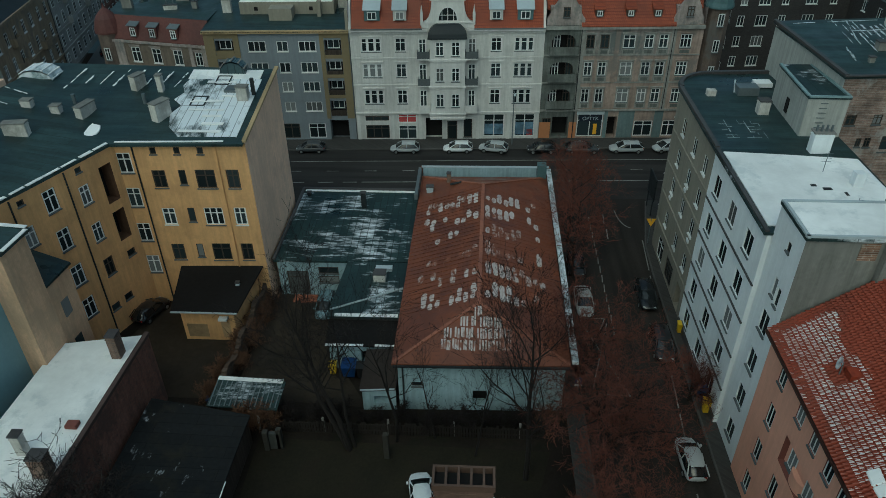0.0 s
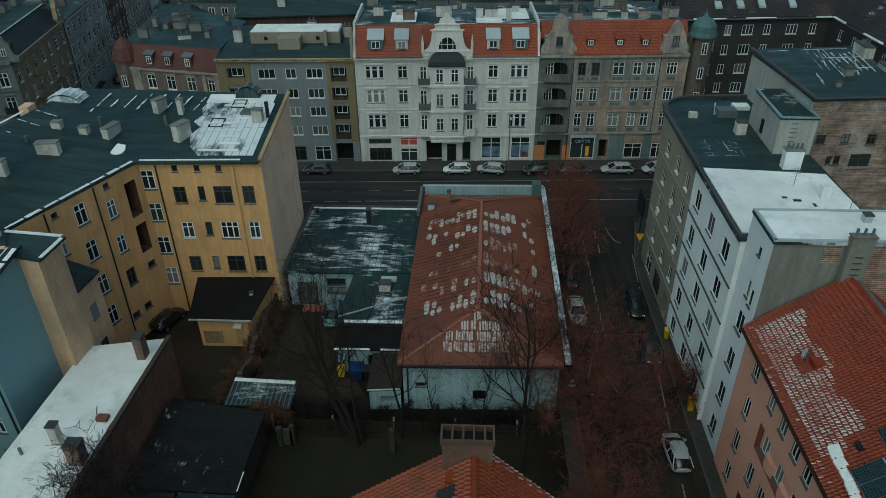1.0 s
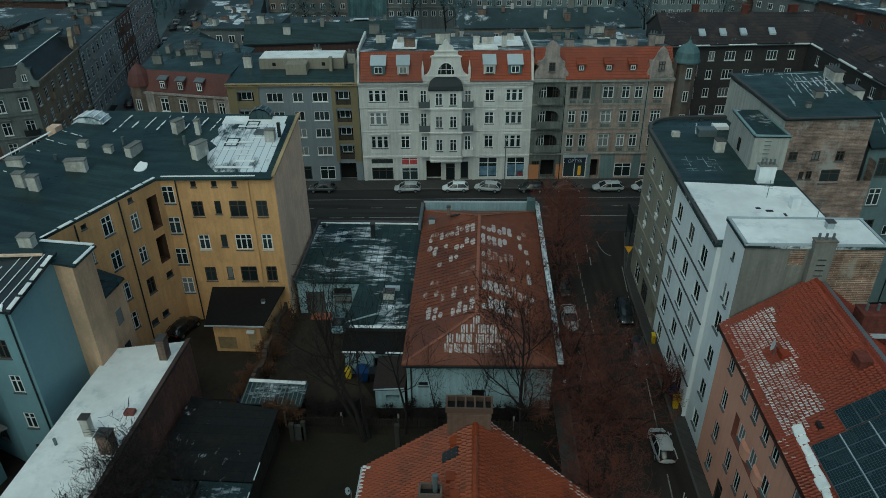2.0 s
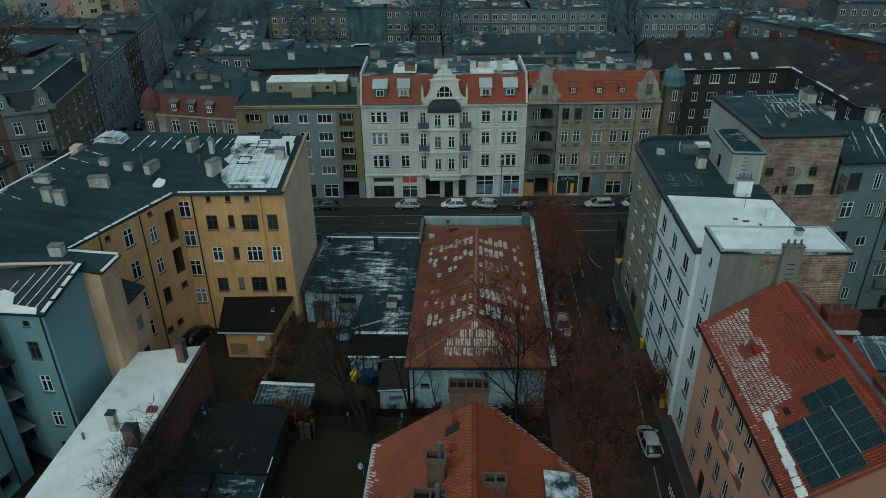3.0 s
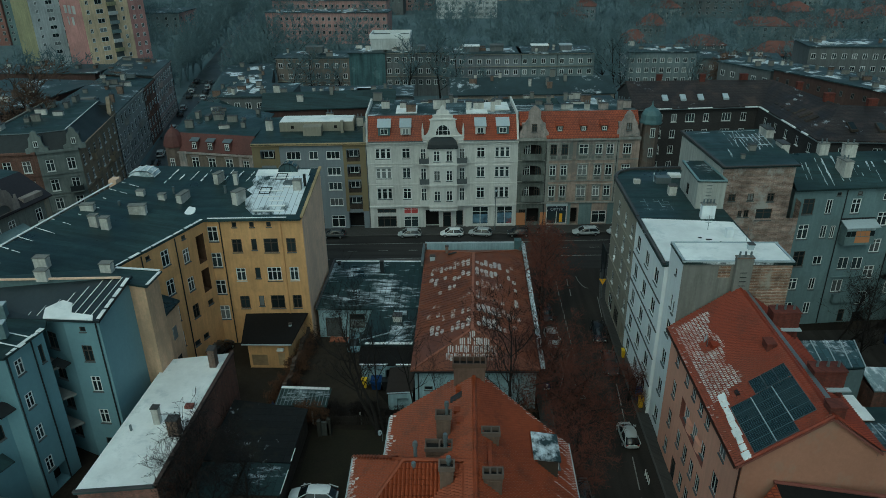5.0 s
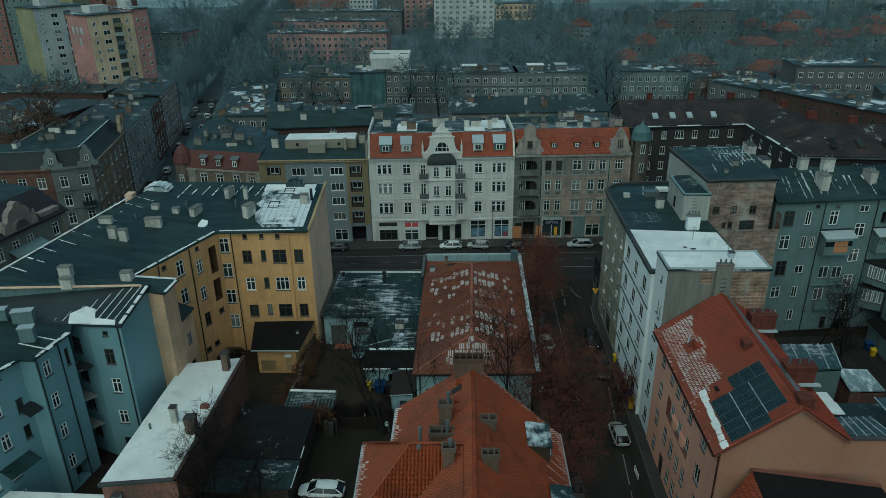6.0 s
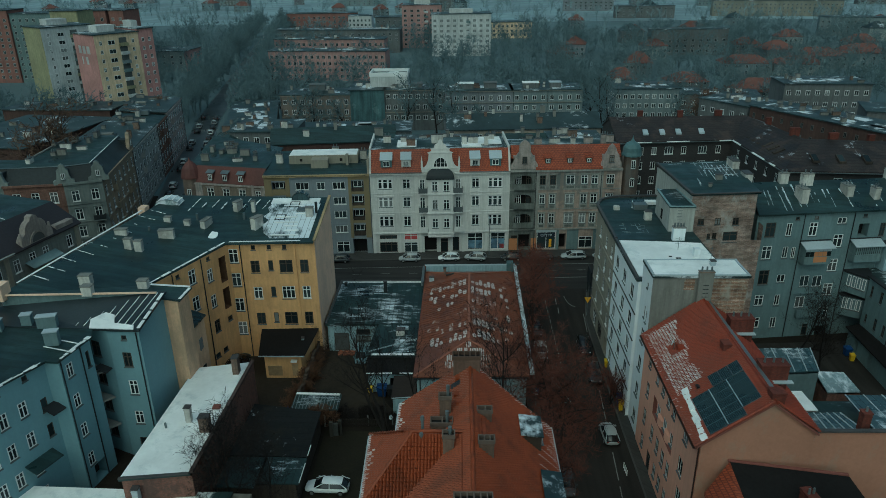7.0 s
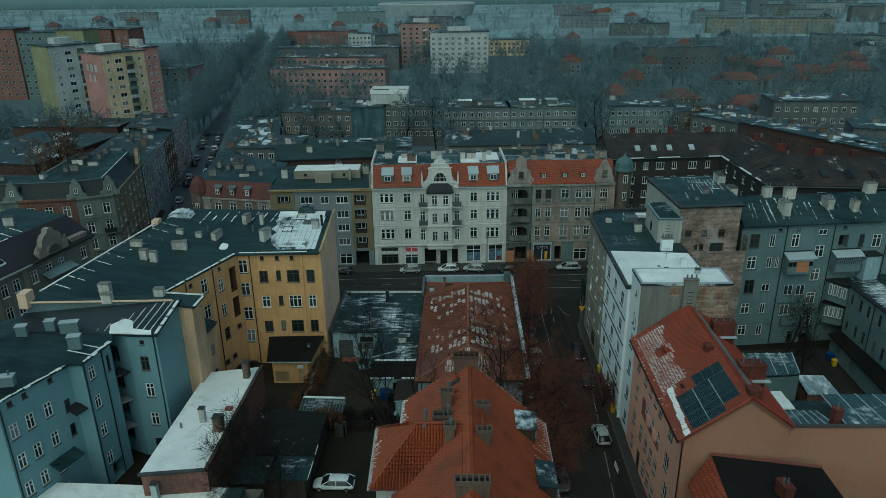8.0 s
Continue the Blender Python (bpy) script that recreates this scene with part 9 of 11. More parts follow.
def car(name, paint_m, x, y, turn, label, style="hatch", scale=1.0, group="parked cars"):
    key = (style, paint_m.name)
    if key in CARS:
        c = copy_thing(CARS[key], pose(x, y, 0.035, 0, 0, turn))
        c["label"] = label
        c.name = name
        return c
    e = new(name)
    BASE[e] = Vector((0, 0, 0))
    tagged(e, label, "car" if style != "van" else "van", group)
    spec = {"hatch": (4.1, 0.87, 0.90, 1.47, (-1.95, -1.25, 0.25, 1.2)), "wagon": (4.7, 0.9, 0.92, 1.47, (-2.25, -1.5, 0.3, 1.3)),
            "sedan": (4.6, 0.88, 0.9, 1.43, (-1.85, -0.85, 0.2, 1.2)), "suv": (4.5, 0.92, 1.02, 1.66, (-2.15, -1.55, 0.35, 1.2)), "van": (4.9, 0.95, 1.05, 1.95, (-2.4, -2.3, 1.0, 1.75))}[style]
    L, hw, zb, zt, (g0, g1, g2, g3) = spec
    f = L / 2
    bm = bmesh.new()
    loft(bm, [section(-f, hw * 0.70, 0.42, zb * 0.80), section(-f + 0.14, hw * 0.88, 0.28, zb * 0.95), section(-f + 0.7, hw, 0.24, zb), section(0, hw, 0.22, zb),
              section(f - 1.25, hw, 0.22, zb), section(f - 0.75, hw * 0.98, 0.24, zb * 0.93), section(f - 0.22, hw * 0.86, 0.28, zb * 0.78), section(f, hw * 0.58, 0.40, zb * 0.62)])
    body = part("body", bm, paint_m, e)
    sub = body.modifiers.new("round", "SUBSURF")
    sub.levels = sub.render_levels = 1
    wl, wt = hw * 0.93, hw * 0.70

    def arch(x, z, base, w):
        return [(x, -wl * base, zb - 0.03), (x, -w, z - 0.14), (x, -w * 0.82, z - 0.03), (x, 0, z), (x, w * 0.82, z - 0.03), (x, w, z - 0.14), (x, wl * base, zb - 0.03)]
    bm = bmesh.new()
    mid = (g1 + g2) / 2
    loft(bm, [arch(g0, zb + 0.04, 0.86, wt * 0.98), arch((g0 + g1) / 2, (zb + zt) / 2 + 0.06, 0.96, wt), arch(g1, zt - 0.03, 1.0, wt), arch(mid, zt, 1.0, wt * 1.04), arch(g2, zt - 0.03, 1.0, wt), arch((g2 + g3) / 2, (zb + zt) / 2 + 0.04, 0.97, wt), arch(g3, zb + 0.03, 0.84, wt * 0.98)])
    part("glazing", bm, CARGLASS, e)
    bm = bmesh.new()
    loft(bm, [[(x, -w, z - 0.10), (x, -w * 0.8, z + 0.0), (x, 0, z + 0.03), (x, w * 0.8, z + 0.0), (x, w, z - 0.10), (x, 0, z - 0.12)]
              for x, w, z in ((g1 - 0.18, wt * 0.86, zt - 0.10), (g1 + 0.05, wt * 1.0, zt - 0.02), (mid, wt * 1.06, zt + 0.01), (g2 - 0.05, wt * 1.0, zt - 0.02), (g2 + 0.16, wt * 0.9, zt - 0.09))])
    part("roof", bm, paint_m, e)
    for ob in e.children:
        ob.data.shade_smooth()
        ob.data.set_sharp_from_angle(angle=radians(38))
    for s in (-1, 1):
        for (xa, xb), nm in (((g3, g2), "front_pillar"), ((g0, g1), "rear_pillar"), (((g0 + g3) / 2 + 0.1,) * 2, "door_pillar")):
            bm = bmesh.new()
            a, b = Vector((xa, s * (wl + 0.005), zb - 0.03)), Vector((xb, s * (wt + 0.01), zt - 0.05))
            tube(bm, a, b, 0.05, 0.045, 5)
            part(nm, bm, paint_m, body)
        bm = bmesh.new()
        box(bm, g3 - 0.35, s * (hw + 0.02), zb - 0.04, g3 - 0.2, s * (hw + 0.16), zb + 0.1)
        part("mirror", bm, paint_m, body)
        bm = bmesh.new()
        box(bm, f - 0.44, s * hw * 0.42, zb * 0.62, f - 0.16, s * hw * 0.68, zb * 0.74)
        part("headlight", bm, LAMPW, e)
        bm = bmesh.new()
        box(bm, -f + 0.07, s * hw * 0.50, zb * 0.66, -f + 0.25, s * hw * 0.76, zb * 0.88)
        part("tail_light", bm, LAMPR, e)
        for wx in (-f + 0.82, f - 0.85):
            bm = bmesh.new()
            tube(bm, (wx, s * (hw - 0.2), 0.31), (wx, s * (hw + 0.015), 0.31), 0.31, 0.31, 14)
            w = part("wheel", bm, TYRE, e)
            bm = bmesh.new()
            tube(bm, (wx, s * (hw + 0.0), 0.31), (wx, s * (hw + 0.03), 0.31), 0.2, 0.18, 10)
            part("rim", bm, RIM, w)
    for xx in (f - 0.12, -f + 0.04):
        bm = bmesh.new()
        box(bm, xx, -0.26, 0.46, xx + 0.06, 0.26, 0.57)
        part("number_plate", bm, WHITEP, e)
    e.matrix_basis = pose(x, y, 0.035, 0, 0, turn)
    CARS[key] = e
    return e


SILVER, WHITE, BLACK = paint("silver", (0.40, 0.42, 0.43), 0.3), paint("white", (0.72, 0.74, 0.75)), paint("black", (0.015, 0.016, 0.018))
DGREY, TEALC = paint("dark_grey", (0.06, 0.065, 0.07)), paint("grey_blue", (0.17, 0.25, 0.285))
rowlab = "parked on the wet street beside the kerb"
car("car", SILVER, -10.2, 88.5, 182, "silver hatchback " + rowlab)
car("car", WHITE, -2.9, 88.8, 182, "white hatchback " + rowlab)
car("car", SILVER, 2.0, 89.0, 170, "silver hatchback " + rowlab)
car("car", BLACK, 8.6, 89.0, 182, "black hatchback " + rowlab)
car("car", DGREY, 14.2, 89.2, 2, "dark grey estate " + rowlab, "wagon")
car("car", SILVER, 20.2, 89.5, 182, "silver estate " + rowlab, "wagon")
car("car", SILVER, 25.8, 90.0, 196, "silver hatchback " + rowlab)
car("car", DGREY, -23.3, 88.2, 182, "dark grey hatchback " + rowlab)
car("car", DGREY, -30.0, 87.6, 182, "dark grey hatchback " + rowlab)
car("car", SILVER, 10.6, 55.3, -90, "silver sedan parked beside the hall", "sedan")
car("car", BLACK, 16.9, 56.6, -92, "black estate car parked in the side street", "wagon")
car("car", BLACK, 17.0, 49.4, -92, "black estate car with pale stripes under a tree", "wagon")
car("car", SILVER, 16.5, 36.4, 92, "silver hatchback parked in the side street")
car("car", BLACK, 10.5, 61.5, -90, "black hatchback parked under a tree")
car("car", DGREY, 10.4, 28.0, -90, "dark grey hatchback beside the orange-tiled house")
car("car", SILVER, 10.5, 22.6, -90, "silver hatchback beside the orange-tiled house")
car("car", BLACK, -31.6, 52.3, 70, "black hatchback in the ochre courtyard")
car("car", TEALC, -14.7, 53.7, -88, "pale grey-blue car before the white workshop", "hatch")
car("car", WHITE, -14.9, 27.2, 178, "white estate car parked on the garden yard", "wagon")
car("car", WHITE, -3.6, 32.2, 100, "white hatchback parked before the orange-tiled house", "hatch")
car("car", DGREY, 58.6, 55.3, 20, "dark car in the rear courtyard", "hatch")
for k in range(14):
    yy = 118 + k * 7.4
    f = (yy - 88) / 127
    car("car", (SILVER, DGREY, WHITE, BLACK)[k % 4], -56.2 - 30.6 * f, yy, 104, "car parked along the far street", "hatch", group="far parked cars")
    if k % 3:
        car("car", (DGREY, BLACK, SILVER)[k % 3], -61.0 - 31.0 * f, yy + 2, 104, "car parked along the far street", "hatch", group="far parked cars")


# ---- street things ----
def wheelie_bin(x, y, m, label, w=0.7, h=1.1, turn=0):
    t = thing("wheeled_bin", x, y, 0.03, label, "bin", "waste bins")
    T = pose(x, y, 0.03, 0, 0, turn)
    bm = bmesh.new()
    loft(bm, [[(-w * 0.4, -w * 0.36, 0.12), (w * 0.4, -w * 0.36, 0.12), (w * 0.4, w * 0.36, 0.12), (-w * 0.4, w * 0.36, 0.12)], [(-w / 2, -w / 2, h), (w / 2, -w / 2, h), (w / 2, w / 2, h), (-w / 2, w / 2, h)]])
    bmesh.ops.transform(bm, matrix=T, verts=bm.verts[:])
    part("body", bm, m, t)
    bm = bmesh.new()
    slab(bm, [(-w / 2 - 0.04, -w / 2 - 0.05, h + 0.06), (w / 2 + 0.04, -w / 2 - 0.05, h + 0.06), (w / 2 + 0.04, w / 2 + 0.04, h + 0.14), (-w / 2 - 0.04, w / 2 + 0.04, h + 0.14)], 0.06)
    bmesh.ops.transform(bm, matrix=T, verts=bm.verts[:])
    part("lid", bm, m, t)
    for s in (-1, 1):
        bm = bmesh.new()
        tube(bm, (s * w * 0.42, w * 0.4, 0.1), (s * w * 0.48, w * 0.4, 0.1), 0.1, 0.1, 8)
        bmesh.ops.transform(bm, matrix=T, verts=bm.verts[:])
        part("wheel", bm, TYRE, t)


wheelie_bin(-12.35, 44.9, YELLOWP, "yellow recycling bin beside the shed wall", 0.6, 1.15)
wheelie_bin(-10.9, 44.8, BLUEPL, "large blue waste container beside the shed wall", 1.2, 1.3)
wheelie_bin(-9.8, 44.6, BLACKP, "black waste bin beside the shed wall", 0.8, 1.3)
wheelie_bin(19.2, 43.1, BLUEPL, "blue waste container against the white house", 1.0, 1.3)
wheelie_bin(19.0, 41.7, YELLOWP, "yellow recycling bin against the white house", 0.6, 1.3)
wheelie_bin(19.1, 51.6, YELLOWP, "yellow bin on the side pavement", 0.55, 1.1)
wheelie_bin(53.0, 53.3, YELLOWP, "yellow bin in the rear courtyard", 0.6, 1.0)
wheelie_bin(53.1, 54.8, BLUEPL, "blue bin in the rear courtyard", 0.9, 1.2)
wheelie_bin(-21.9, 40.9, BLUEPL, "small blue tub beside the shed", 0.7, 0.7)


def street_lamp(x, y, z, turn):
    t = thing("street_lamp", x, y, 0.1, "slim grey street lamp with a single arm", "lamp", "street lamps")
    bm = bmesh.new()
    tube(bm, (x, y, 0.1), (x, y, z), 0.09, 0.06, 8)
    part("pole", bm, SHEET, t)
    d = Vector((math.cos(radians(turn)), math.sin(radians(turn)), 0))
    p = Vector((x, y, z))
    bm = bmesh.new()
    tube(bm, p, p + d * 1.3 + Vector((0, 0, 0.2)), 0.05, 0.04, 6)
    part("arm", bm, SHEET, t)
    bm = bmesh.new()
    q = p + d * 1.3 + Vector((0, 0, 0.15))
    slab(bm, [tuple(q + d * 0.6 + Vector((-d.y, d.x, 0)) * -0.14), tuple(q + d * 0.6 + Vector((-d.y, d.x, 0)) * 0.14), tuple(q + Vector((-d.y, d.x, 0.0)) * 0.14), tuple(q - Vector((-d.y, d.x, 0.0)) * 0.14)], 0.12)
    part("lamp_head", bm, SHEETP, t)


street_lamp(4.6, 91.0, 8.0, -90)
street_lamp(-30, 89.6, 8.0, -90)


def give_way(x, y):
    t = thing("road_sign", x, y, 0.15, "yellow triangular give-way sign on a grey post", "sign")
    bm = bmesh.new()
    tube(bm, (x, y, 0.15), (x, y, 3.3), 0.045, 0.045, 6)
    part("post", bm, SHEET, t)
    bm = bmesh.new()
    slab(bm, [(0.52, 0.46, 0), (-0.52, 0.46, 0), (0.0, -0.46, 0)], 0.03)
    bmesh.ops.transform(bm, matrix=Matrix.Translation((x, y - 0.06, 2.8)) @ Matrix.Rotation(radians(78), 4, "X"), verts=bm.verts[:])
    part("plate", bm, SIGNY, t)


give_way(18.9, 66.6)


def blue_sign(x, y):
    t = thing("road_sign", x, y, 0.14, "blue square parking sign on a post", "sign")
    bm = bmesh.new()
    tube(bm, (x, y, 0.14), (x, y, 2.7), 0.04, 0.04, 6)
    part("post", bm, SHEET, t)
    bm = bmesh.new()
    box(bm, x - 0.32, y - 0.08, 2.0, x + 0.32, y - 0.05, 2.64)
    part("plate", bm, BLUEPL, t)
    bm = bmesh.new()
    box(bm, x - 0.12, y - 0.09, 2.12, x + 0.12, y - 0.082, 2.5)
    part("symbol_bar", bm, WHITEP, t)
    bm = bmesh.new()
    box(bm, x - 0.32, y - 0.08, 1.72, x + 0.32, y - 0.05, 1.92)
    part("plate_small", bm, WHITEP, t)


blue_sign(8.6, 42.6)


def shop_board(x, y):
    t = thing("billboard_frame", x, y, 0.1, "dark upright billboard frame at the street corner", "billboard")
    bm = bmesh.new()
    box(bm, x - 0.08, y - 1.6, 2.2, x + 0.08, y + 1.6, 5.0)
    part("board", bm, DARKSHEET, t)
    for s in (-1.2, 1.2):
        bm = bmesh.new()
        tube(bm, (x, y + s, 0.1), (x, y + s, 2.2), 0.08, 0.08, 6)
        part("post", bm, DARKSHEET, t)


shop_board(20.3, 73.6)
for k in range(4):
    bm = bmesh.new()
    x, y = 17.1 + 0.02 * k, 31.0 - k * 0.42
    tube(bm, (x, y, 0.03), (x, y, 0.75), 0.06, 0.05, 8)
    solo("bollard", bm, WHITEP, "short white bollard in the side street", "bollard", "", "bollards")
# orange-red brick slab laid before the workshop door
rng = random.Random(31)
rub = thing("brick_stack", -17.4, 55.2, 0.02, "low flat stack of orange-red bricks by the workshop", "bricks")
for i in range(9):
    for j in range(9):
        if rng.random() < 0.93:
            bm = bmesh.new()
            box(bm, -0.12, -0.06, 0, 0.12, 0.06, 0.16, pose(-18.1 + i * 0.255 + (j % 2) * 0.1, 54.75 + j * 0.125, 0.03 + rng.uniform(0, 0.03), 0, 0, rng.uniform(-4, 4)))
            part("brick", bm, mat("loose_brick", (0.36, 0.13, 0.075), rand=0.25), rub)


# ---- the town beyond ----
FARW = {}


def far_window(w, h, fm):
    key = (round(w, 1), round(h, 1), fm.name)
    if key not in FARW:
        w, h = key[0], key[1]
        bm = bmesh.new()
        f = 0.11
        us = [-w / 2, -w / 2 + f, -f / 2, f / 2, w / 2 - f, w / 2]
        zs = [-h / 2, -h / 2 + f, h / 2 - f, h / 2]
        lattice(bm, us, zs, lambda i, j: True, -0.06, 0.0)
        me = mesh_of("window", bm, [fm, GLASS])
        for p in me.polygons:
            c = p.center
            if abs(c.y + 0.06) < 1e-4 and abs(c.z) < h / 2 - f and abs(c.x) < w / 2 - f and abs(c.x) > f / 2:
                p.material_index = 1
        FARW[key] = me
    return FARW[key]


FARSNOW = mat("far_melting_snow", (0.06, 0.075, 0.08), rough=0.6, var=0.3, fine=1.0, snow=(0.57, (0.6, 0.6, 1), 0))


def far_block(name, label, P, Q, depth, H, m, rm, cols=0, zs=(), ww=1.3, wh=1.5, roof="flat", rise=0.0, side=None, sidecols=0, fm=None, category="house", stacks=0, seed=1, snow=False, group=""):
    L = math.dist(P, Q)
    Pb, Qb = back(P, Q, depth)
    t = thing(name, (P[0] + Q[0]) / 2, (P[1] + Q[1]) / 2, 0, label, category, group)
    edges = ((P, Q, m), (Q, Qb, side or m), (Qb, Pb, m), (Pb, P, side or m))
    gable = roof == "gable"
    for i, (a, b, mm) in enumerate(edges):
        top = None
        if gable and i in (1, 3):
            top = [(math.dist(a, b) / 2, H + rise)]
        facade(t, a, b, 0, H, mm, [], top=top)
    fm = fm or (FRAMEG if P[1] > 290 else FRAMEW)
    win = far_window(ww, wh, fm)

    def windows(A, B, n, length):
        q0, dd, ii, _ = frame_of(A, B)
        if P[1] > 290:
            # too small to tell apart: one joined mesh
            src = np.array([tuple(v.co) for v in win.vertices])
            sf = [tuple(p.vertices) for p in win.polygons]
            vs, fs, mi = [], [], []
            for z in zs:
                for i in range(n):
                    o = q0 + dd * (length * (i + 0.5) / n) + Vector((0, 0, z)) - BASE[t]
                    k = len(vs) * len(src)
                    vs.append(src @ np.array((tuple(dd), tuple(ii), (0, 0, 1))) + np.array(tuple(o)))
                    fs.extend([tuple(k + j for j in f) for f in sf])
                    mi.extend([p.material_index for p in win.polygons])
            if vs:
                me = bpy.data.meshes.new("windows")
                me.from_pydata(np.vstack(vs).tolist(), [], fs)
                for m_ in (fm or FRAMEW, GLASS):
                    me.materials.append(m_)
                me.polygons.foreach_set("material_index", mi)
                ob = new("windows", me)
                ob.parent = t
                tagged(ob, kind="stuff")
            return
        for z in zs:
            for i in range(n):
                o = q0 + dd * (length * (i + 0.5) / n) + Vector((0, 0, z))
                w = new("window", win)
                w.parent = t
                w.matrix_basis = Matrix.Translation(-BASE[t]) @ Matrix(((dd.x, ii.x, 0, o.x), (dd.y, ii.y, 0, o.y), (0, 0, 1, o.z), (0, 0, 0, 1)))
    windows(P, Q, cols, L)
    if sidecols:
        if P[0] < 0:
            windows(Q, Qb, sidecols, depth)
        else:
            windows(Pb, P, sidecols, depth)
    o = 0.4
    A, B, C, D = at(P, Q, -o, o, 0), at(P, Q, L + o, o, 0), at(P, Q, L + o, -depth - o, 0), at(P, Q, -o, -depth - o, 0)
    if roof == "flat":
        poly_roof(t, [[(p[0], p[1], H + 0.3) for p in (A, B, C, D)]], 0.28, rm)
    elif gable:
        M1, M2 = at(P, Q, -o, -depth / 2, 0), at(P, Q, L + o, -depth / 2, 0)
        poly_roof(t, [[(A[0], A[1], H), (B[0], B[1], H), (M2[0], M2[1], H + rise), (M1[0], M1[1], H + rise)], [(M1[0], M1[1], H + rise), (M2[0], M2[1], H + rise), (C[0], C[1], H), (D[0], D[1], H)]], 0.25, rm)
    else:
        ins = min(depth / 2, L / 2 - 0.5)
        M1, M2 = at(P, Q, ins, -depth / 2, 0), at(P, Q, L - ins, -depth / 2, 0)
        a_, b_, c_, d_ = [(p[0], p[1], H) for p in (A, B, C, D)]
        m1, m2 = (M1[0], M1[1], H + rise), (M2[0], M2[1], H + rise)
        poly_roof(t, [[a_, b_, m2, m1], [b_, c_, m2], [c_, d_, m1, m2], [d_, a_, m1]], 0.2, rm)
    rng = random.Random(seed)
    for k in range(stacks):
        u, v = rng.uniform(0.08, 0.92) * L, rng.uniform(0.15, 0.85) * depth
        q = at(P, Q, u, -v, 0)
        zz = H + 0.2 + (rise * (1 - abs(v / depth - 0.5) * 2) if gable else 0)
        chimney(t, q[0], q[1], zz - 0.3, rng.choice((0.7, 1.3, 1.9)), 0.7, rng.uniform(1.0, 1.9), rng.choice((CHIMP, CEMENT, CEMENT, CHIMB)), turn=rng.choice((0, 0, 90)), pots=0)
    if snow:
        bm = bmesh.new()
        for k in range(6):
            u0, v0 = rng.uniform(0.03, 0.8) * L, rng.uniform(0.1, 0.6) * depth
            fbox(bm, P, Q, u0, u0 + rng.uniform(0.08, 0.17) * L, -v0 - rng.uniform(0.1, 0.35) * depth, -v0, H + 0.31 if roof == "flat" else H + 0.3, H + 0.38 + (0 if roof == "flat" else rise))
        tagged(part("snow", bm, FARSNOW, t, "melting snow patches"), kind="stuff")
    return t


FP = lambda n, c, **k: mat(n, c, var=0.2, streak=0.25, fine=1.0, **k)
BROWNF, GREENF = FP("brown_old_plaster", (0.35, 0.295, 0.24)), FP("green_grey_plaster", (0.29, 0.325, 0.32))
LILAC, PALEG, GREYB = FP("lilac_grey_plaster", (0.21, 0.225, 0.245)), FP("pale_green_grey_plaster", (0.20, 0.24, 0.25)), FP("grey_brown_plaster", (0.145, 0.152, 0.155))
PINKB, YELT, PINKT, OLIT, GRYT = FP("faded_pink_panel", (0.42, 0.255, 0.235)), FP("cream_yellow_panel", (0.72, 0.55, 0.37)), FP("salmon_panel", (0.47, 0.25, 0.235)), FP("olive_panel_paint", (0.33, 0.315, 0.19)), FP("pale_grey_panel", (0.56, 0.57, 0.57))
REDT, BRICKF = FP("red_brown_panel", (0.26, 0.13, 0.11)), FP("far_red_brick", (0.088, 0.052, 0.044))
FARRED = mat("far_red_tile", (0.145, 0.068, 0.056), var=0.25, fine=1.0)
FRAMEB = mat("brown_far_frame", (0.10, 0.095, 0.09), rough=0.5, var=0.12)
FRAMEG = mat("far_window_paint", (0.34, 0.36, 0.36), rough=0.5, var=0.12)
FARDK = mat("far_dark_roof", (0.036, 0.054, 0.058), rough=0.5, var=0.3, fine=0.6, snow=(0.32, (0.5, 0.5, 1), 10))
# flat colour for the shade in the tower loggias
FARSHADE = mat("shaded_loggia", (0.09, 0.10, 0.10), rough=0.8, var=0.3)
GLASSF = mat("green_glass_wall", (0.085, 0.14, 0.15), rough=0.2, var=0.3, wave=(1.2, 0.05, 0.1), spec=0.5)

# long roofs and rows behind the street
far_block("long_hall", "long hall with dark sheet roof behind the tenements", (-43, 122.5), (-15.6, 126.0), 9, 13.8, BRICKF, FELT, roof="gable", rise=2.6, stacks=4, seed=4)
far_block("tenement_house", "brown brick row house with dark roof", (-58.5, 195.5), (-36, 195.5), 12, 11.5, FP("dark_brown_plaster", (0.2, 0.17, 0.15)), FARDK, 8, (9.4, 6.2, 3.0), stacks=6, seed=5, snow=True, group="far row")
far_block("office_block", "glass-fronted block with pale roof edge", (-36, 195.2), (-25, 195.2), 14, 13.0, GLASSF, FARDK, stacks=3, seed=6, snow=True, group="far row")
far_block("tenement_house", "grey-brown row house with snowy roof", (-25, 195.5), (-6, 195.8), 12, 13.0, GREYB, FARDK, 8, (11.0, 7.6, 4.2), stacks=7, seed=7, snow=True, group="far row")
far_block("tenement_house", "lilac-grey plastered row house", (-6, 195.8), (16, 196.2), 12, 12.4, LILAC, FARDK, 8, (10.2, 7.0, 3.8), stacks=4, seed=8, snow=True, group="far row")
far_block("tenement_house", "pale green-grey row house with light cornice", (16, 196.2), (38.4, 196.8), 12, 12.4, PALEG, FARDK, 8, (10.2, 7.0, 3.8), stacks=5, seed=9, snow=True, group="far row", sidecols=3)
far_block("apartment_house", "pale blue-grey house with snowy roof", (50, 203), (71, 203), 14, 11.4, PALEG, FARDK, 9, (9.0, 6.0, 3.0), stacks=5, seed=10, snow=True, sidecols=4)
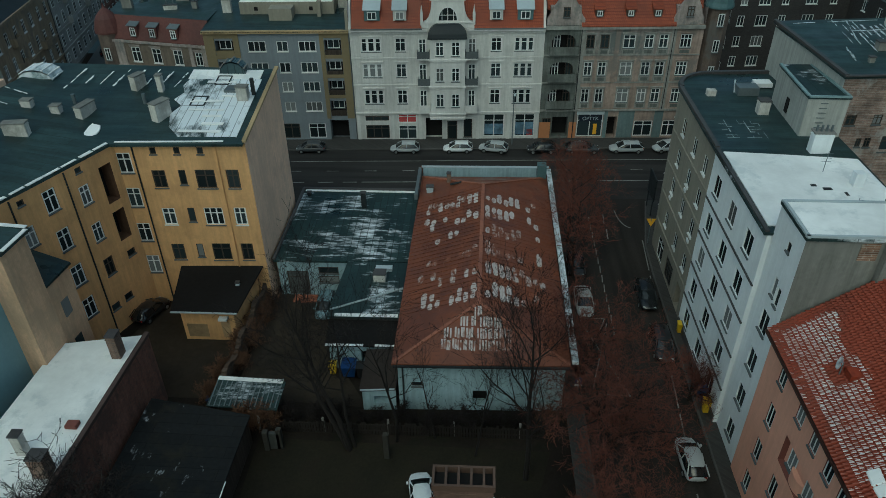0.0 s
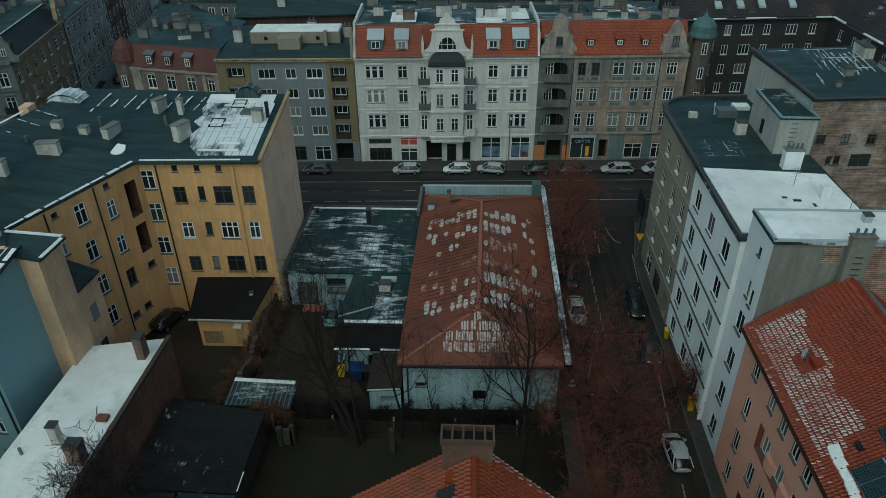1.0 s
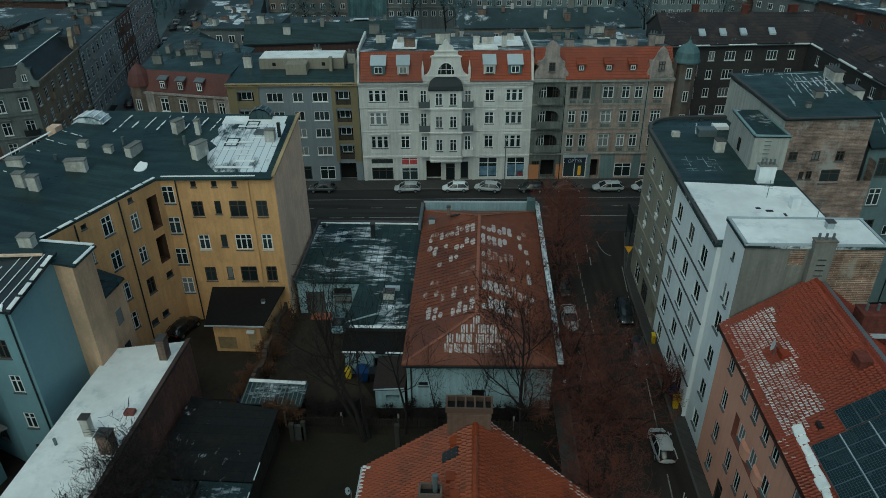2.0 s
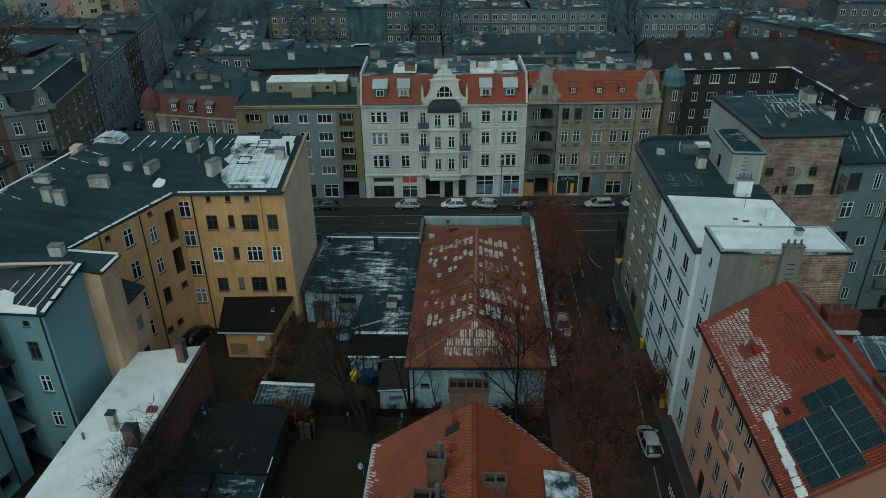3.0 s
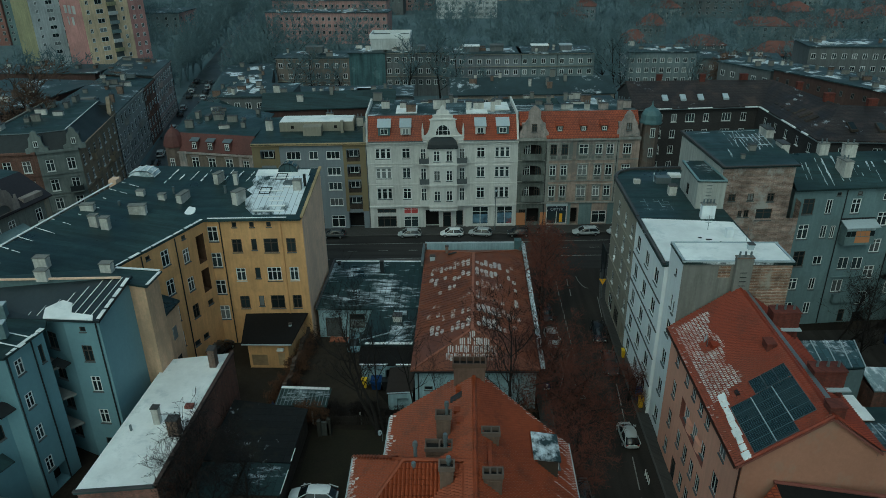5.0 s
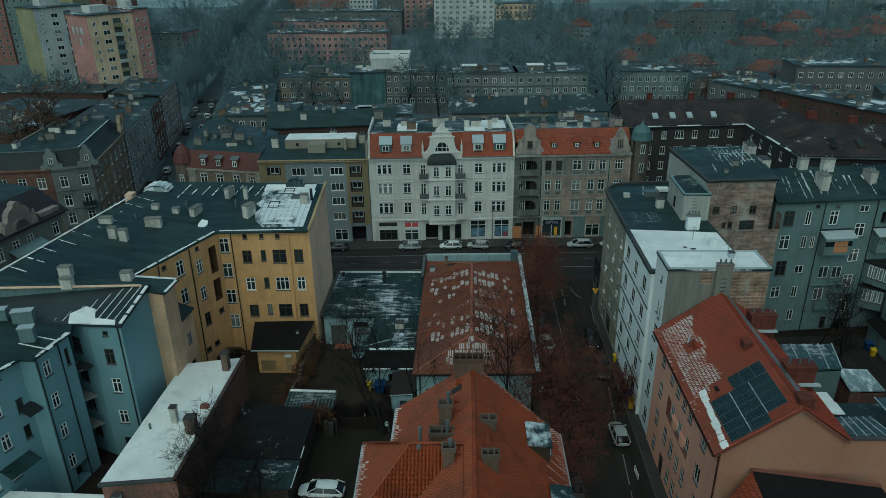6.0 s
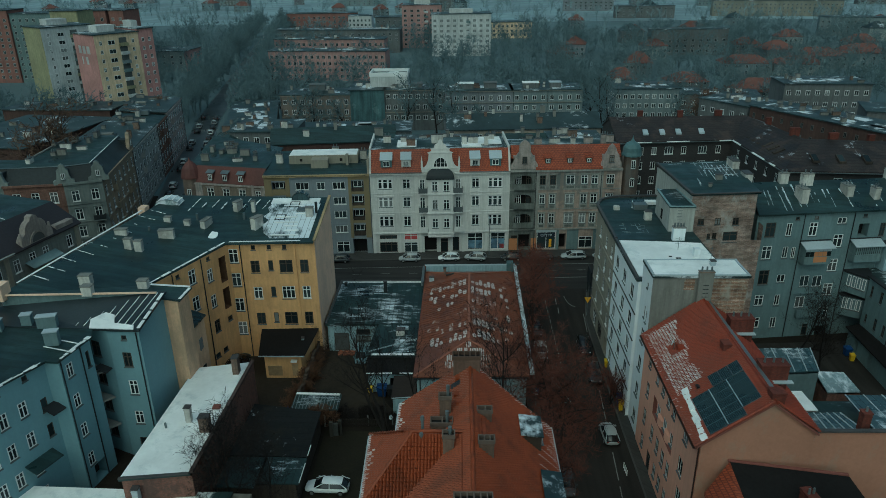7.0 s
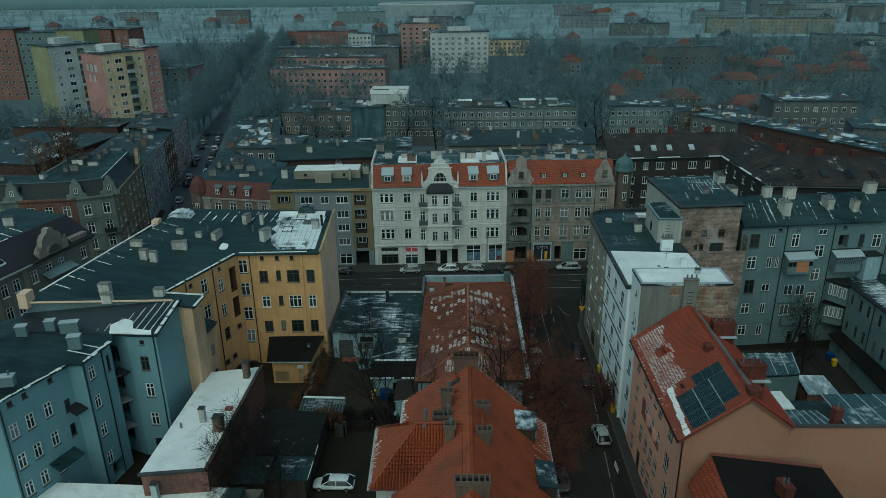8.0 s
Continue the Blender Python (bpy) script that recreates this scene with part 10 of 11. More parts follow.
far_block("apartment_house", "low house with white snowy roof", (72, 206), (96, 200), 13, 9.0, GREYB, FARDK, 8, (6.5, 3.5), stacks=4, seed=11, snow=True)
pent = thing("roof_pavilion", -23.8, 204, 13.3, "white-rimmed roof penthouse with snow inside its rim", "pavilion")
bm = bmesh.new()
box(bm, -29.8, 200, 13.2, -17.8, 209, 16.8)
part("body", bm, GRYT, pent)
bm = bmesh.new()
box(bm, -29.6, 200.2, 16.8, -18.0, 208.8, 16.95)
part("deck", bm, FARDK, pent)
for x0, x1, y0, y1 in ((-30, -17.6, 199.8, 200.2), (-30, -17.6, 208.8, 209.2), (-30, -29.6, 200.2, 208.8), (-18.0, -17.6, 200.2, 208.8)):
    bm = bmesh.new()
    box(bm, x0, y0, 16.6, x1, y1, 17.9)
    part("rim", bm, WHITEP, pent)
for x0, x1, y0, y1 in ((-28.6, -25, 201, 204), (-24.2, -21, 202.5, 206.5), (-20.6, -18.6, 201, 205)):
    bm = bmesh.new()
    box(bm, x0, y0, 16.95, x1, y1, 17.25)
    part("snow", bm, SNOW, pent)

for P, Q, zt, zb_ in (((-58.5, 195.5), (-36, 195.5), 11.5, (4.6,)), ((-25, 195.5), (-6, 195.8), 13.0, (5.9,)), ((-6, 195.8), (16, 196.2), 12.4, (5.4, 8.6)), ((16, 196.2), (38.4, 196.8), 12.4, (5.4, 8.6))):
    tr = thing("facade_trim", (P[0] + Q[0]) / 2, P[1], 0, "pale cornice and string courses with downpipes", "trim", kind="structure")
    for z in (zt - 0.15,) + zb_:
        strip(tr, at(P, Q, 0, 0.2, z), at(P, Q, math.dist(P, Q), 0.2, z), 0.36, 0.3 if z > 10 else 0.16, BEIGER, "cornice")
    for u in (0.3, math.dist(P, Q) / 2):
        pipe(tr, P, Q, u, 0, zt)
for x, y, w, d_, m in ((1, 200, 5, 3, WHITEP), (9, 201, 4, 3, GREYB), (22, 200.5, 5, 3, WHITEP), (30, 201, 3.5, 3, SHEETP), (-15, 200.5, 4, 3, GREYB), (-20, 203, 3, 2, SHEETP), (-47, 200, 5, 3, GREYB)):
    rb = thing("roof_cabin", x, y, 12.6, "small roof cabin with snow on its lid", "roof cabin")
    bm = bmesh.new()
    box(bm, x - w / 2, y - d_ / 2, 12.6, x + w / 2, y + d_ / 2, 14.3)
    part("body", bm, GREYB, rb)
    bm = bmesh.new()
    box(bm, x - w / 2 - 0.2, y - d_ / 2 - 0.2, 14.3, x + w / 2 + 0.2, y + d_ / 2 + 0.2, 14.5)
    part("lid", bm, SNOW if m is WHITEP else m, rb)
far_block("rear_house", "low flat house with snowy roof along the far street", (-75.5, 202), (-67.5, 165), 14, 8.2, GREYB, FARDK, 12, (6.2, 3.0), stacks=9, seed=51, snow=True)
far_block("rear_house", "narrow dark-roofed house beside the far street", (-66.0, 160), (-60.2, 128), 9, 9.5, BRICKF, FELT, 9, (7.4, 4.4), roof="gable", rise=2.4, stacks=9, seed=53)
far_block("tenement_house", "brown tenement behind the far street row", (-58, 140), (-42, 140), 14, 12.5, GREYB, FARDK, 6, (10.5, 7.5, 4.5), stacks=8, seed=52, snow=True)
far_block("rear_house", "rear court house with snowy dark roof", (-14, 108.5), (3, 109.2), 9, 16.6, WHITEH, FARDK, 6, (14.5, 11.5), stacks=9, seed=41, snow=True, group="rear houses")
far_block("rear_house", "rear court house with dark pitched roof", (5, 110.5), (17, 111), 8, 15.2, GREYB, FELT, 4, (13, 10), roof="gable", rise=2.6, stacks=7, seed=42, group="rear houses")
far_block("rear_house", "rear court house with flat snowy roof", (18, 109.5), (28.5, 110), 9, 17.0, BROWNF, FARDK, 4, (15, 12), stacks=7, seed=43, snow=True, group="rear houses")
far_block("rear_house", "low rear court building with felt roof", (-12, 126), (26, 127.5), 10, 9.5, GREYB, FARDK, 10, (7.5, 4.5), stacks=10, seed=44, snow=True, group="rear houses")
far_block("rear_house", "rear court building with dark roof", (-4, 150), (36, 152), 12, 10.5, BROWNF, FARDK, 12, (8.5, 5.5), roof="gable", rise=3, stacks=10, seed=45, group="rear houses")
far_block("rear_house", "rear court building with dark roof", (-46, 152), (-14, 153), 12, 9.5, GREYB, FARDK, 10, (7.5, 4.5), stacks=9, seed=46, snow=True, group="rear houses")

# brown brick row running off to the right
far_block("brick_row", "dark red brick row with dark snowy roof", (78, 162), (97.5, 125), 12, 13.8, BRICKF, FARDK, 14, (11.6, 8.6, 5.6), ww=0.8, wh=1.3, fm=FRAMEB, stacks=16, seed=12, snow=True)
far_block("tenement_house", "tenement with dark snowy roof behind courts", (97.7, 124.6), (116, 92), 14, 13.8, GREYB, FARDK, 8, (12, 9, 6), stacks=10, seed=13, snow=True)
far_block("tenement_house", "dark-roofed tenement among the rear courts", (104, 152), (140, 140), 13, 14, GREYB, FARDK, 10, (11, 8, 5), stacks=10, seed=14, snow=True)
far_block("tenement_house", "pale mansarded house with white roof edge", (97, 186), (122, 184), 13, 15.5, GREYB, FARDK, 9, (13.0, 9.5, 6.5, 3.5), stacks=6, seed=15, snow=True)
far_block("tenement_house", "low grey house with thick snow on its roof", (70, 180), (79, 166), 14, 12.6, GREYB, FARDK, 5, (10, 7), stacks=8, seed=16, snow=True)

# left corner blocks across the crossing
def corner_block():
    t = thing("corner_block", -78, 120, 0, "old corner tenement with dark mansard, brick and grey-green fronts", "house")
    Z, A, B, K, C, D = (-104, 86.4), (-84.0, 89.4), (-73.7, 91.0), (-67.7, 93.7), (-72.4, 117.5), (-83.8, 177.6)
    brickw = mat("dull_red_brick_front", (0.20, 0.105, 0.08), brick=(0.27, 0.085, (0.15, 0.10, 0.085)), var=0.3, streak=0.3)
    tan, pale = FP("tan_plaster", (0.30, 0.235, 0.165), dirt=((0.16, 0.15, 0.13), 0.7)), FP("pale_grey_street_plaster", (0.34, 0.34, 0.33), dirt=((0.2, 0.2, 0.19), 0.6))
    grey = FP("soot_green_plaster", (0.20, 0.225, 0.215), dirt=((0.12, 0.135, 0.13), 0.7))
    rose = FP("rose_grey_street_plaster", (0.36, 0.30, 0.29), dirt=((0.22, 0.2, 0.19), 0.6))
    zs, H = (11.9, 8.3, 4.9, 1.9), 14.4
    facade(t, Z, A, 0, H, grey, rows_of([3.5, 7, 10.5, 14, 17.5], zs, 1.3, 2.0, "cross"))
    facade(t, A, B, 0, H, brickw, rows_of([2.0, 5.2, 8.4], zs, 1.45, 2.1, "crossw"), hood=brickw)
    facade(t, B, K, 0, H, grey, rows_of([1.7, 5.0], zs, 1.3, 2.1, "crossw"), hood=grey)
    for z in (9.8, 6.4):
        balcony(t, B, K, 4.0, 6.1, z - 2.75, grey, grey if z < 8 else DARKSHEET, 0.9)
    # houses along the side street, each with its own front
    side = ((K, C, tan, 7, zs, 14.4), (C, (-77.4, 143.5), pale, 8, (12.0, 8.6, 5.3, 2.0), 13.9), ((-77.4, 143.5), (-79.6, 155.2), brickw, 4, (11.8, 8.4, 5.0, 2.0), 13.6), ((-79.6, 155.2), D, rose, 8, (12.0, 8.6, 5.3, 2.0), 14.2))
    for P, Q, m, n, zz, h in side:
        ln = math.dist(P, Q)
        near = P is K
        facade(t, P, Q, 0, h, m, rows_of([ln * (i + 0.5) / n for i in range(n)], zz, 1.25, 2.0, "crossw") if near else [])
        if not near:
            q0, dd, ii, _ = frame_of(P, Q)
            for i in range(n * len(zz)):
                o = q0 + dd * (ln * (i % n + 0.5) / n) + Vector((0, 0, zz[i // n]))
                w = new("window", far_window(1.2, 2.0, FRAMEW))
                w.parent = t
                w.matrix_basis = Matrix.Translation(-BASE[t]) @ Matrix(((dd.x, ii.x, 0, o.x), (dd.y, ii.y, 0, o.y), (0, 0, 1, o.z), (0, 0, 0, 1)))
        strip(t, at(P, Q, 0.05, 0.2, h - 0.25), at(P, Q, ln - 0.05, 0.2, h - 0.25), 0.5, 0.4, m, "cornice")
        strip(t, at(P, Q, 0.05, 0.1, 3.5), at(P, Q, ln - 0.05, 0.1, 3.5), 0.26, 0.22, m, "cornice")
        strip(t, at(P, Q, 0.05, 0.08, 6.9), at(P, Q, ln - 0.05, 0.08, 6.9), 0.2, 0.16, m, "cornice")
        pipe(t, P, Q, ln - 0.1, 0, h - 0.3)
        for u, z in ((ln * 0.3, 7.3), (ln * 0.3, 10.9), (ln * 0.72, 7.3)):
            balcony(t, P, Q, u - 1.3, u + 1.3, z - 0.15, m, m, 0.9)
    for P, Q, m in ((Z, A, grey), (A, B, brickw), (B, K, grey)):
        ln = math.dist(P, Q)
        for z, o, hh in ((H - 0.2, 0.45, 0.4), (10.2, 0.14, 0.2), (6.7, 0.14, 0.2), (3.4, 0.25, 0.3)):
            strip(t, at(P, Q, 0.03, o / 2, z), at(P, Q, ln - 0.03, o / 2, z), o, hh, m, "cornice")
    E, F, G = (-96.5, 176), (-87.0, 117.0), (-104, 98.5)
    for P, Q, m in ((D, E, rose), (E, F, BRICKF), (F, (-85, 104), BRICKF), ((-85, 104), (-90, 97.8), BRICKF), ((-90, 97.8), G, BRICKF), (G, Z, grey)):
        facade(t, P, Q, 0, H - 0.2, m)
    # steep dark mansard over the corner, flat felt roof behind it
    top = 17.1
    rim = [(-104, 88.9, top), (-84.2, 91.8, top), (-74.3, 93.3, top), (-70.3, 95.4, top), (-74.9, 117.7, top)]
    low = [(-104, 86.1, H), (-84.0, 89.0, H), (-73.6, 90.6, H), (-67.3, 93.4, H), (-72.0, 117.6, H)]
    slate = mat("black_mansard_sheet", (0.018, 0.022, 0.024), rough=0.5, var=0.35, streak=0.2)
    poly_roof(t, [[low[i], low[i + 1], rim[i + 1], rim[i]] for i in range(4)], 0.2, slate, "mansard")
    poly_roof(t, [[rim[0], rim[1], (-83.4, 98.0, top), (-104, 98.6, top)], [rim[1], rim[2], rim[3], (-83.6, 103.0, top), (-83.4, 98.0, top)], [rim[3], rim[4], (-80.9, 119.2, top), (-85.2, 115.6, top), (-83.6, 103.0, top)]], 0.2, FELT)
    for a_, b_ in zip(rim, rim[1:]):
        strip(t, a_, b_, 0.28, 0.12, SHEET, "roof_edge")
    strip(t, (-70.4, 95.6, top + 0.1), (-74.6, 116.5, top + 0.1), 0.14, 0.05, SNOW, "snow_rim")
    strip(t, (-83.4, 98.2, top), (-85.0, 115.4, top), 0.4, 0.25, CEMENT, "coping")
    # the lower roofs that follow along the street
    for pts, z, m in (([(-72.1, 117.7), (-77.2, 143.6), (-89.8, 142), (-86.5, 117.5)], 14.3, FARDK), ([(-77.2, 143.7), (-79.4, 155.2), (-91.8, 154), (-89.8, 142)], 14.0, FELT), ([(-79.4, 155.3), (-83.5, 177.8), (-96.6, 176.2), (-91.8, 154.1)], 14.6, FARDK)):
        poly_roof(t, [[(p[0], p[1], z + (0.9 if p[0] < -85 else 0)) for p in pts]], 0.3, m)
    half = [(1.75, H), (1.75, 15.1), (1.25, 15.3), (1.0, 16.2), (0.95, 16.9), (0.55, 17.4), (0.45, 17.9), (0.0, 18.2)]
    for P, Q, c in ((B, K, 0.3), (B, K, 6.1), (A, B, -0.6), (K, C, 23.2)):
        outline_gable(t, P, Q, [(c + u, z) for u, z in half] + [(c - u, z) for u, z in half[-2::-1]], -0.5, 0.25, grey if P is not K else tan)
        put_window(t, P, Q, c, 15.9, 0.7, 1.1, "two", None, 0.36)
        bm = bmesh.new()
        fbox(bm, P, Q, c - 1.0, c + 1.0, -2.6, -0.5, H, 16.8)
        part("gable_back", bm, slate, t)
    rng = random.Random(77)
    for x, y, w in ((-80.5, 106.5, 2.0), (-80.2, 101.2, 0.9), (-78.8, 101.8, 1.6), (-81.8, 112.2, 1.8), (-78.4, 112.0, 1.4), (-77.0, 106.0, 1.8), (-82.0, 96.0, 1.8), (-90, 94.5, 2.4), (-95, 95.5, 1.6), (-84.3, 109.0, 0.9), (-79.3, 117.2, 2.2)):
        chimney(t, x, y, top - 0.2, w, 0.8, rng.uniform(0.8, 1.4), rng.choice((CEMENT, CHIMP)), turn=rng.choice((8, 8, 98)), pots=rng.choice((0, 2)))
    for k in range(32):
        y = rng.uniform(119, 175)
        x = -74.6 - (y - 117) * 0.185 - rng.uniform(0, 10)
        chimney(t, x, y, 14.2, rng.choice((0.7, 1.3, 2.2)), rng.choice((0.6, 0.9)), rng.uniform(1.0, 2.0), rng.choice((CHIMP, CEMENT, CEMENT, CHIMB)), turn=rng.choice((10, 100)), pots=rng.choice((0, 0, 2)))
    for k in range(9):
        y = rng.uniform(119, 172)
        x = -77.5 - (y - 117) * 0.185 - rng.uniform(0, 6)
        bm = bmesh.new()
        box(bm, -1.4, -0.8, 0, 1.4, 0.8, rng.uniform(0.5, 1.1), pose(x, y, 14.6, 0, 0, 12))
        part("roof_hatch", bm, rng.choice((CEMENT, SHEET, FARDK)), t)


corner_block()
far_block("brick_house", "blind red-brown brick court house with dark roof", (-126, 128), (-100.5, 124), 34, 12.6, BRICKF, FARDK, stacks=9, seed=21)
far_block("tenement_house", "brown court house with dark roof", (-132, 168), (-100, 166), 12, 13, BRICKF, FARDK, stacks=10, seed=23)


def old_house():
    t = thing("gabled_house", -70, 60, 0, "old stuccoed house with ornate gable, skylights and dark roof", "house")
    S, N = (-70.2, 43.0), (-62.6, 74.0)
    Sb, Nb = back(S, N, 15)
    L = math.dist(S, N)
    zs = (11.0, 7.4, 4.0)
    wall = mat("grey_green_old_plaster", (0.20, 0.215, 0.20), var=0.25, streak=0.3)
    facade(t, S, N, 0, 13, wall, rows_of([2.5, 4.6, 8.0, 10.1, 13.4, 15.6, 19.0, 22.0, 24.6, 29.5], zs, 1.2, 2.0, "crossw"))
    facade(t, N, Nb, 0, 13, wall, rows_of([3, 7, 11], zs, 1.2, 1.9, "cross"))
    facade(t, Nb, Sb, 0, 13, wall)
    facade(t, Sb, S, 0, 13, wall)
    for u in (0.3, 6.3, 11.8, 17.3, 31.2):
        bm = bmesh.new()
        fbox(bm, S, N, u - 0.4, u + 0.4, 0.003, 0.16, 0, 12.8)
        part("pilaster", bm, BEIGER, t)
    strip(t, at(S, N, 0, 0.25, 12.9), at(S, N, 18.6, 0.25, 12.9), 0.5, 0.4, BEIGER, "cornice")
    strip(t, at(S, N, 0, 0.6, 13.2), at(S, N, 18.6, 0.6, 13.2), 0.1, 0.1, SHEETP, "gutter")
    dark = mat("dark_mansard_sheet", (0.03, 0.026, 0.03), rough=0.5, var=0.3)
    poly_roof(t, [[at(S, N, -0.2, 0.5, 13.2), at(S, N, L + 0.2, 0.5, 13.2), at(S, N, L + 0.2, -4.5, 16.4), at(S, N, -0.2, -4.5, 16.4)]], 0.2, dark, "mansard")
    poly_roof(t, [[at(S, N, -0.2, -4.5, 16.4), at(S, N, L + 0.2, -4.5, 16.4), at(S, N, L + 0.2, -15.3, 16.9), at(S, N, -0.2, -15.3, 16.9)]], 0.2, FELT, "roof_deck")
    bm = bmesh.new()
    beam(bm, at(S, N, 0, -4.5, 16.45), at(S, N, 20, -4.5, 16.45), 0.16, 0.08)
    for k in range(11):
        ragged(bm, at(S, N, 1 + k * 2.2, -4.6, 16.45), at(S, N, 2 + k * 2.2, -9.0, 16.65), 0.16, 0.05, random.Random(k), 0.75)
    tagged(part("snow", bm, SNOW, t, "snow lines along the roof seams"), kind="stuff")
    for u in (11.2, 15.2, 7.0):
        bm = bmesh.new()
        slab(bm, [at(S, N, u - 0.6, -1.2, 14.45), at(S, N, u + 0.6, -1.2, 14.45), at(S, N, u + 0.6, -2.6, 15.35), at(S, N, u - 0.6, -2.6, 15.35)], 0.16)
        sk = part("skylight", bm, WHITEP, t)
        bm = bmesh.new()
        slab(bm, [at(S, N, u - 0.5, -1.32, 14.55), at(S, N, u + 0.5, -1.32, 14.55), at(S, N, u + 0.5, -2.5, 15.31), at(S, N, u - 0.5, -2.5, 15.31)], 0.04)
        part("pane", bm, GLASS, sk)
    c = 23.4
    half = [(3.0, 13.0), (3.0, 14.2), (2.6, 14.8), (2.1, 15.1), (1.9, 15.9), (1.4, 16.5), (0.75, 16.8), (0.55, 17.3), (0.0, 17.5)]
    stone = mat("pinkish_stone_stucco", (0.30, 0.26, 0.235), var=0.3, streak=0.3)
    outline_gable(t, S, N, [(c + u, z) for u, z in half] + [(c - u, z) for u, z in half[-2::-1]], -0.7, 0.3, stone)
    bm = bmesh.new()
    n = 8
    bm.faces.new([bm.verts.new(at(S, N, c + 1.3 * math.cos(math.pi * i / n), 0.34, 13.5 + 1.3 * math.sin(math.pi * i / n))) for i in range(n + 1)])
    gw = part("gable_window", bm, GLASS, t)
    bm = bmesh.new()
    rings = [[bm.verts.new(at(S, N, c + r * math.cos(math.pi * i / n), o, 13.5 + r * math.sin(math.pi * i / n))) for r, o in ((1.25, 0.31), (1.25, 0.5), (1.6, 0.5), (1.6, 0.31))] for i in range(n + 1)]
    for p, q in zip(rings, rings[1:]):
        for k in range(4):
            bm.faces.new((p[k], p[(k + 1) % 4], q[(k + 1) % 4], q[k]))
    bm.faces.new(rings[0])
    bm.faces.new(rings[-1][::-1])
    part("arch", bm, stone, gw)
    for u in (c - 2.8, c + 2.8):
        bm = bmesh.new()
        tube(bm, at(S, N, u, 0, 14.3), at(S, N, u, 0, 15.4), 0.3, 0.16, 8)
        part("finial", bm, stone, t)
    bm = bmesh.new()
    slab(bm, [at(S, N, 20.4, 1.5, 10.2), at(S, N, 26.4, 1.5, 10.2), at(S, N, 26.4, 0.003, 10.9), at(S, N, 20.4, 0.003, 10.9)], 0.1)
    part("awning", bm, mat("pale_teal_awning", (0.20, 0.27, 0.28), rough=0.5), t)
    strip(t, at(S, N, 27.5, -1.0, 13.5), at(S, N, 31, -1.0, 13.5), 2.0, 0.7, stone, "parapet")
    for u, o in ((6, -7), (12, -8), (19, -7), (25, -9), (15, -12)):
        q = at(S, N, u, o, 0)
        chimney(t, q[0], q[1], 16.4, 1.5, 0.8, 1.6, CHIMP, turn=12)


old_house()


# tower blocks
def tower(label, P, Q, depth, H, m, side, cols, sidecols, balc=True, band=None):
    far = P[1] > 290
    t = far_block("tower_block", label, P, Q, depth, H, m, FARDK, cols if far else 0, [2.4 + k * 2.8 for k in range(int((H - 2) / 2.8))] if far else (), side=side, sidecols=sidecols if far else 0, ww=1.7, wh=1.4, category="apartment block", group="tower blocks", stacks=0)
    q0, dd, ii, L = frame_of(P, Q)
    n = int((H - 2) / 2.8)
    if not far:
        # a narrow light, a pair, the loggia stack and a narrow light in every storey
        one, two = far_window(0.9, 1.3, FRAMEW), far_window(2.3, 1.4, FRAMEW)
        M = lambda u, z: Matrix.Translation(-BASE[t]) @ Matrix(((dd.x, ii.x, 0, (q0 + dd * u).x), (dd.y, ii.y, 0, (q0 + dd * u).y), (0, 0, 1, z), (0, 0, 0, 1)))
        for k in range(n):
            z = 2.4 + k * 2.8
            for f, me in (((0.13, one), (0.37, two), (0.86, one)) if balc else ((0.28, one), (0.72, one))):
                w = new("window", me)
                w.parent = t
                w.matrix_basis = M(L * f, z)
            if not balc:
                continue
            u = L * 0.63
            # no opening here: a dark sheet on the wall paints the loggia's shade
            bm = bmesh.new()
            fbox(bm, P, Q, u - 1.3, u + 1.3, 0.004, 0.02, z - 1.3, z + 1.3)
            lo = part("loggia_opening", bm, FARSHADE, t)
            bm = bmesh.new()
            fbox(bm, P, Q, u - 1.4, u + 1.4, 0.02, 0.9, z - 1.35, z - 0.35)
            part("balcony", bm, (GRYT, TEALP, PALEG, GRYT, OLIT)[k % 5], lo)
    elif balc:
        for k in range(n):
            u = L * 0.62
            bm = bmesh.new()
            fbox(bm, P, Q, u - 1.1, u + 1.1, 0.003, 1.1, 1.2 + k * 2.8, 2.3 + k * 2.8)
            part("balcony", bm, GRYT if k % 3 else TEALP, t)
    bm = bmesh.new()
    fbox(bm, P, Q, L * 0.3, L * 0.7, -depth * 0.85, -depth * 0.45, H + 0.3, H + 2.4)
    part("lift_housing", bm, GRYT, t)
    return t


turned = lambda K, w, a: (K[0] + w * math.cos(radians(a)), K[1] + w * math.sin(radians(a)))
K1 = (-117.7, 200.0)
K2 = turned(K1, 15.2, 53)
t = tower("cream-yellow eleven-storey tower block with salmon end wall", K1, K2, 13.5, 30.2, YELT, PINKT, 4, 0)
p0 = Vector((*K1, 0))
nb = Vector((-math.sin(radians(53)), math.cos(radians(53)), 0))
for i, (w, z) in enumerate(((1.7, 24.2), (1.7, 24.2), (2.0, 24.2), (0.8, 20.8), (1.5, 20.8))):
    s0 = 11.0 - (i if i < 3 else i - 2.6) * 2.6
    bm = bmesh.new()
    a, b = p0 + nb * s0, p0 + nb * (s0 - w)
    o = Vector((-math.cos(radians(53)), -math.sin(radians(53)), 0)) * 0.06
    slab(bm, [tuple(a + o + Vector((0, 0, z))), tuple(b + o + Vector((0, 0, z))), tuple(b + o + Vector((0, 0, z + 2.4))), tuple(a + o + Vector((0, 0, z + 2.4)))], 0.05)
    part("wall_sign_bar", bm, WHITEP, t)
tower("salmon tower block section with rows of windows", turned(K2, 0.02, 53), turned(K2, 5.4, 53), 13.5, 31.0, PINKT, PINKT, 2, 0, balc=False)
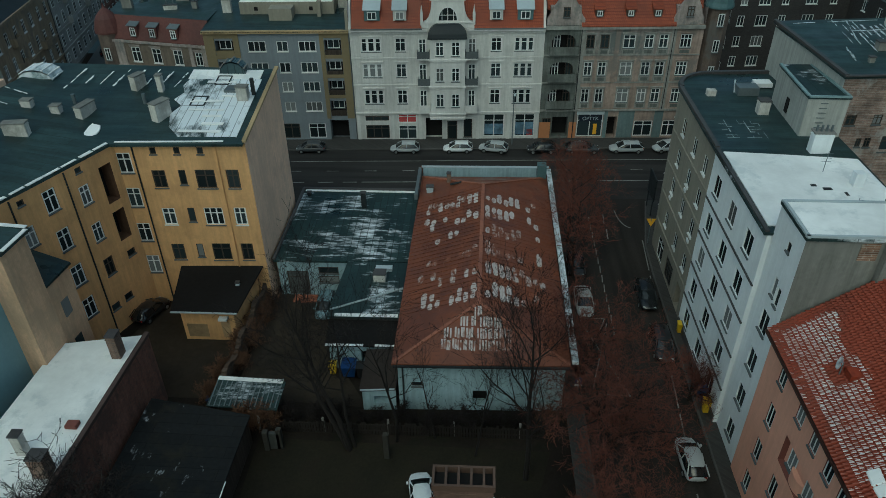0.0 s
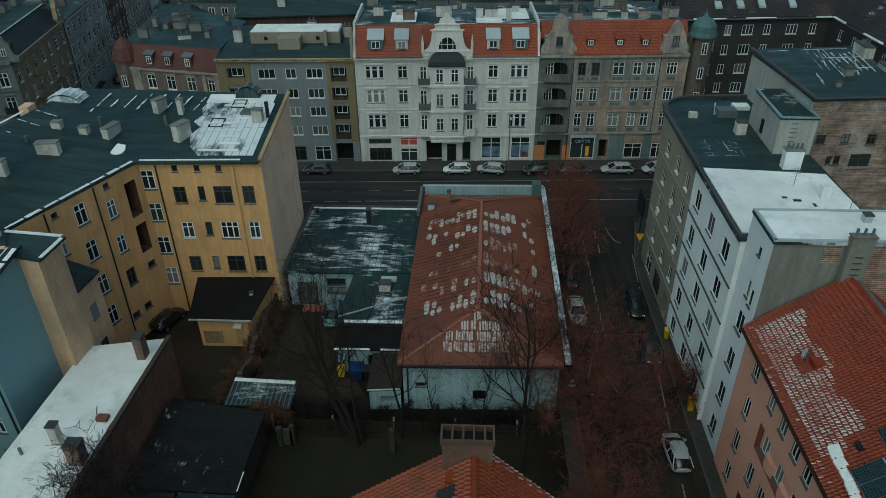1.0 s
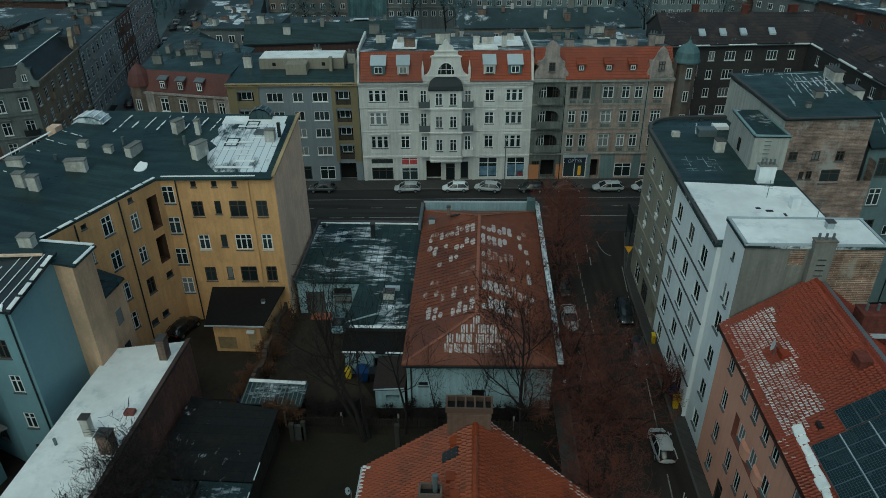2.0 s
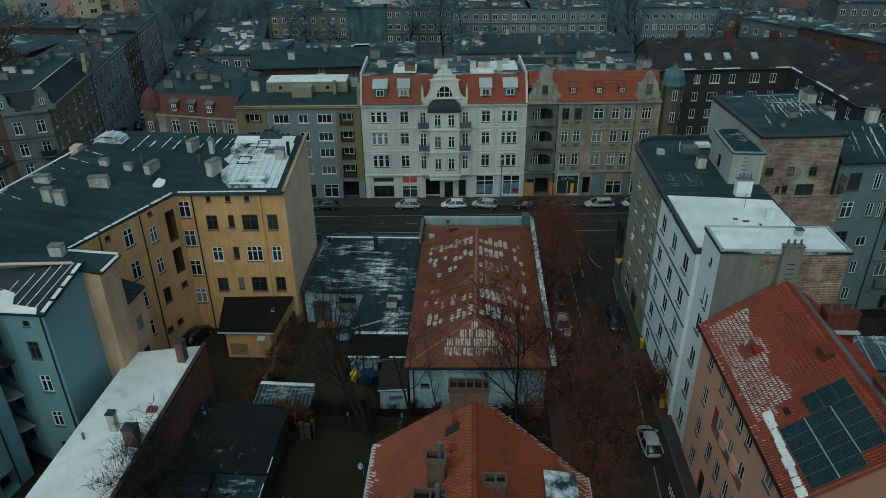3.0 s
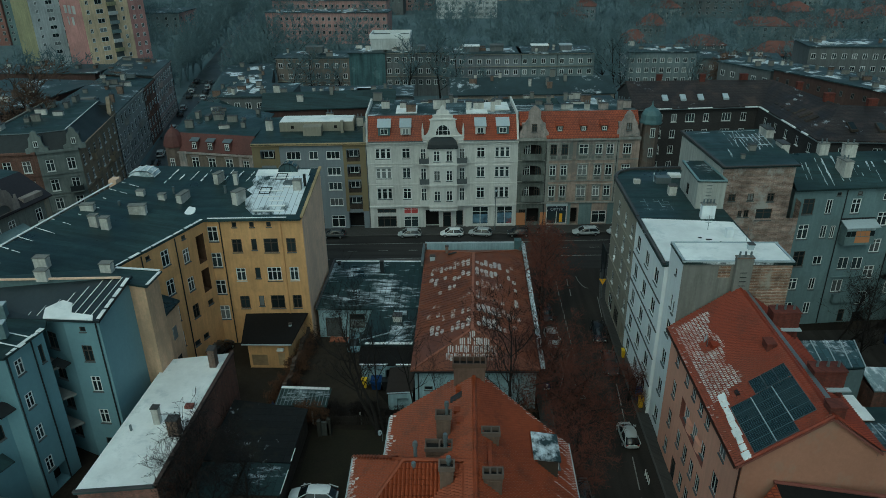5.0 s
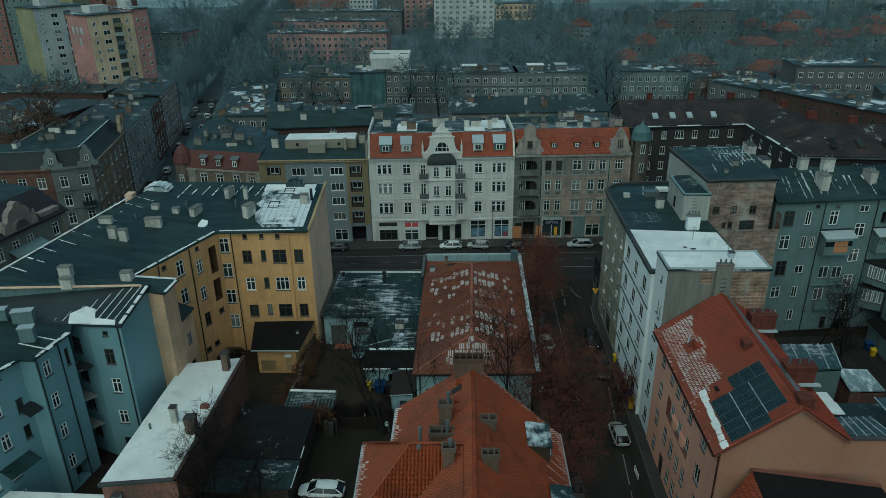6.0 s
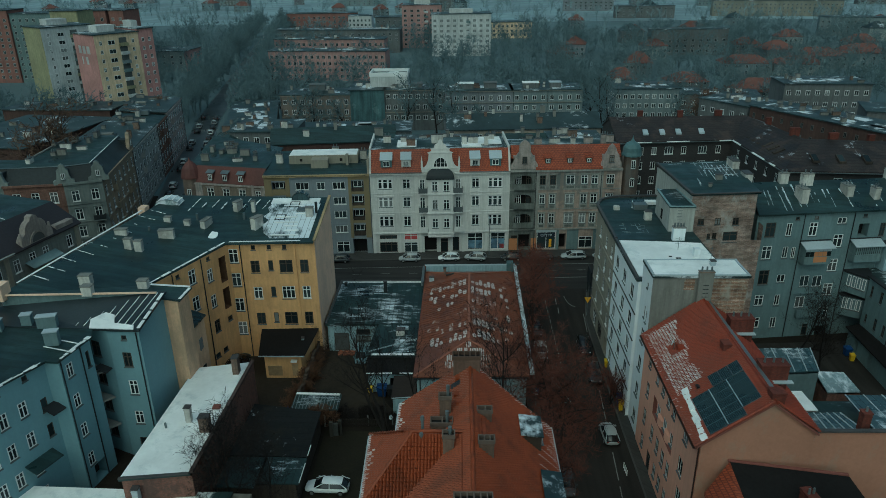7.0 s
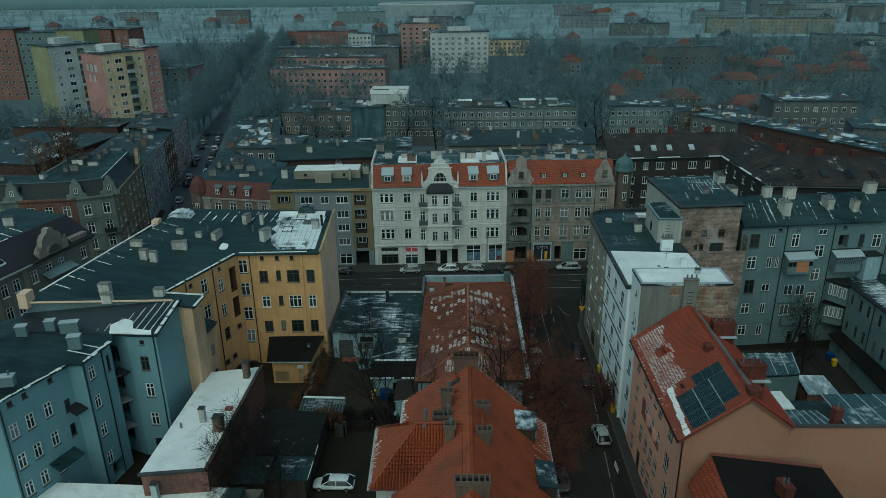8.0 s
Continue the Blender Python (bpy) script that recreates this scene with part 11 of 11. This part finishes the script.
G1 = (-150.5, 228.0)
tower("pale grey eleven-storey tower block with olive end wall", G1, turned(G1, 18.5, 53), 14, 30.2, GRYT, OLIT, 4, 0)
far_block("tower_block", "olive tower block behind its neighbours", (-172, 275), (-160, 274), 12, 33, OLIT, FARDK, 0, (), category="apartment block", group="tower blocks")
for x0, x1, m, hh in ((-232, -205, REDT, 32), (-204.8, -176, TEALP, 30.5), (-175.8, -160, REDT, 31.5), (-159, -152, REDT, 31.5)):
    far_block("slab_block", "grey and red panel-built slab block" if m is GRYT else "red-brown panel-built slab block", (x0, 300), (x1, 299), 13, hh, m, FARDK, int((x1 - x0) / 3.2), [2.6 + 2.8 * k for k in range(10)], side=REDT, category="apartment block", group="slab blocks")
far_block("slab_block", "pink panel-built slab block with snowy roof", (-88.5, 300), (-34.5, 296), 12, 13.0, PINKB, FARDK, 20, (10.5, 7.6, 4.8, 2.0), side=PINKB, category="apartment block", group="slab blocks", stacks=14, seed=31, snow=True)
far_block("slab_block", "pink panel-built slab block", (-98, 350), (-40, 346), 12, 13.0, PINKB, FARDK, 20, (10.5, 7.6, 4.8), category="apartment block", group="slab blocks", stacks=14, seed=32, snow=True)
far_block("slab_block", "grey panel-built slab block", (-110, 402), (-36, 398), 12, 13.0, GREYB, FARDK, 20, (10.5, 7.6), category="apartment block", group="slab blocks", stacks=10, seed=33, snow=True)
tower("pale grey eight-storey block with many balconies", (-16.5, 380), (16.5, 381), 14, 22.6, GRYT, REDT, 9, 3)
tower("red-brown panel tower block", (-36, 420), (-12, 420), 16, 25.2, PINKB, REDT, 6, 3)
far_block("slab_block", "low pale orange school building", (18, 470), (48, 471), 14, 10.5, YELT, FARDK, 10, (8, 5, 2.4), category="building")
far_block("slab_block", "blue-grey panel-built slab block", (-78, 480), (-62, 480), 14, 15, GRYT, FARDK, 6, (12, 9, 6, 3), category="apartment block", group="slab blocks")
far_block("slab_block", "long grey slab block", (-62, 505), (10, 508), 14, 12, GREYB, FARDK, 18, (9, 6, 3), category="apartment block", group="slab blocks")
far_block("slab_block", "long red-brown slab block", (-130, 520), (-78, 522), 14, 14, REDT, FARDK, 14, (11, 8, 5), category="apartment block", group="slab blocks")
far_block("slab_block", "white house between trees", (-160, 330), (-138, 328), 20, 10, PALEG, FARDK, 5, (7.5, 4.5), side=PINKB, sidecols=4)
# panel colour greyed to hold the distance haze
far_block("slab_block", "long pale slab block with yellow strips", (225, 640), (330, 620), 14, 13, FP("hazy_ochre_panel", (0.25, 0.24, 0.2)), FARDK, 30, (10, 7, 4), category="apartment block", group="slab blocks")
far_block("slab_block", "long pale green slab block", (240, 470), (320, 440), 14, 12, PALEG, FARDK, 22, (9, 6, 3), category="apartment block", group="slab blocks")
# far towers: the blue of the haze is put into their panel colour
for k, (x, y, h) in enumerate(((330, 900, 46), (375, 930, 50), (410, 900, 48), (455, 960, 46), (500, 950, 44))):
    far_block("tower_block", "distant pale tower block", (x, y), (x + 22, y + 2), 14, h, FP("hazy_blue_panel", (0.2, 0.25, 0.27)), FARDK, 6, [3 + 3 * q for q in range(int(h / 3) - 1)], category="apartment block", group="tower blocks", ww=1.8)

# low houses with red roofs among the trees
rng = random.Random(42)
spots = [(82, 255, 16, 10), (100, 232, 20, 10), (118, 300, 22, 12), (140, 292, 20, 12), (160, 318, 22, 12), (182, 322, 22, 12), (205, 300, 20, 12), (196, 240, 22, 12), (176, 206, 18, 11), (60, 262, 12, 9),
         (96, 358, 13, 9), (74, 300, 12, 9), (44, 330, 12, 9), (150, 372, 14, 10), (185, 400, 14, 10), (128, 410, 12, 9), (215, 380, 16, 10)]
for x, y, w, dpt in spots:
    far_block("villa", "small house with red tiled hip roof", (x, y), (x + w, y + rng.uniform(-3, 2)), dpt, rng.uniform(5, 7.5), rng.choice((PALEG, GREYB, GREENF)), FARRED, 5, (4.6, 2.0), roof="hip", rise=rng.uniform(3, 4.5), stacks=2, seed=int(x), group="villas")
for k in range(90):
    y = 330 + 640 * rng.random() ** 1.3
    x = rng.uniform(-0.55, 0.72) * (y + 60)
    if -0.40 * y - 14 < x + 0 < -0.13 * y and y < 620 and abs(x - (-85 - (y - 212) * 0.19)) < 16:
        continue
    if abs(x) < 55 and y < 530 or (x < -100 and y < 360) or (-120 < x < 10 and y < 540):
        continue
    big = rng.random() < 0.3
    if x < -90 and y < 720:
        continue
    far_block("villa" if not big else "slab_block", "distant house among bare trees" if not big else "distant long pale block among trees", (x, y), (x + (rng.uniform(10, 16) if not big else rng.uniform(30, 60)), y + rng.uniform(-4, 4)), rng.uniform(9, 13),
              rng.uniform(5, 8) if not big else rng.uniform(10, 16), rng.choice((PALEG, GREYB, GREYB, GREENF, LILAC, LILAC)), FARRED if not big and rng.random() < 0.6 else FARDK, 4 if not big else 10, (4.5, 2.0) if not big else (8, 5, 2.5), roof="hip" if not big else "flat", rise=4, group="villas" if not big else "slab blocks", ww=1.6)

# a pale-roofed stadium far off
st = thing("stadium", -44, 1000, 0, "distant stadium with pale oval roof", "stadium")
bm = bmesh.new()
n = 40
ring = lambda a, b, z: [bm.verts.new((-44 + a * 1.25 * math.cos(2 * math.pi * i / n), 1000 + b * math.sin(2 * math.pi * i / n), z)) for i in range(n)]
r0, r1, r2, r3 = ring(50, 38, 0), ring(54, 41, 15), ring(51, 38, 17), ring(34, 22, 15.5)
for a, b in ((r0, r1), (r1, r2), (r2, r3)):
    for i in range(n):
        j = (i + 1) % n
        bm.faces.new((a[i], a[j], b[j], b[i]))
part("bowl", bm, mat("stadium_roof", (0.33, 0.36, 0.37), var=0.1), st)

# two ground sheets, the farther one with more haze in its colour
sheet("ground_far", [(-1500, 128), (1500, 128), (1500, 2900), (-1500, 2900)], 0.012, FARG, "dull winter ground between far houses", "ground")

sheet("ground_distant", [(-1500, 600), (1500, 600), (1500, 2900), (-1500, 2900)], 0.03, FARH, "far fields paled with painted haze", "ground")

# mid-distance trees, then the woods
rng = random.Random(99)
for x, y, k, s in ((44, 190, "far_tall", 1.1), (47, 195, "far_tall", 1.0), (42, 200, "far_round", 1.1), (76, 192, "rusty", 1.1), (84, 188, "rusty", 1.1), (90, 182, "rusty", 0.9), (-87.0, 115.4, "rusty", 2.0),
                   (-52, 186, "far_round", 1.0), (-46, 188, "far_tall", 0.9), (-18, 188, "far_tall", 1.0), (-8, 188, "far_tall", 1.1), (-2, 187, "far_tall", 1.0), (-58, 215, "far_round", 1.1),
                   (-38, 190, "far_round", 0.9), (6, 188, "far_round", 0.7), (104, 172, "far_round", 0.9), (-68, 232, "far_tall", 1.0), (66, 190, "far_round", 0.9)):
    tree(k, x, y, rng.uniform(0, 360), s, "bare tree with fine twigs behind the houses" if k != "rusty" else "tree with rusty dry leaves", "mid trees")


def woods(name, count, pick, meshes, label, seed):
    """Many far trees in one mesh."""
    rng = random.Random(seed)
    vs, fs, total = [], [], 0
    src = [(np.array([tuple(v.co) for v in m.vertices]), [tuple(p.vertices) for p in m.polygons]) for m in meshes]
    for k in range(count):
        q = pick(rng)
        if q is None:
            continue
        v, f = src[k % len(src)]
        a, s = rng.uniform(0, 6.28), rng.uniform(0.7, 1.15)
        R = np.array(((math.cos(a), -math.sin(a), 0), (math.sin(a), math.cos(a), 0), (0, 0, 1))) * s
        vs.append(v @ R.T + np.array((q[0], q[1], 0)))
        fs.extend([tuple(total + i for i in p) for p in f])
        total += len(v)
    me = bpy.data.meshes.new(name)
    me.from_pydata(np.vstack(vs).tolist(), [], fs)
    # both twig colours carry painted haze
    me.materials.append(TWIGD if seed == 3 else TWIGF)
    ob = new(name, me)
    tagged(ob, label, "woods", kind="stuff")


def small_tree(seed, h, thin, counts):
    w, f = grow(seed, h, 0.22, 0.95, counts, start=0.2, thin=thin, flat=2)
    me = bpy.data.meshes.new("t")
    k = len(w.v)
    me.from_pydata(w.v + f.v, [], w.f + [tuple(i + k for i in p) for p in f.f])
    return me


def in_street(x, y):
    c = -85.5 - (y - 212) * 0.186 if y > 212 else -58.5 - (y - 86) * 0.245
    return abs(x - c) < 7


def near_spot(rng):
    y = rng.uniform(170, 470)
    if y < 208:
        return (rng.uniform(-190, -106), y) if y < 196 else None
    x = rng.uniform(-0.56, 0.62) * (y + 40)
    if in_street(x, y) or (-92 < x < -30 and (292 < y < 316 or 343 < y < 366)) or (-20 < x < 20 and 376 < y < 400) or (x < -98 and 195 < y < 248 and x > -165) or (x < -125 and 290 < y < 320):
        return None
    if x > 70 and rng.random() < 0.15:
        return None
    return x, y


def far_spot(rng):
    y = 440 + 780 * rng.random()
    x = rng.uniform(-0.62, 0.7) * (y + 40)
    return None if in_street(x, y) else (x, y)


def avenue_spot(rng):
    y = rng.uniform(196, 560)
    c = -85.5 - (y - 212) * 0.186
    return c + rng.choice((-1, 1)) * rng.uniform(8, 13), y


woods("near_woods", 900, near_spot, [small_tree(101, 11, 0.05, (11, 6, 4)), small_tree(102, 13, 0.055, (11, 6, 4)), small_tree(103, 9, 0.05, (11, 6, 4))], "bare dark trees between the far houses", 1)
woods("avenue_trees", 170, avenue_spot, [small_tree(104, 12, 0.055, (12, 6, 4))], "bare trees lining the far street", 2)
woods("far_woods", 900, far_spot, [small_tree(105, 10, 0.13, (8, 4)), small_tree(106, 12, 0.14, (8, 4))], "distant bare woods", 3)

# the hazy distance: a backdrop box that glows, haze painted as its emission
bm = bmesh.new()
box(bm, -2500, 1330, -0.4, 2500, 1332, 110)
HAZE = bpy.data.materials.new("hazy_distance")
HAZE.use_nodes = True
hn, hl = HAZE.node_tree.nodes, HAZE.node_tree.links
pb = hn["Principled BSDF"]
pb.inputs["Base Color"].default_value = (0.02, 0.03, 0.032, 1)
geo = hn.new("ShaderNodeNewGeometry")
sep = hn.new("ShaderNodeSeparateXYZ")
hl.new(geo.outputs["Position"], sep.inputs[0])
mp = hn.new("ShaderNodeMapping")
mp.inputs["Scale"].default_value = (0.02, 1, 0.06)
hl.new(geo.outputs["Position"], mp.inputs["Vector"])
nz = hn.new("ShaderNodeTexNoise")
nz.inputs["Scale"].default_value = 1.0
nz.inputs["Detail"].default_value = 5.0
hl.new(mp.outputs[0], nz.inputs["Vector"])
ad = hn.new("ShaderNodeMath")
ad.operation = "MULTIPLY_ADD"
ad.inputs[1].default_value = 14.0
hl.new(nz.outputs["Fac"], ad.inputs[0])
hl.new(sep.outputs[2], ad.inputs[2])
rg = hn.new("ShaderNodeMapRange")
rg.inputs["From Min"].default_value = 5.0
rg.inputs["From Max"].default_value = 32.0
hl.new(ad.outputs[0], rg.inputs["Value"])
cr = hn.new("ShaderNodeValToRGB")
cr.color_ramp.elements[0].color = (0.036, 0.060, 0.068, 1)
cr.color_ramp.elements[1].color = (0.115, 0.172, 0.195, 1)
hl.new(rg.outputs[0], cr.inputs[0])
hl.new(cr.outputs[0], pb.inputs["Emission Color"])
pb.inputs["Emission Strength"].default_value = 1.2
solo("backdrop", bm, HAZE, "glowing backdrop of pale hazy winter distance", "backdrop", "structure")
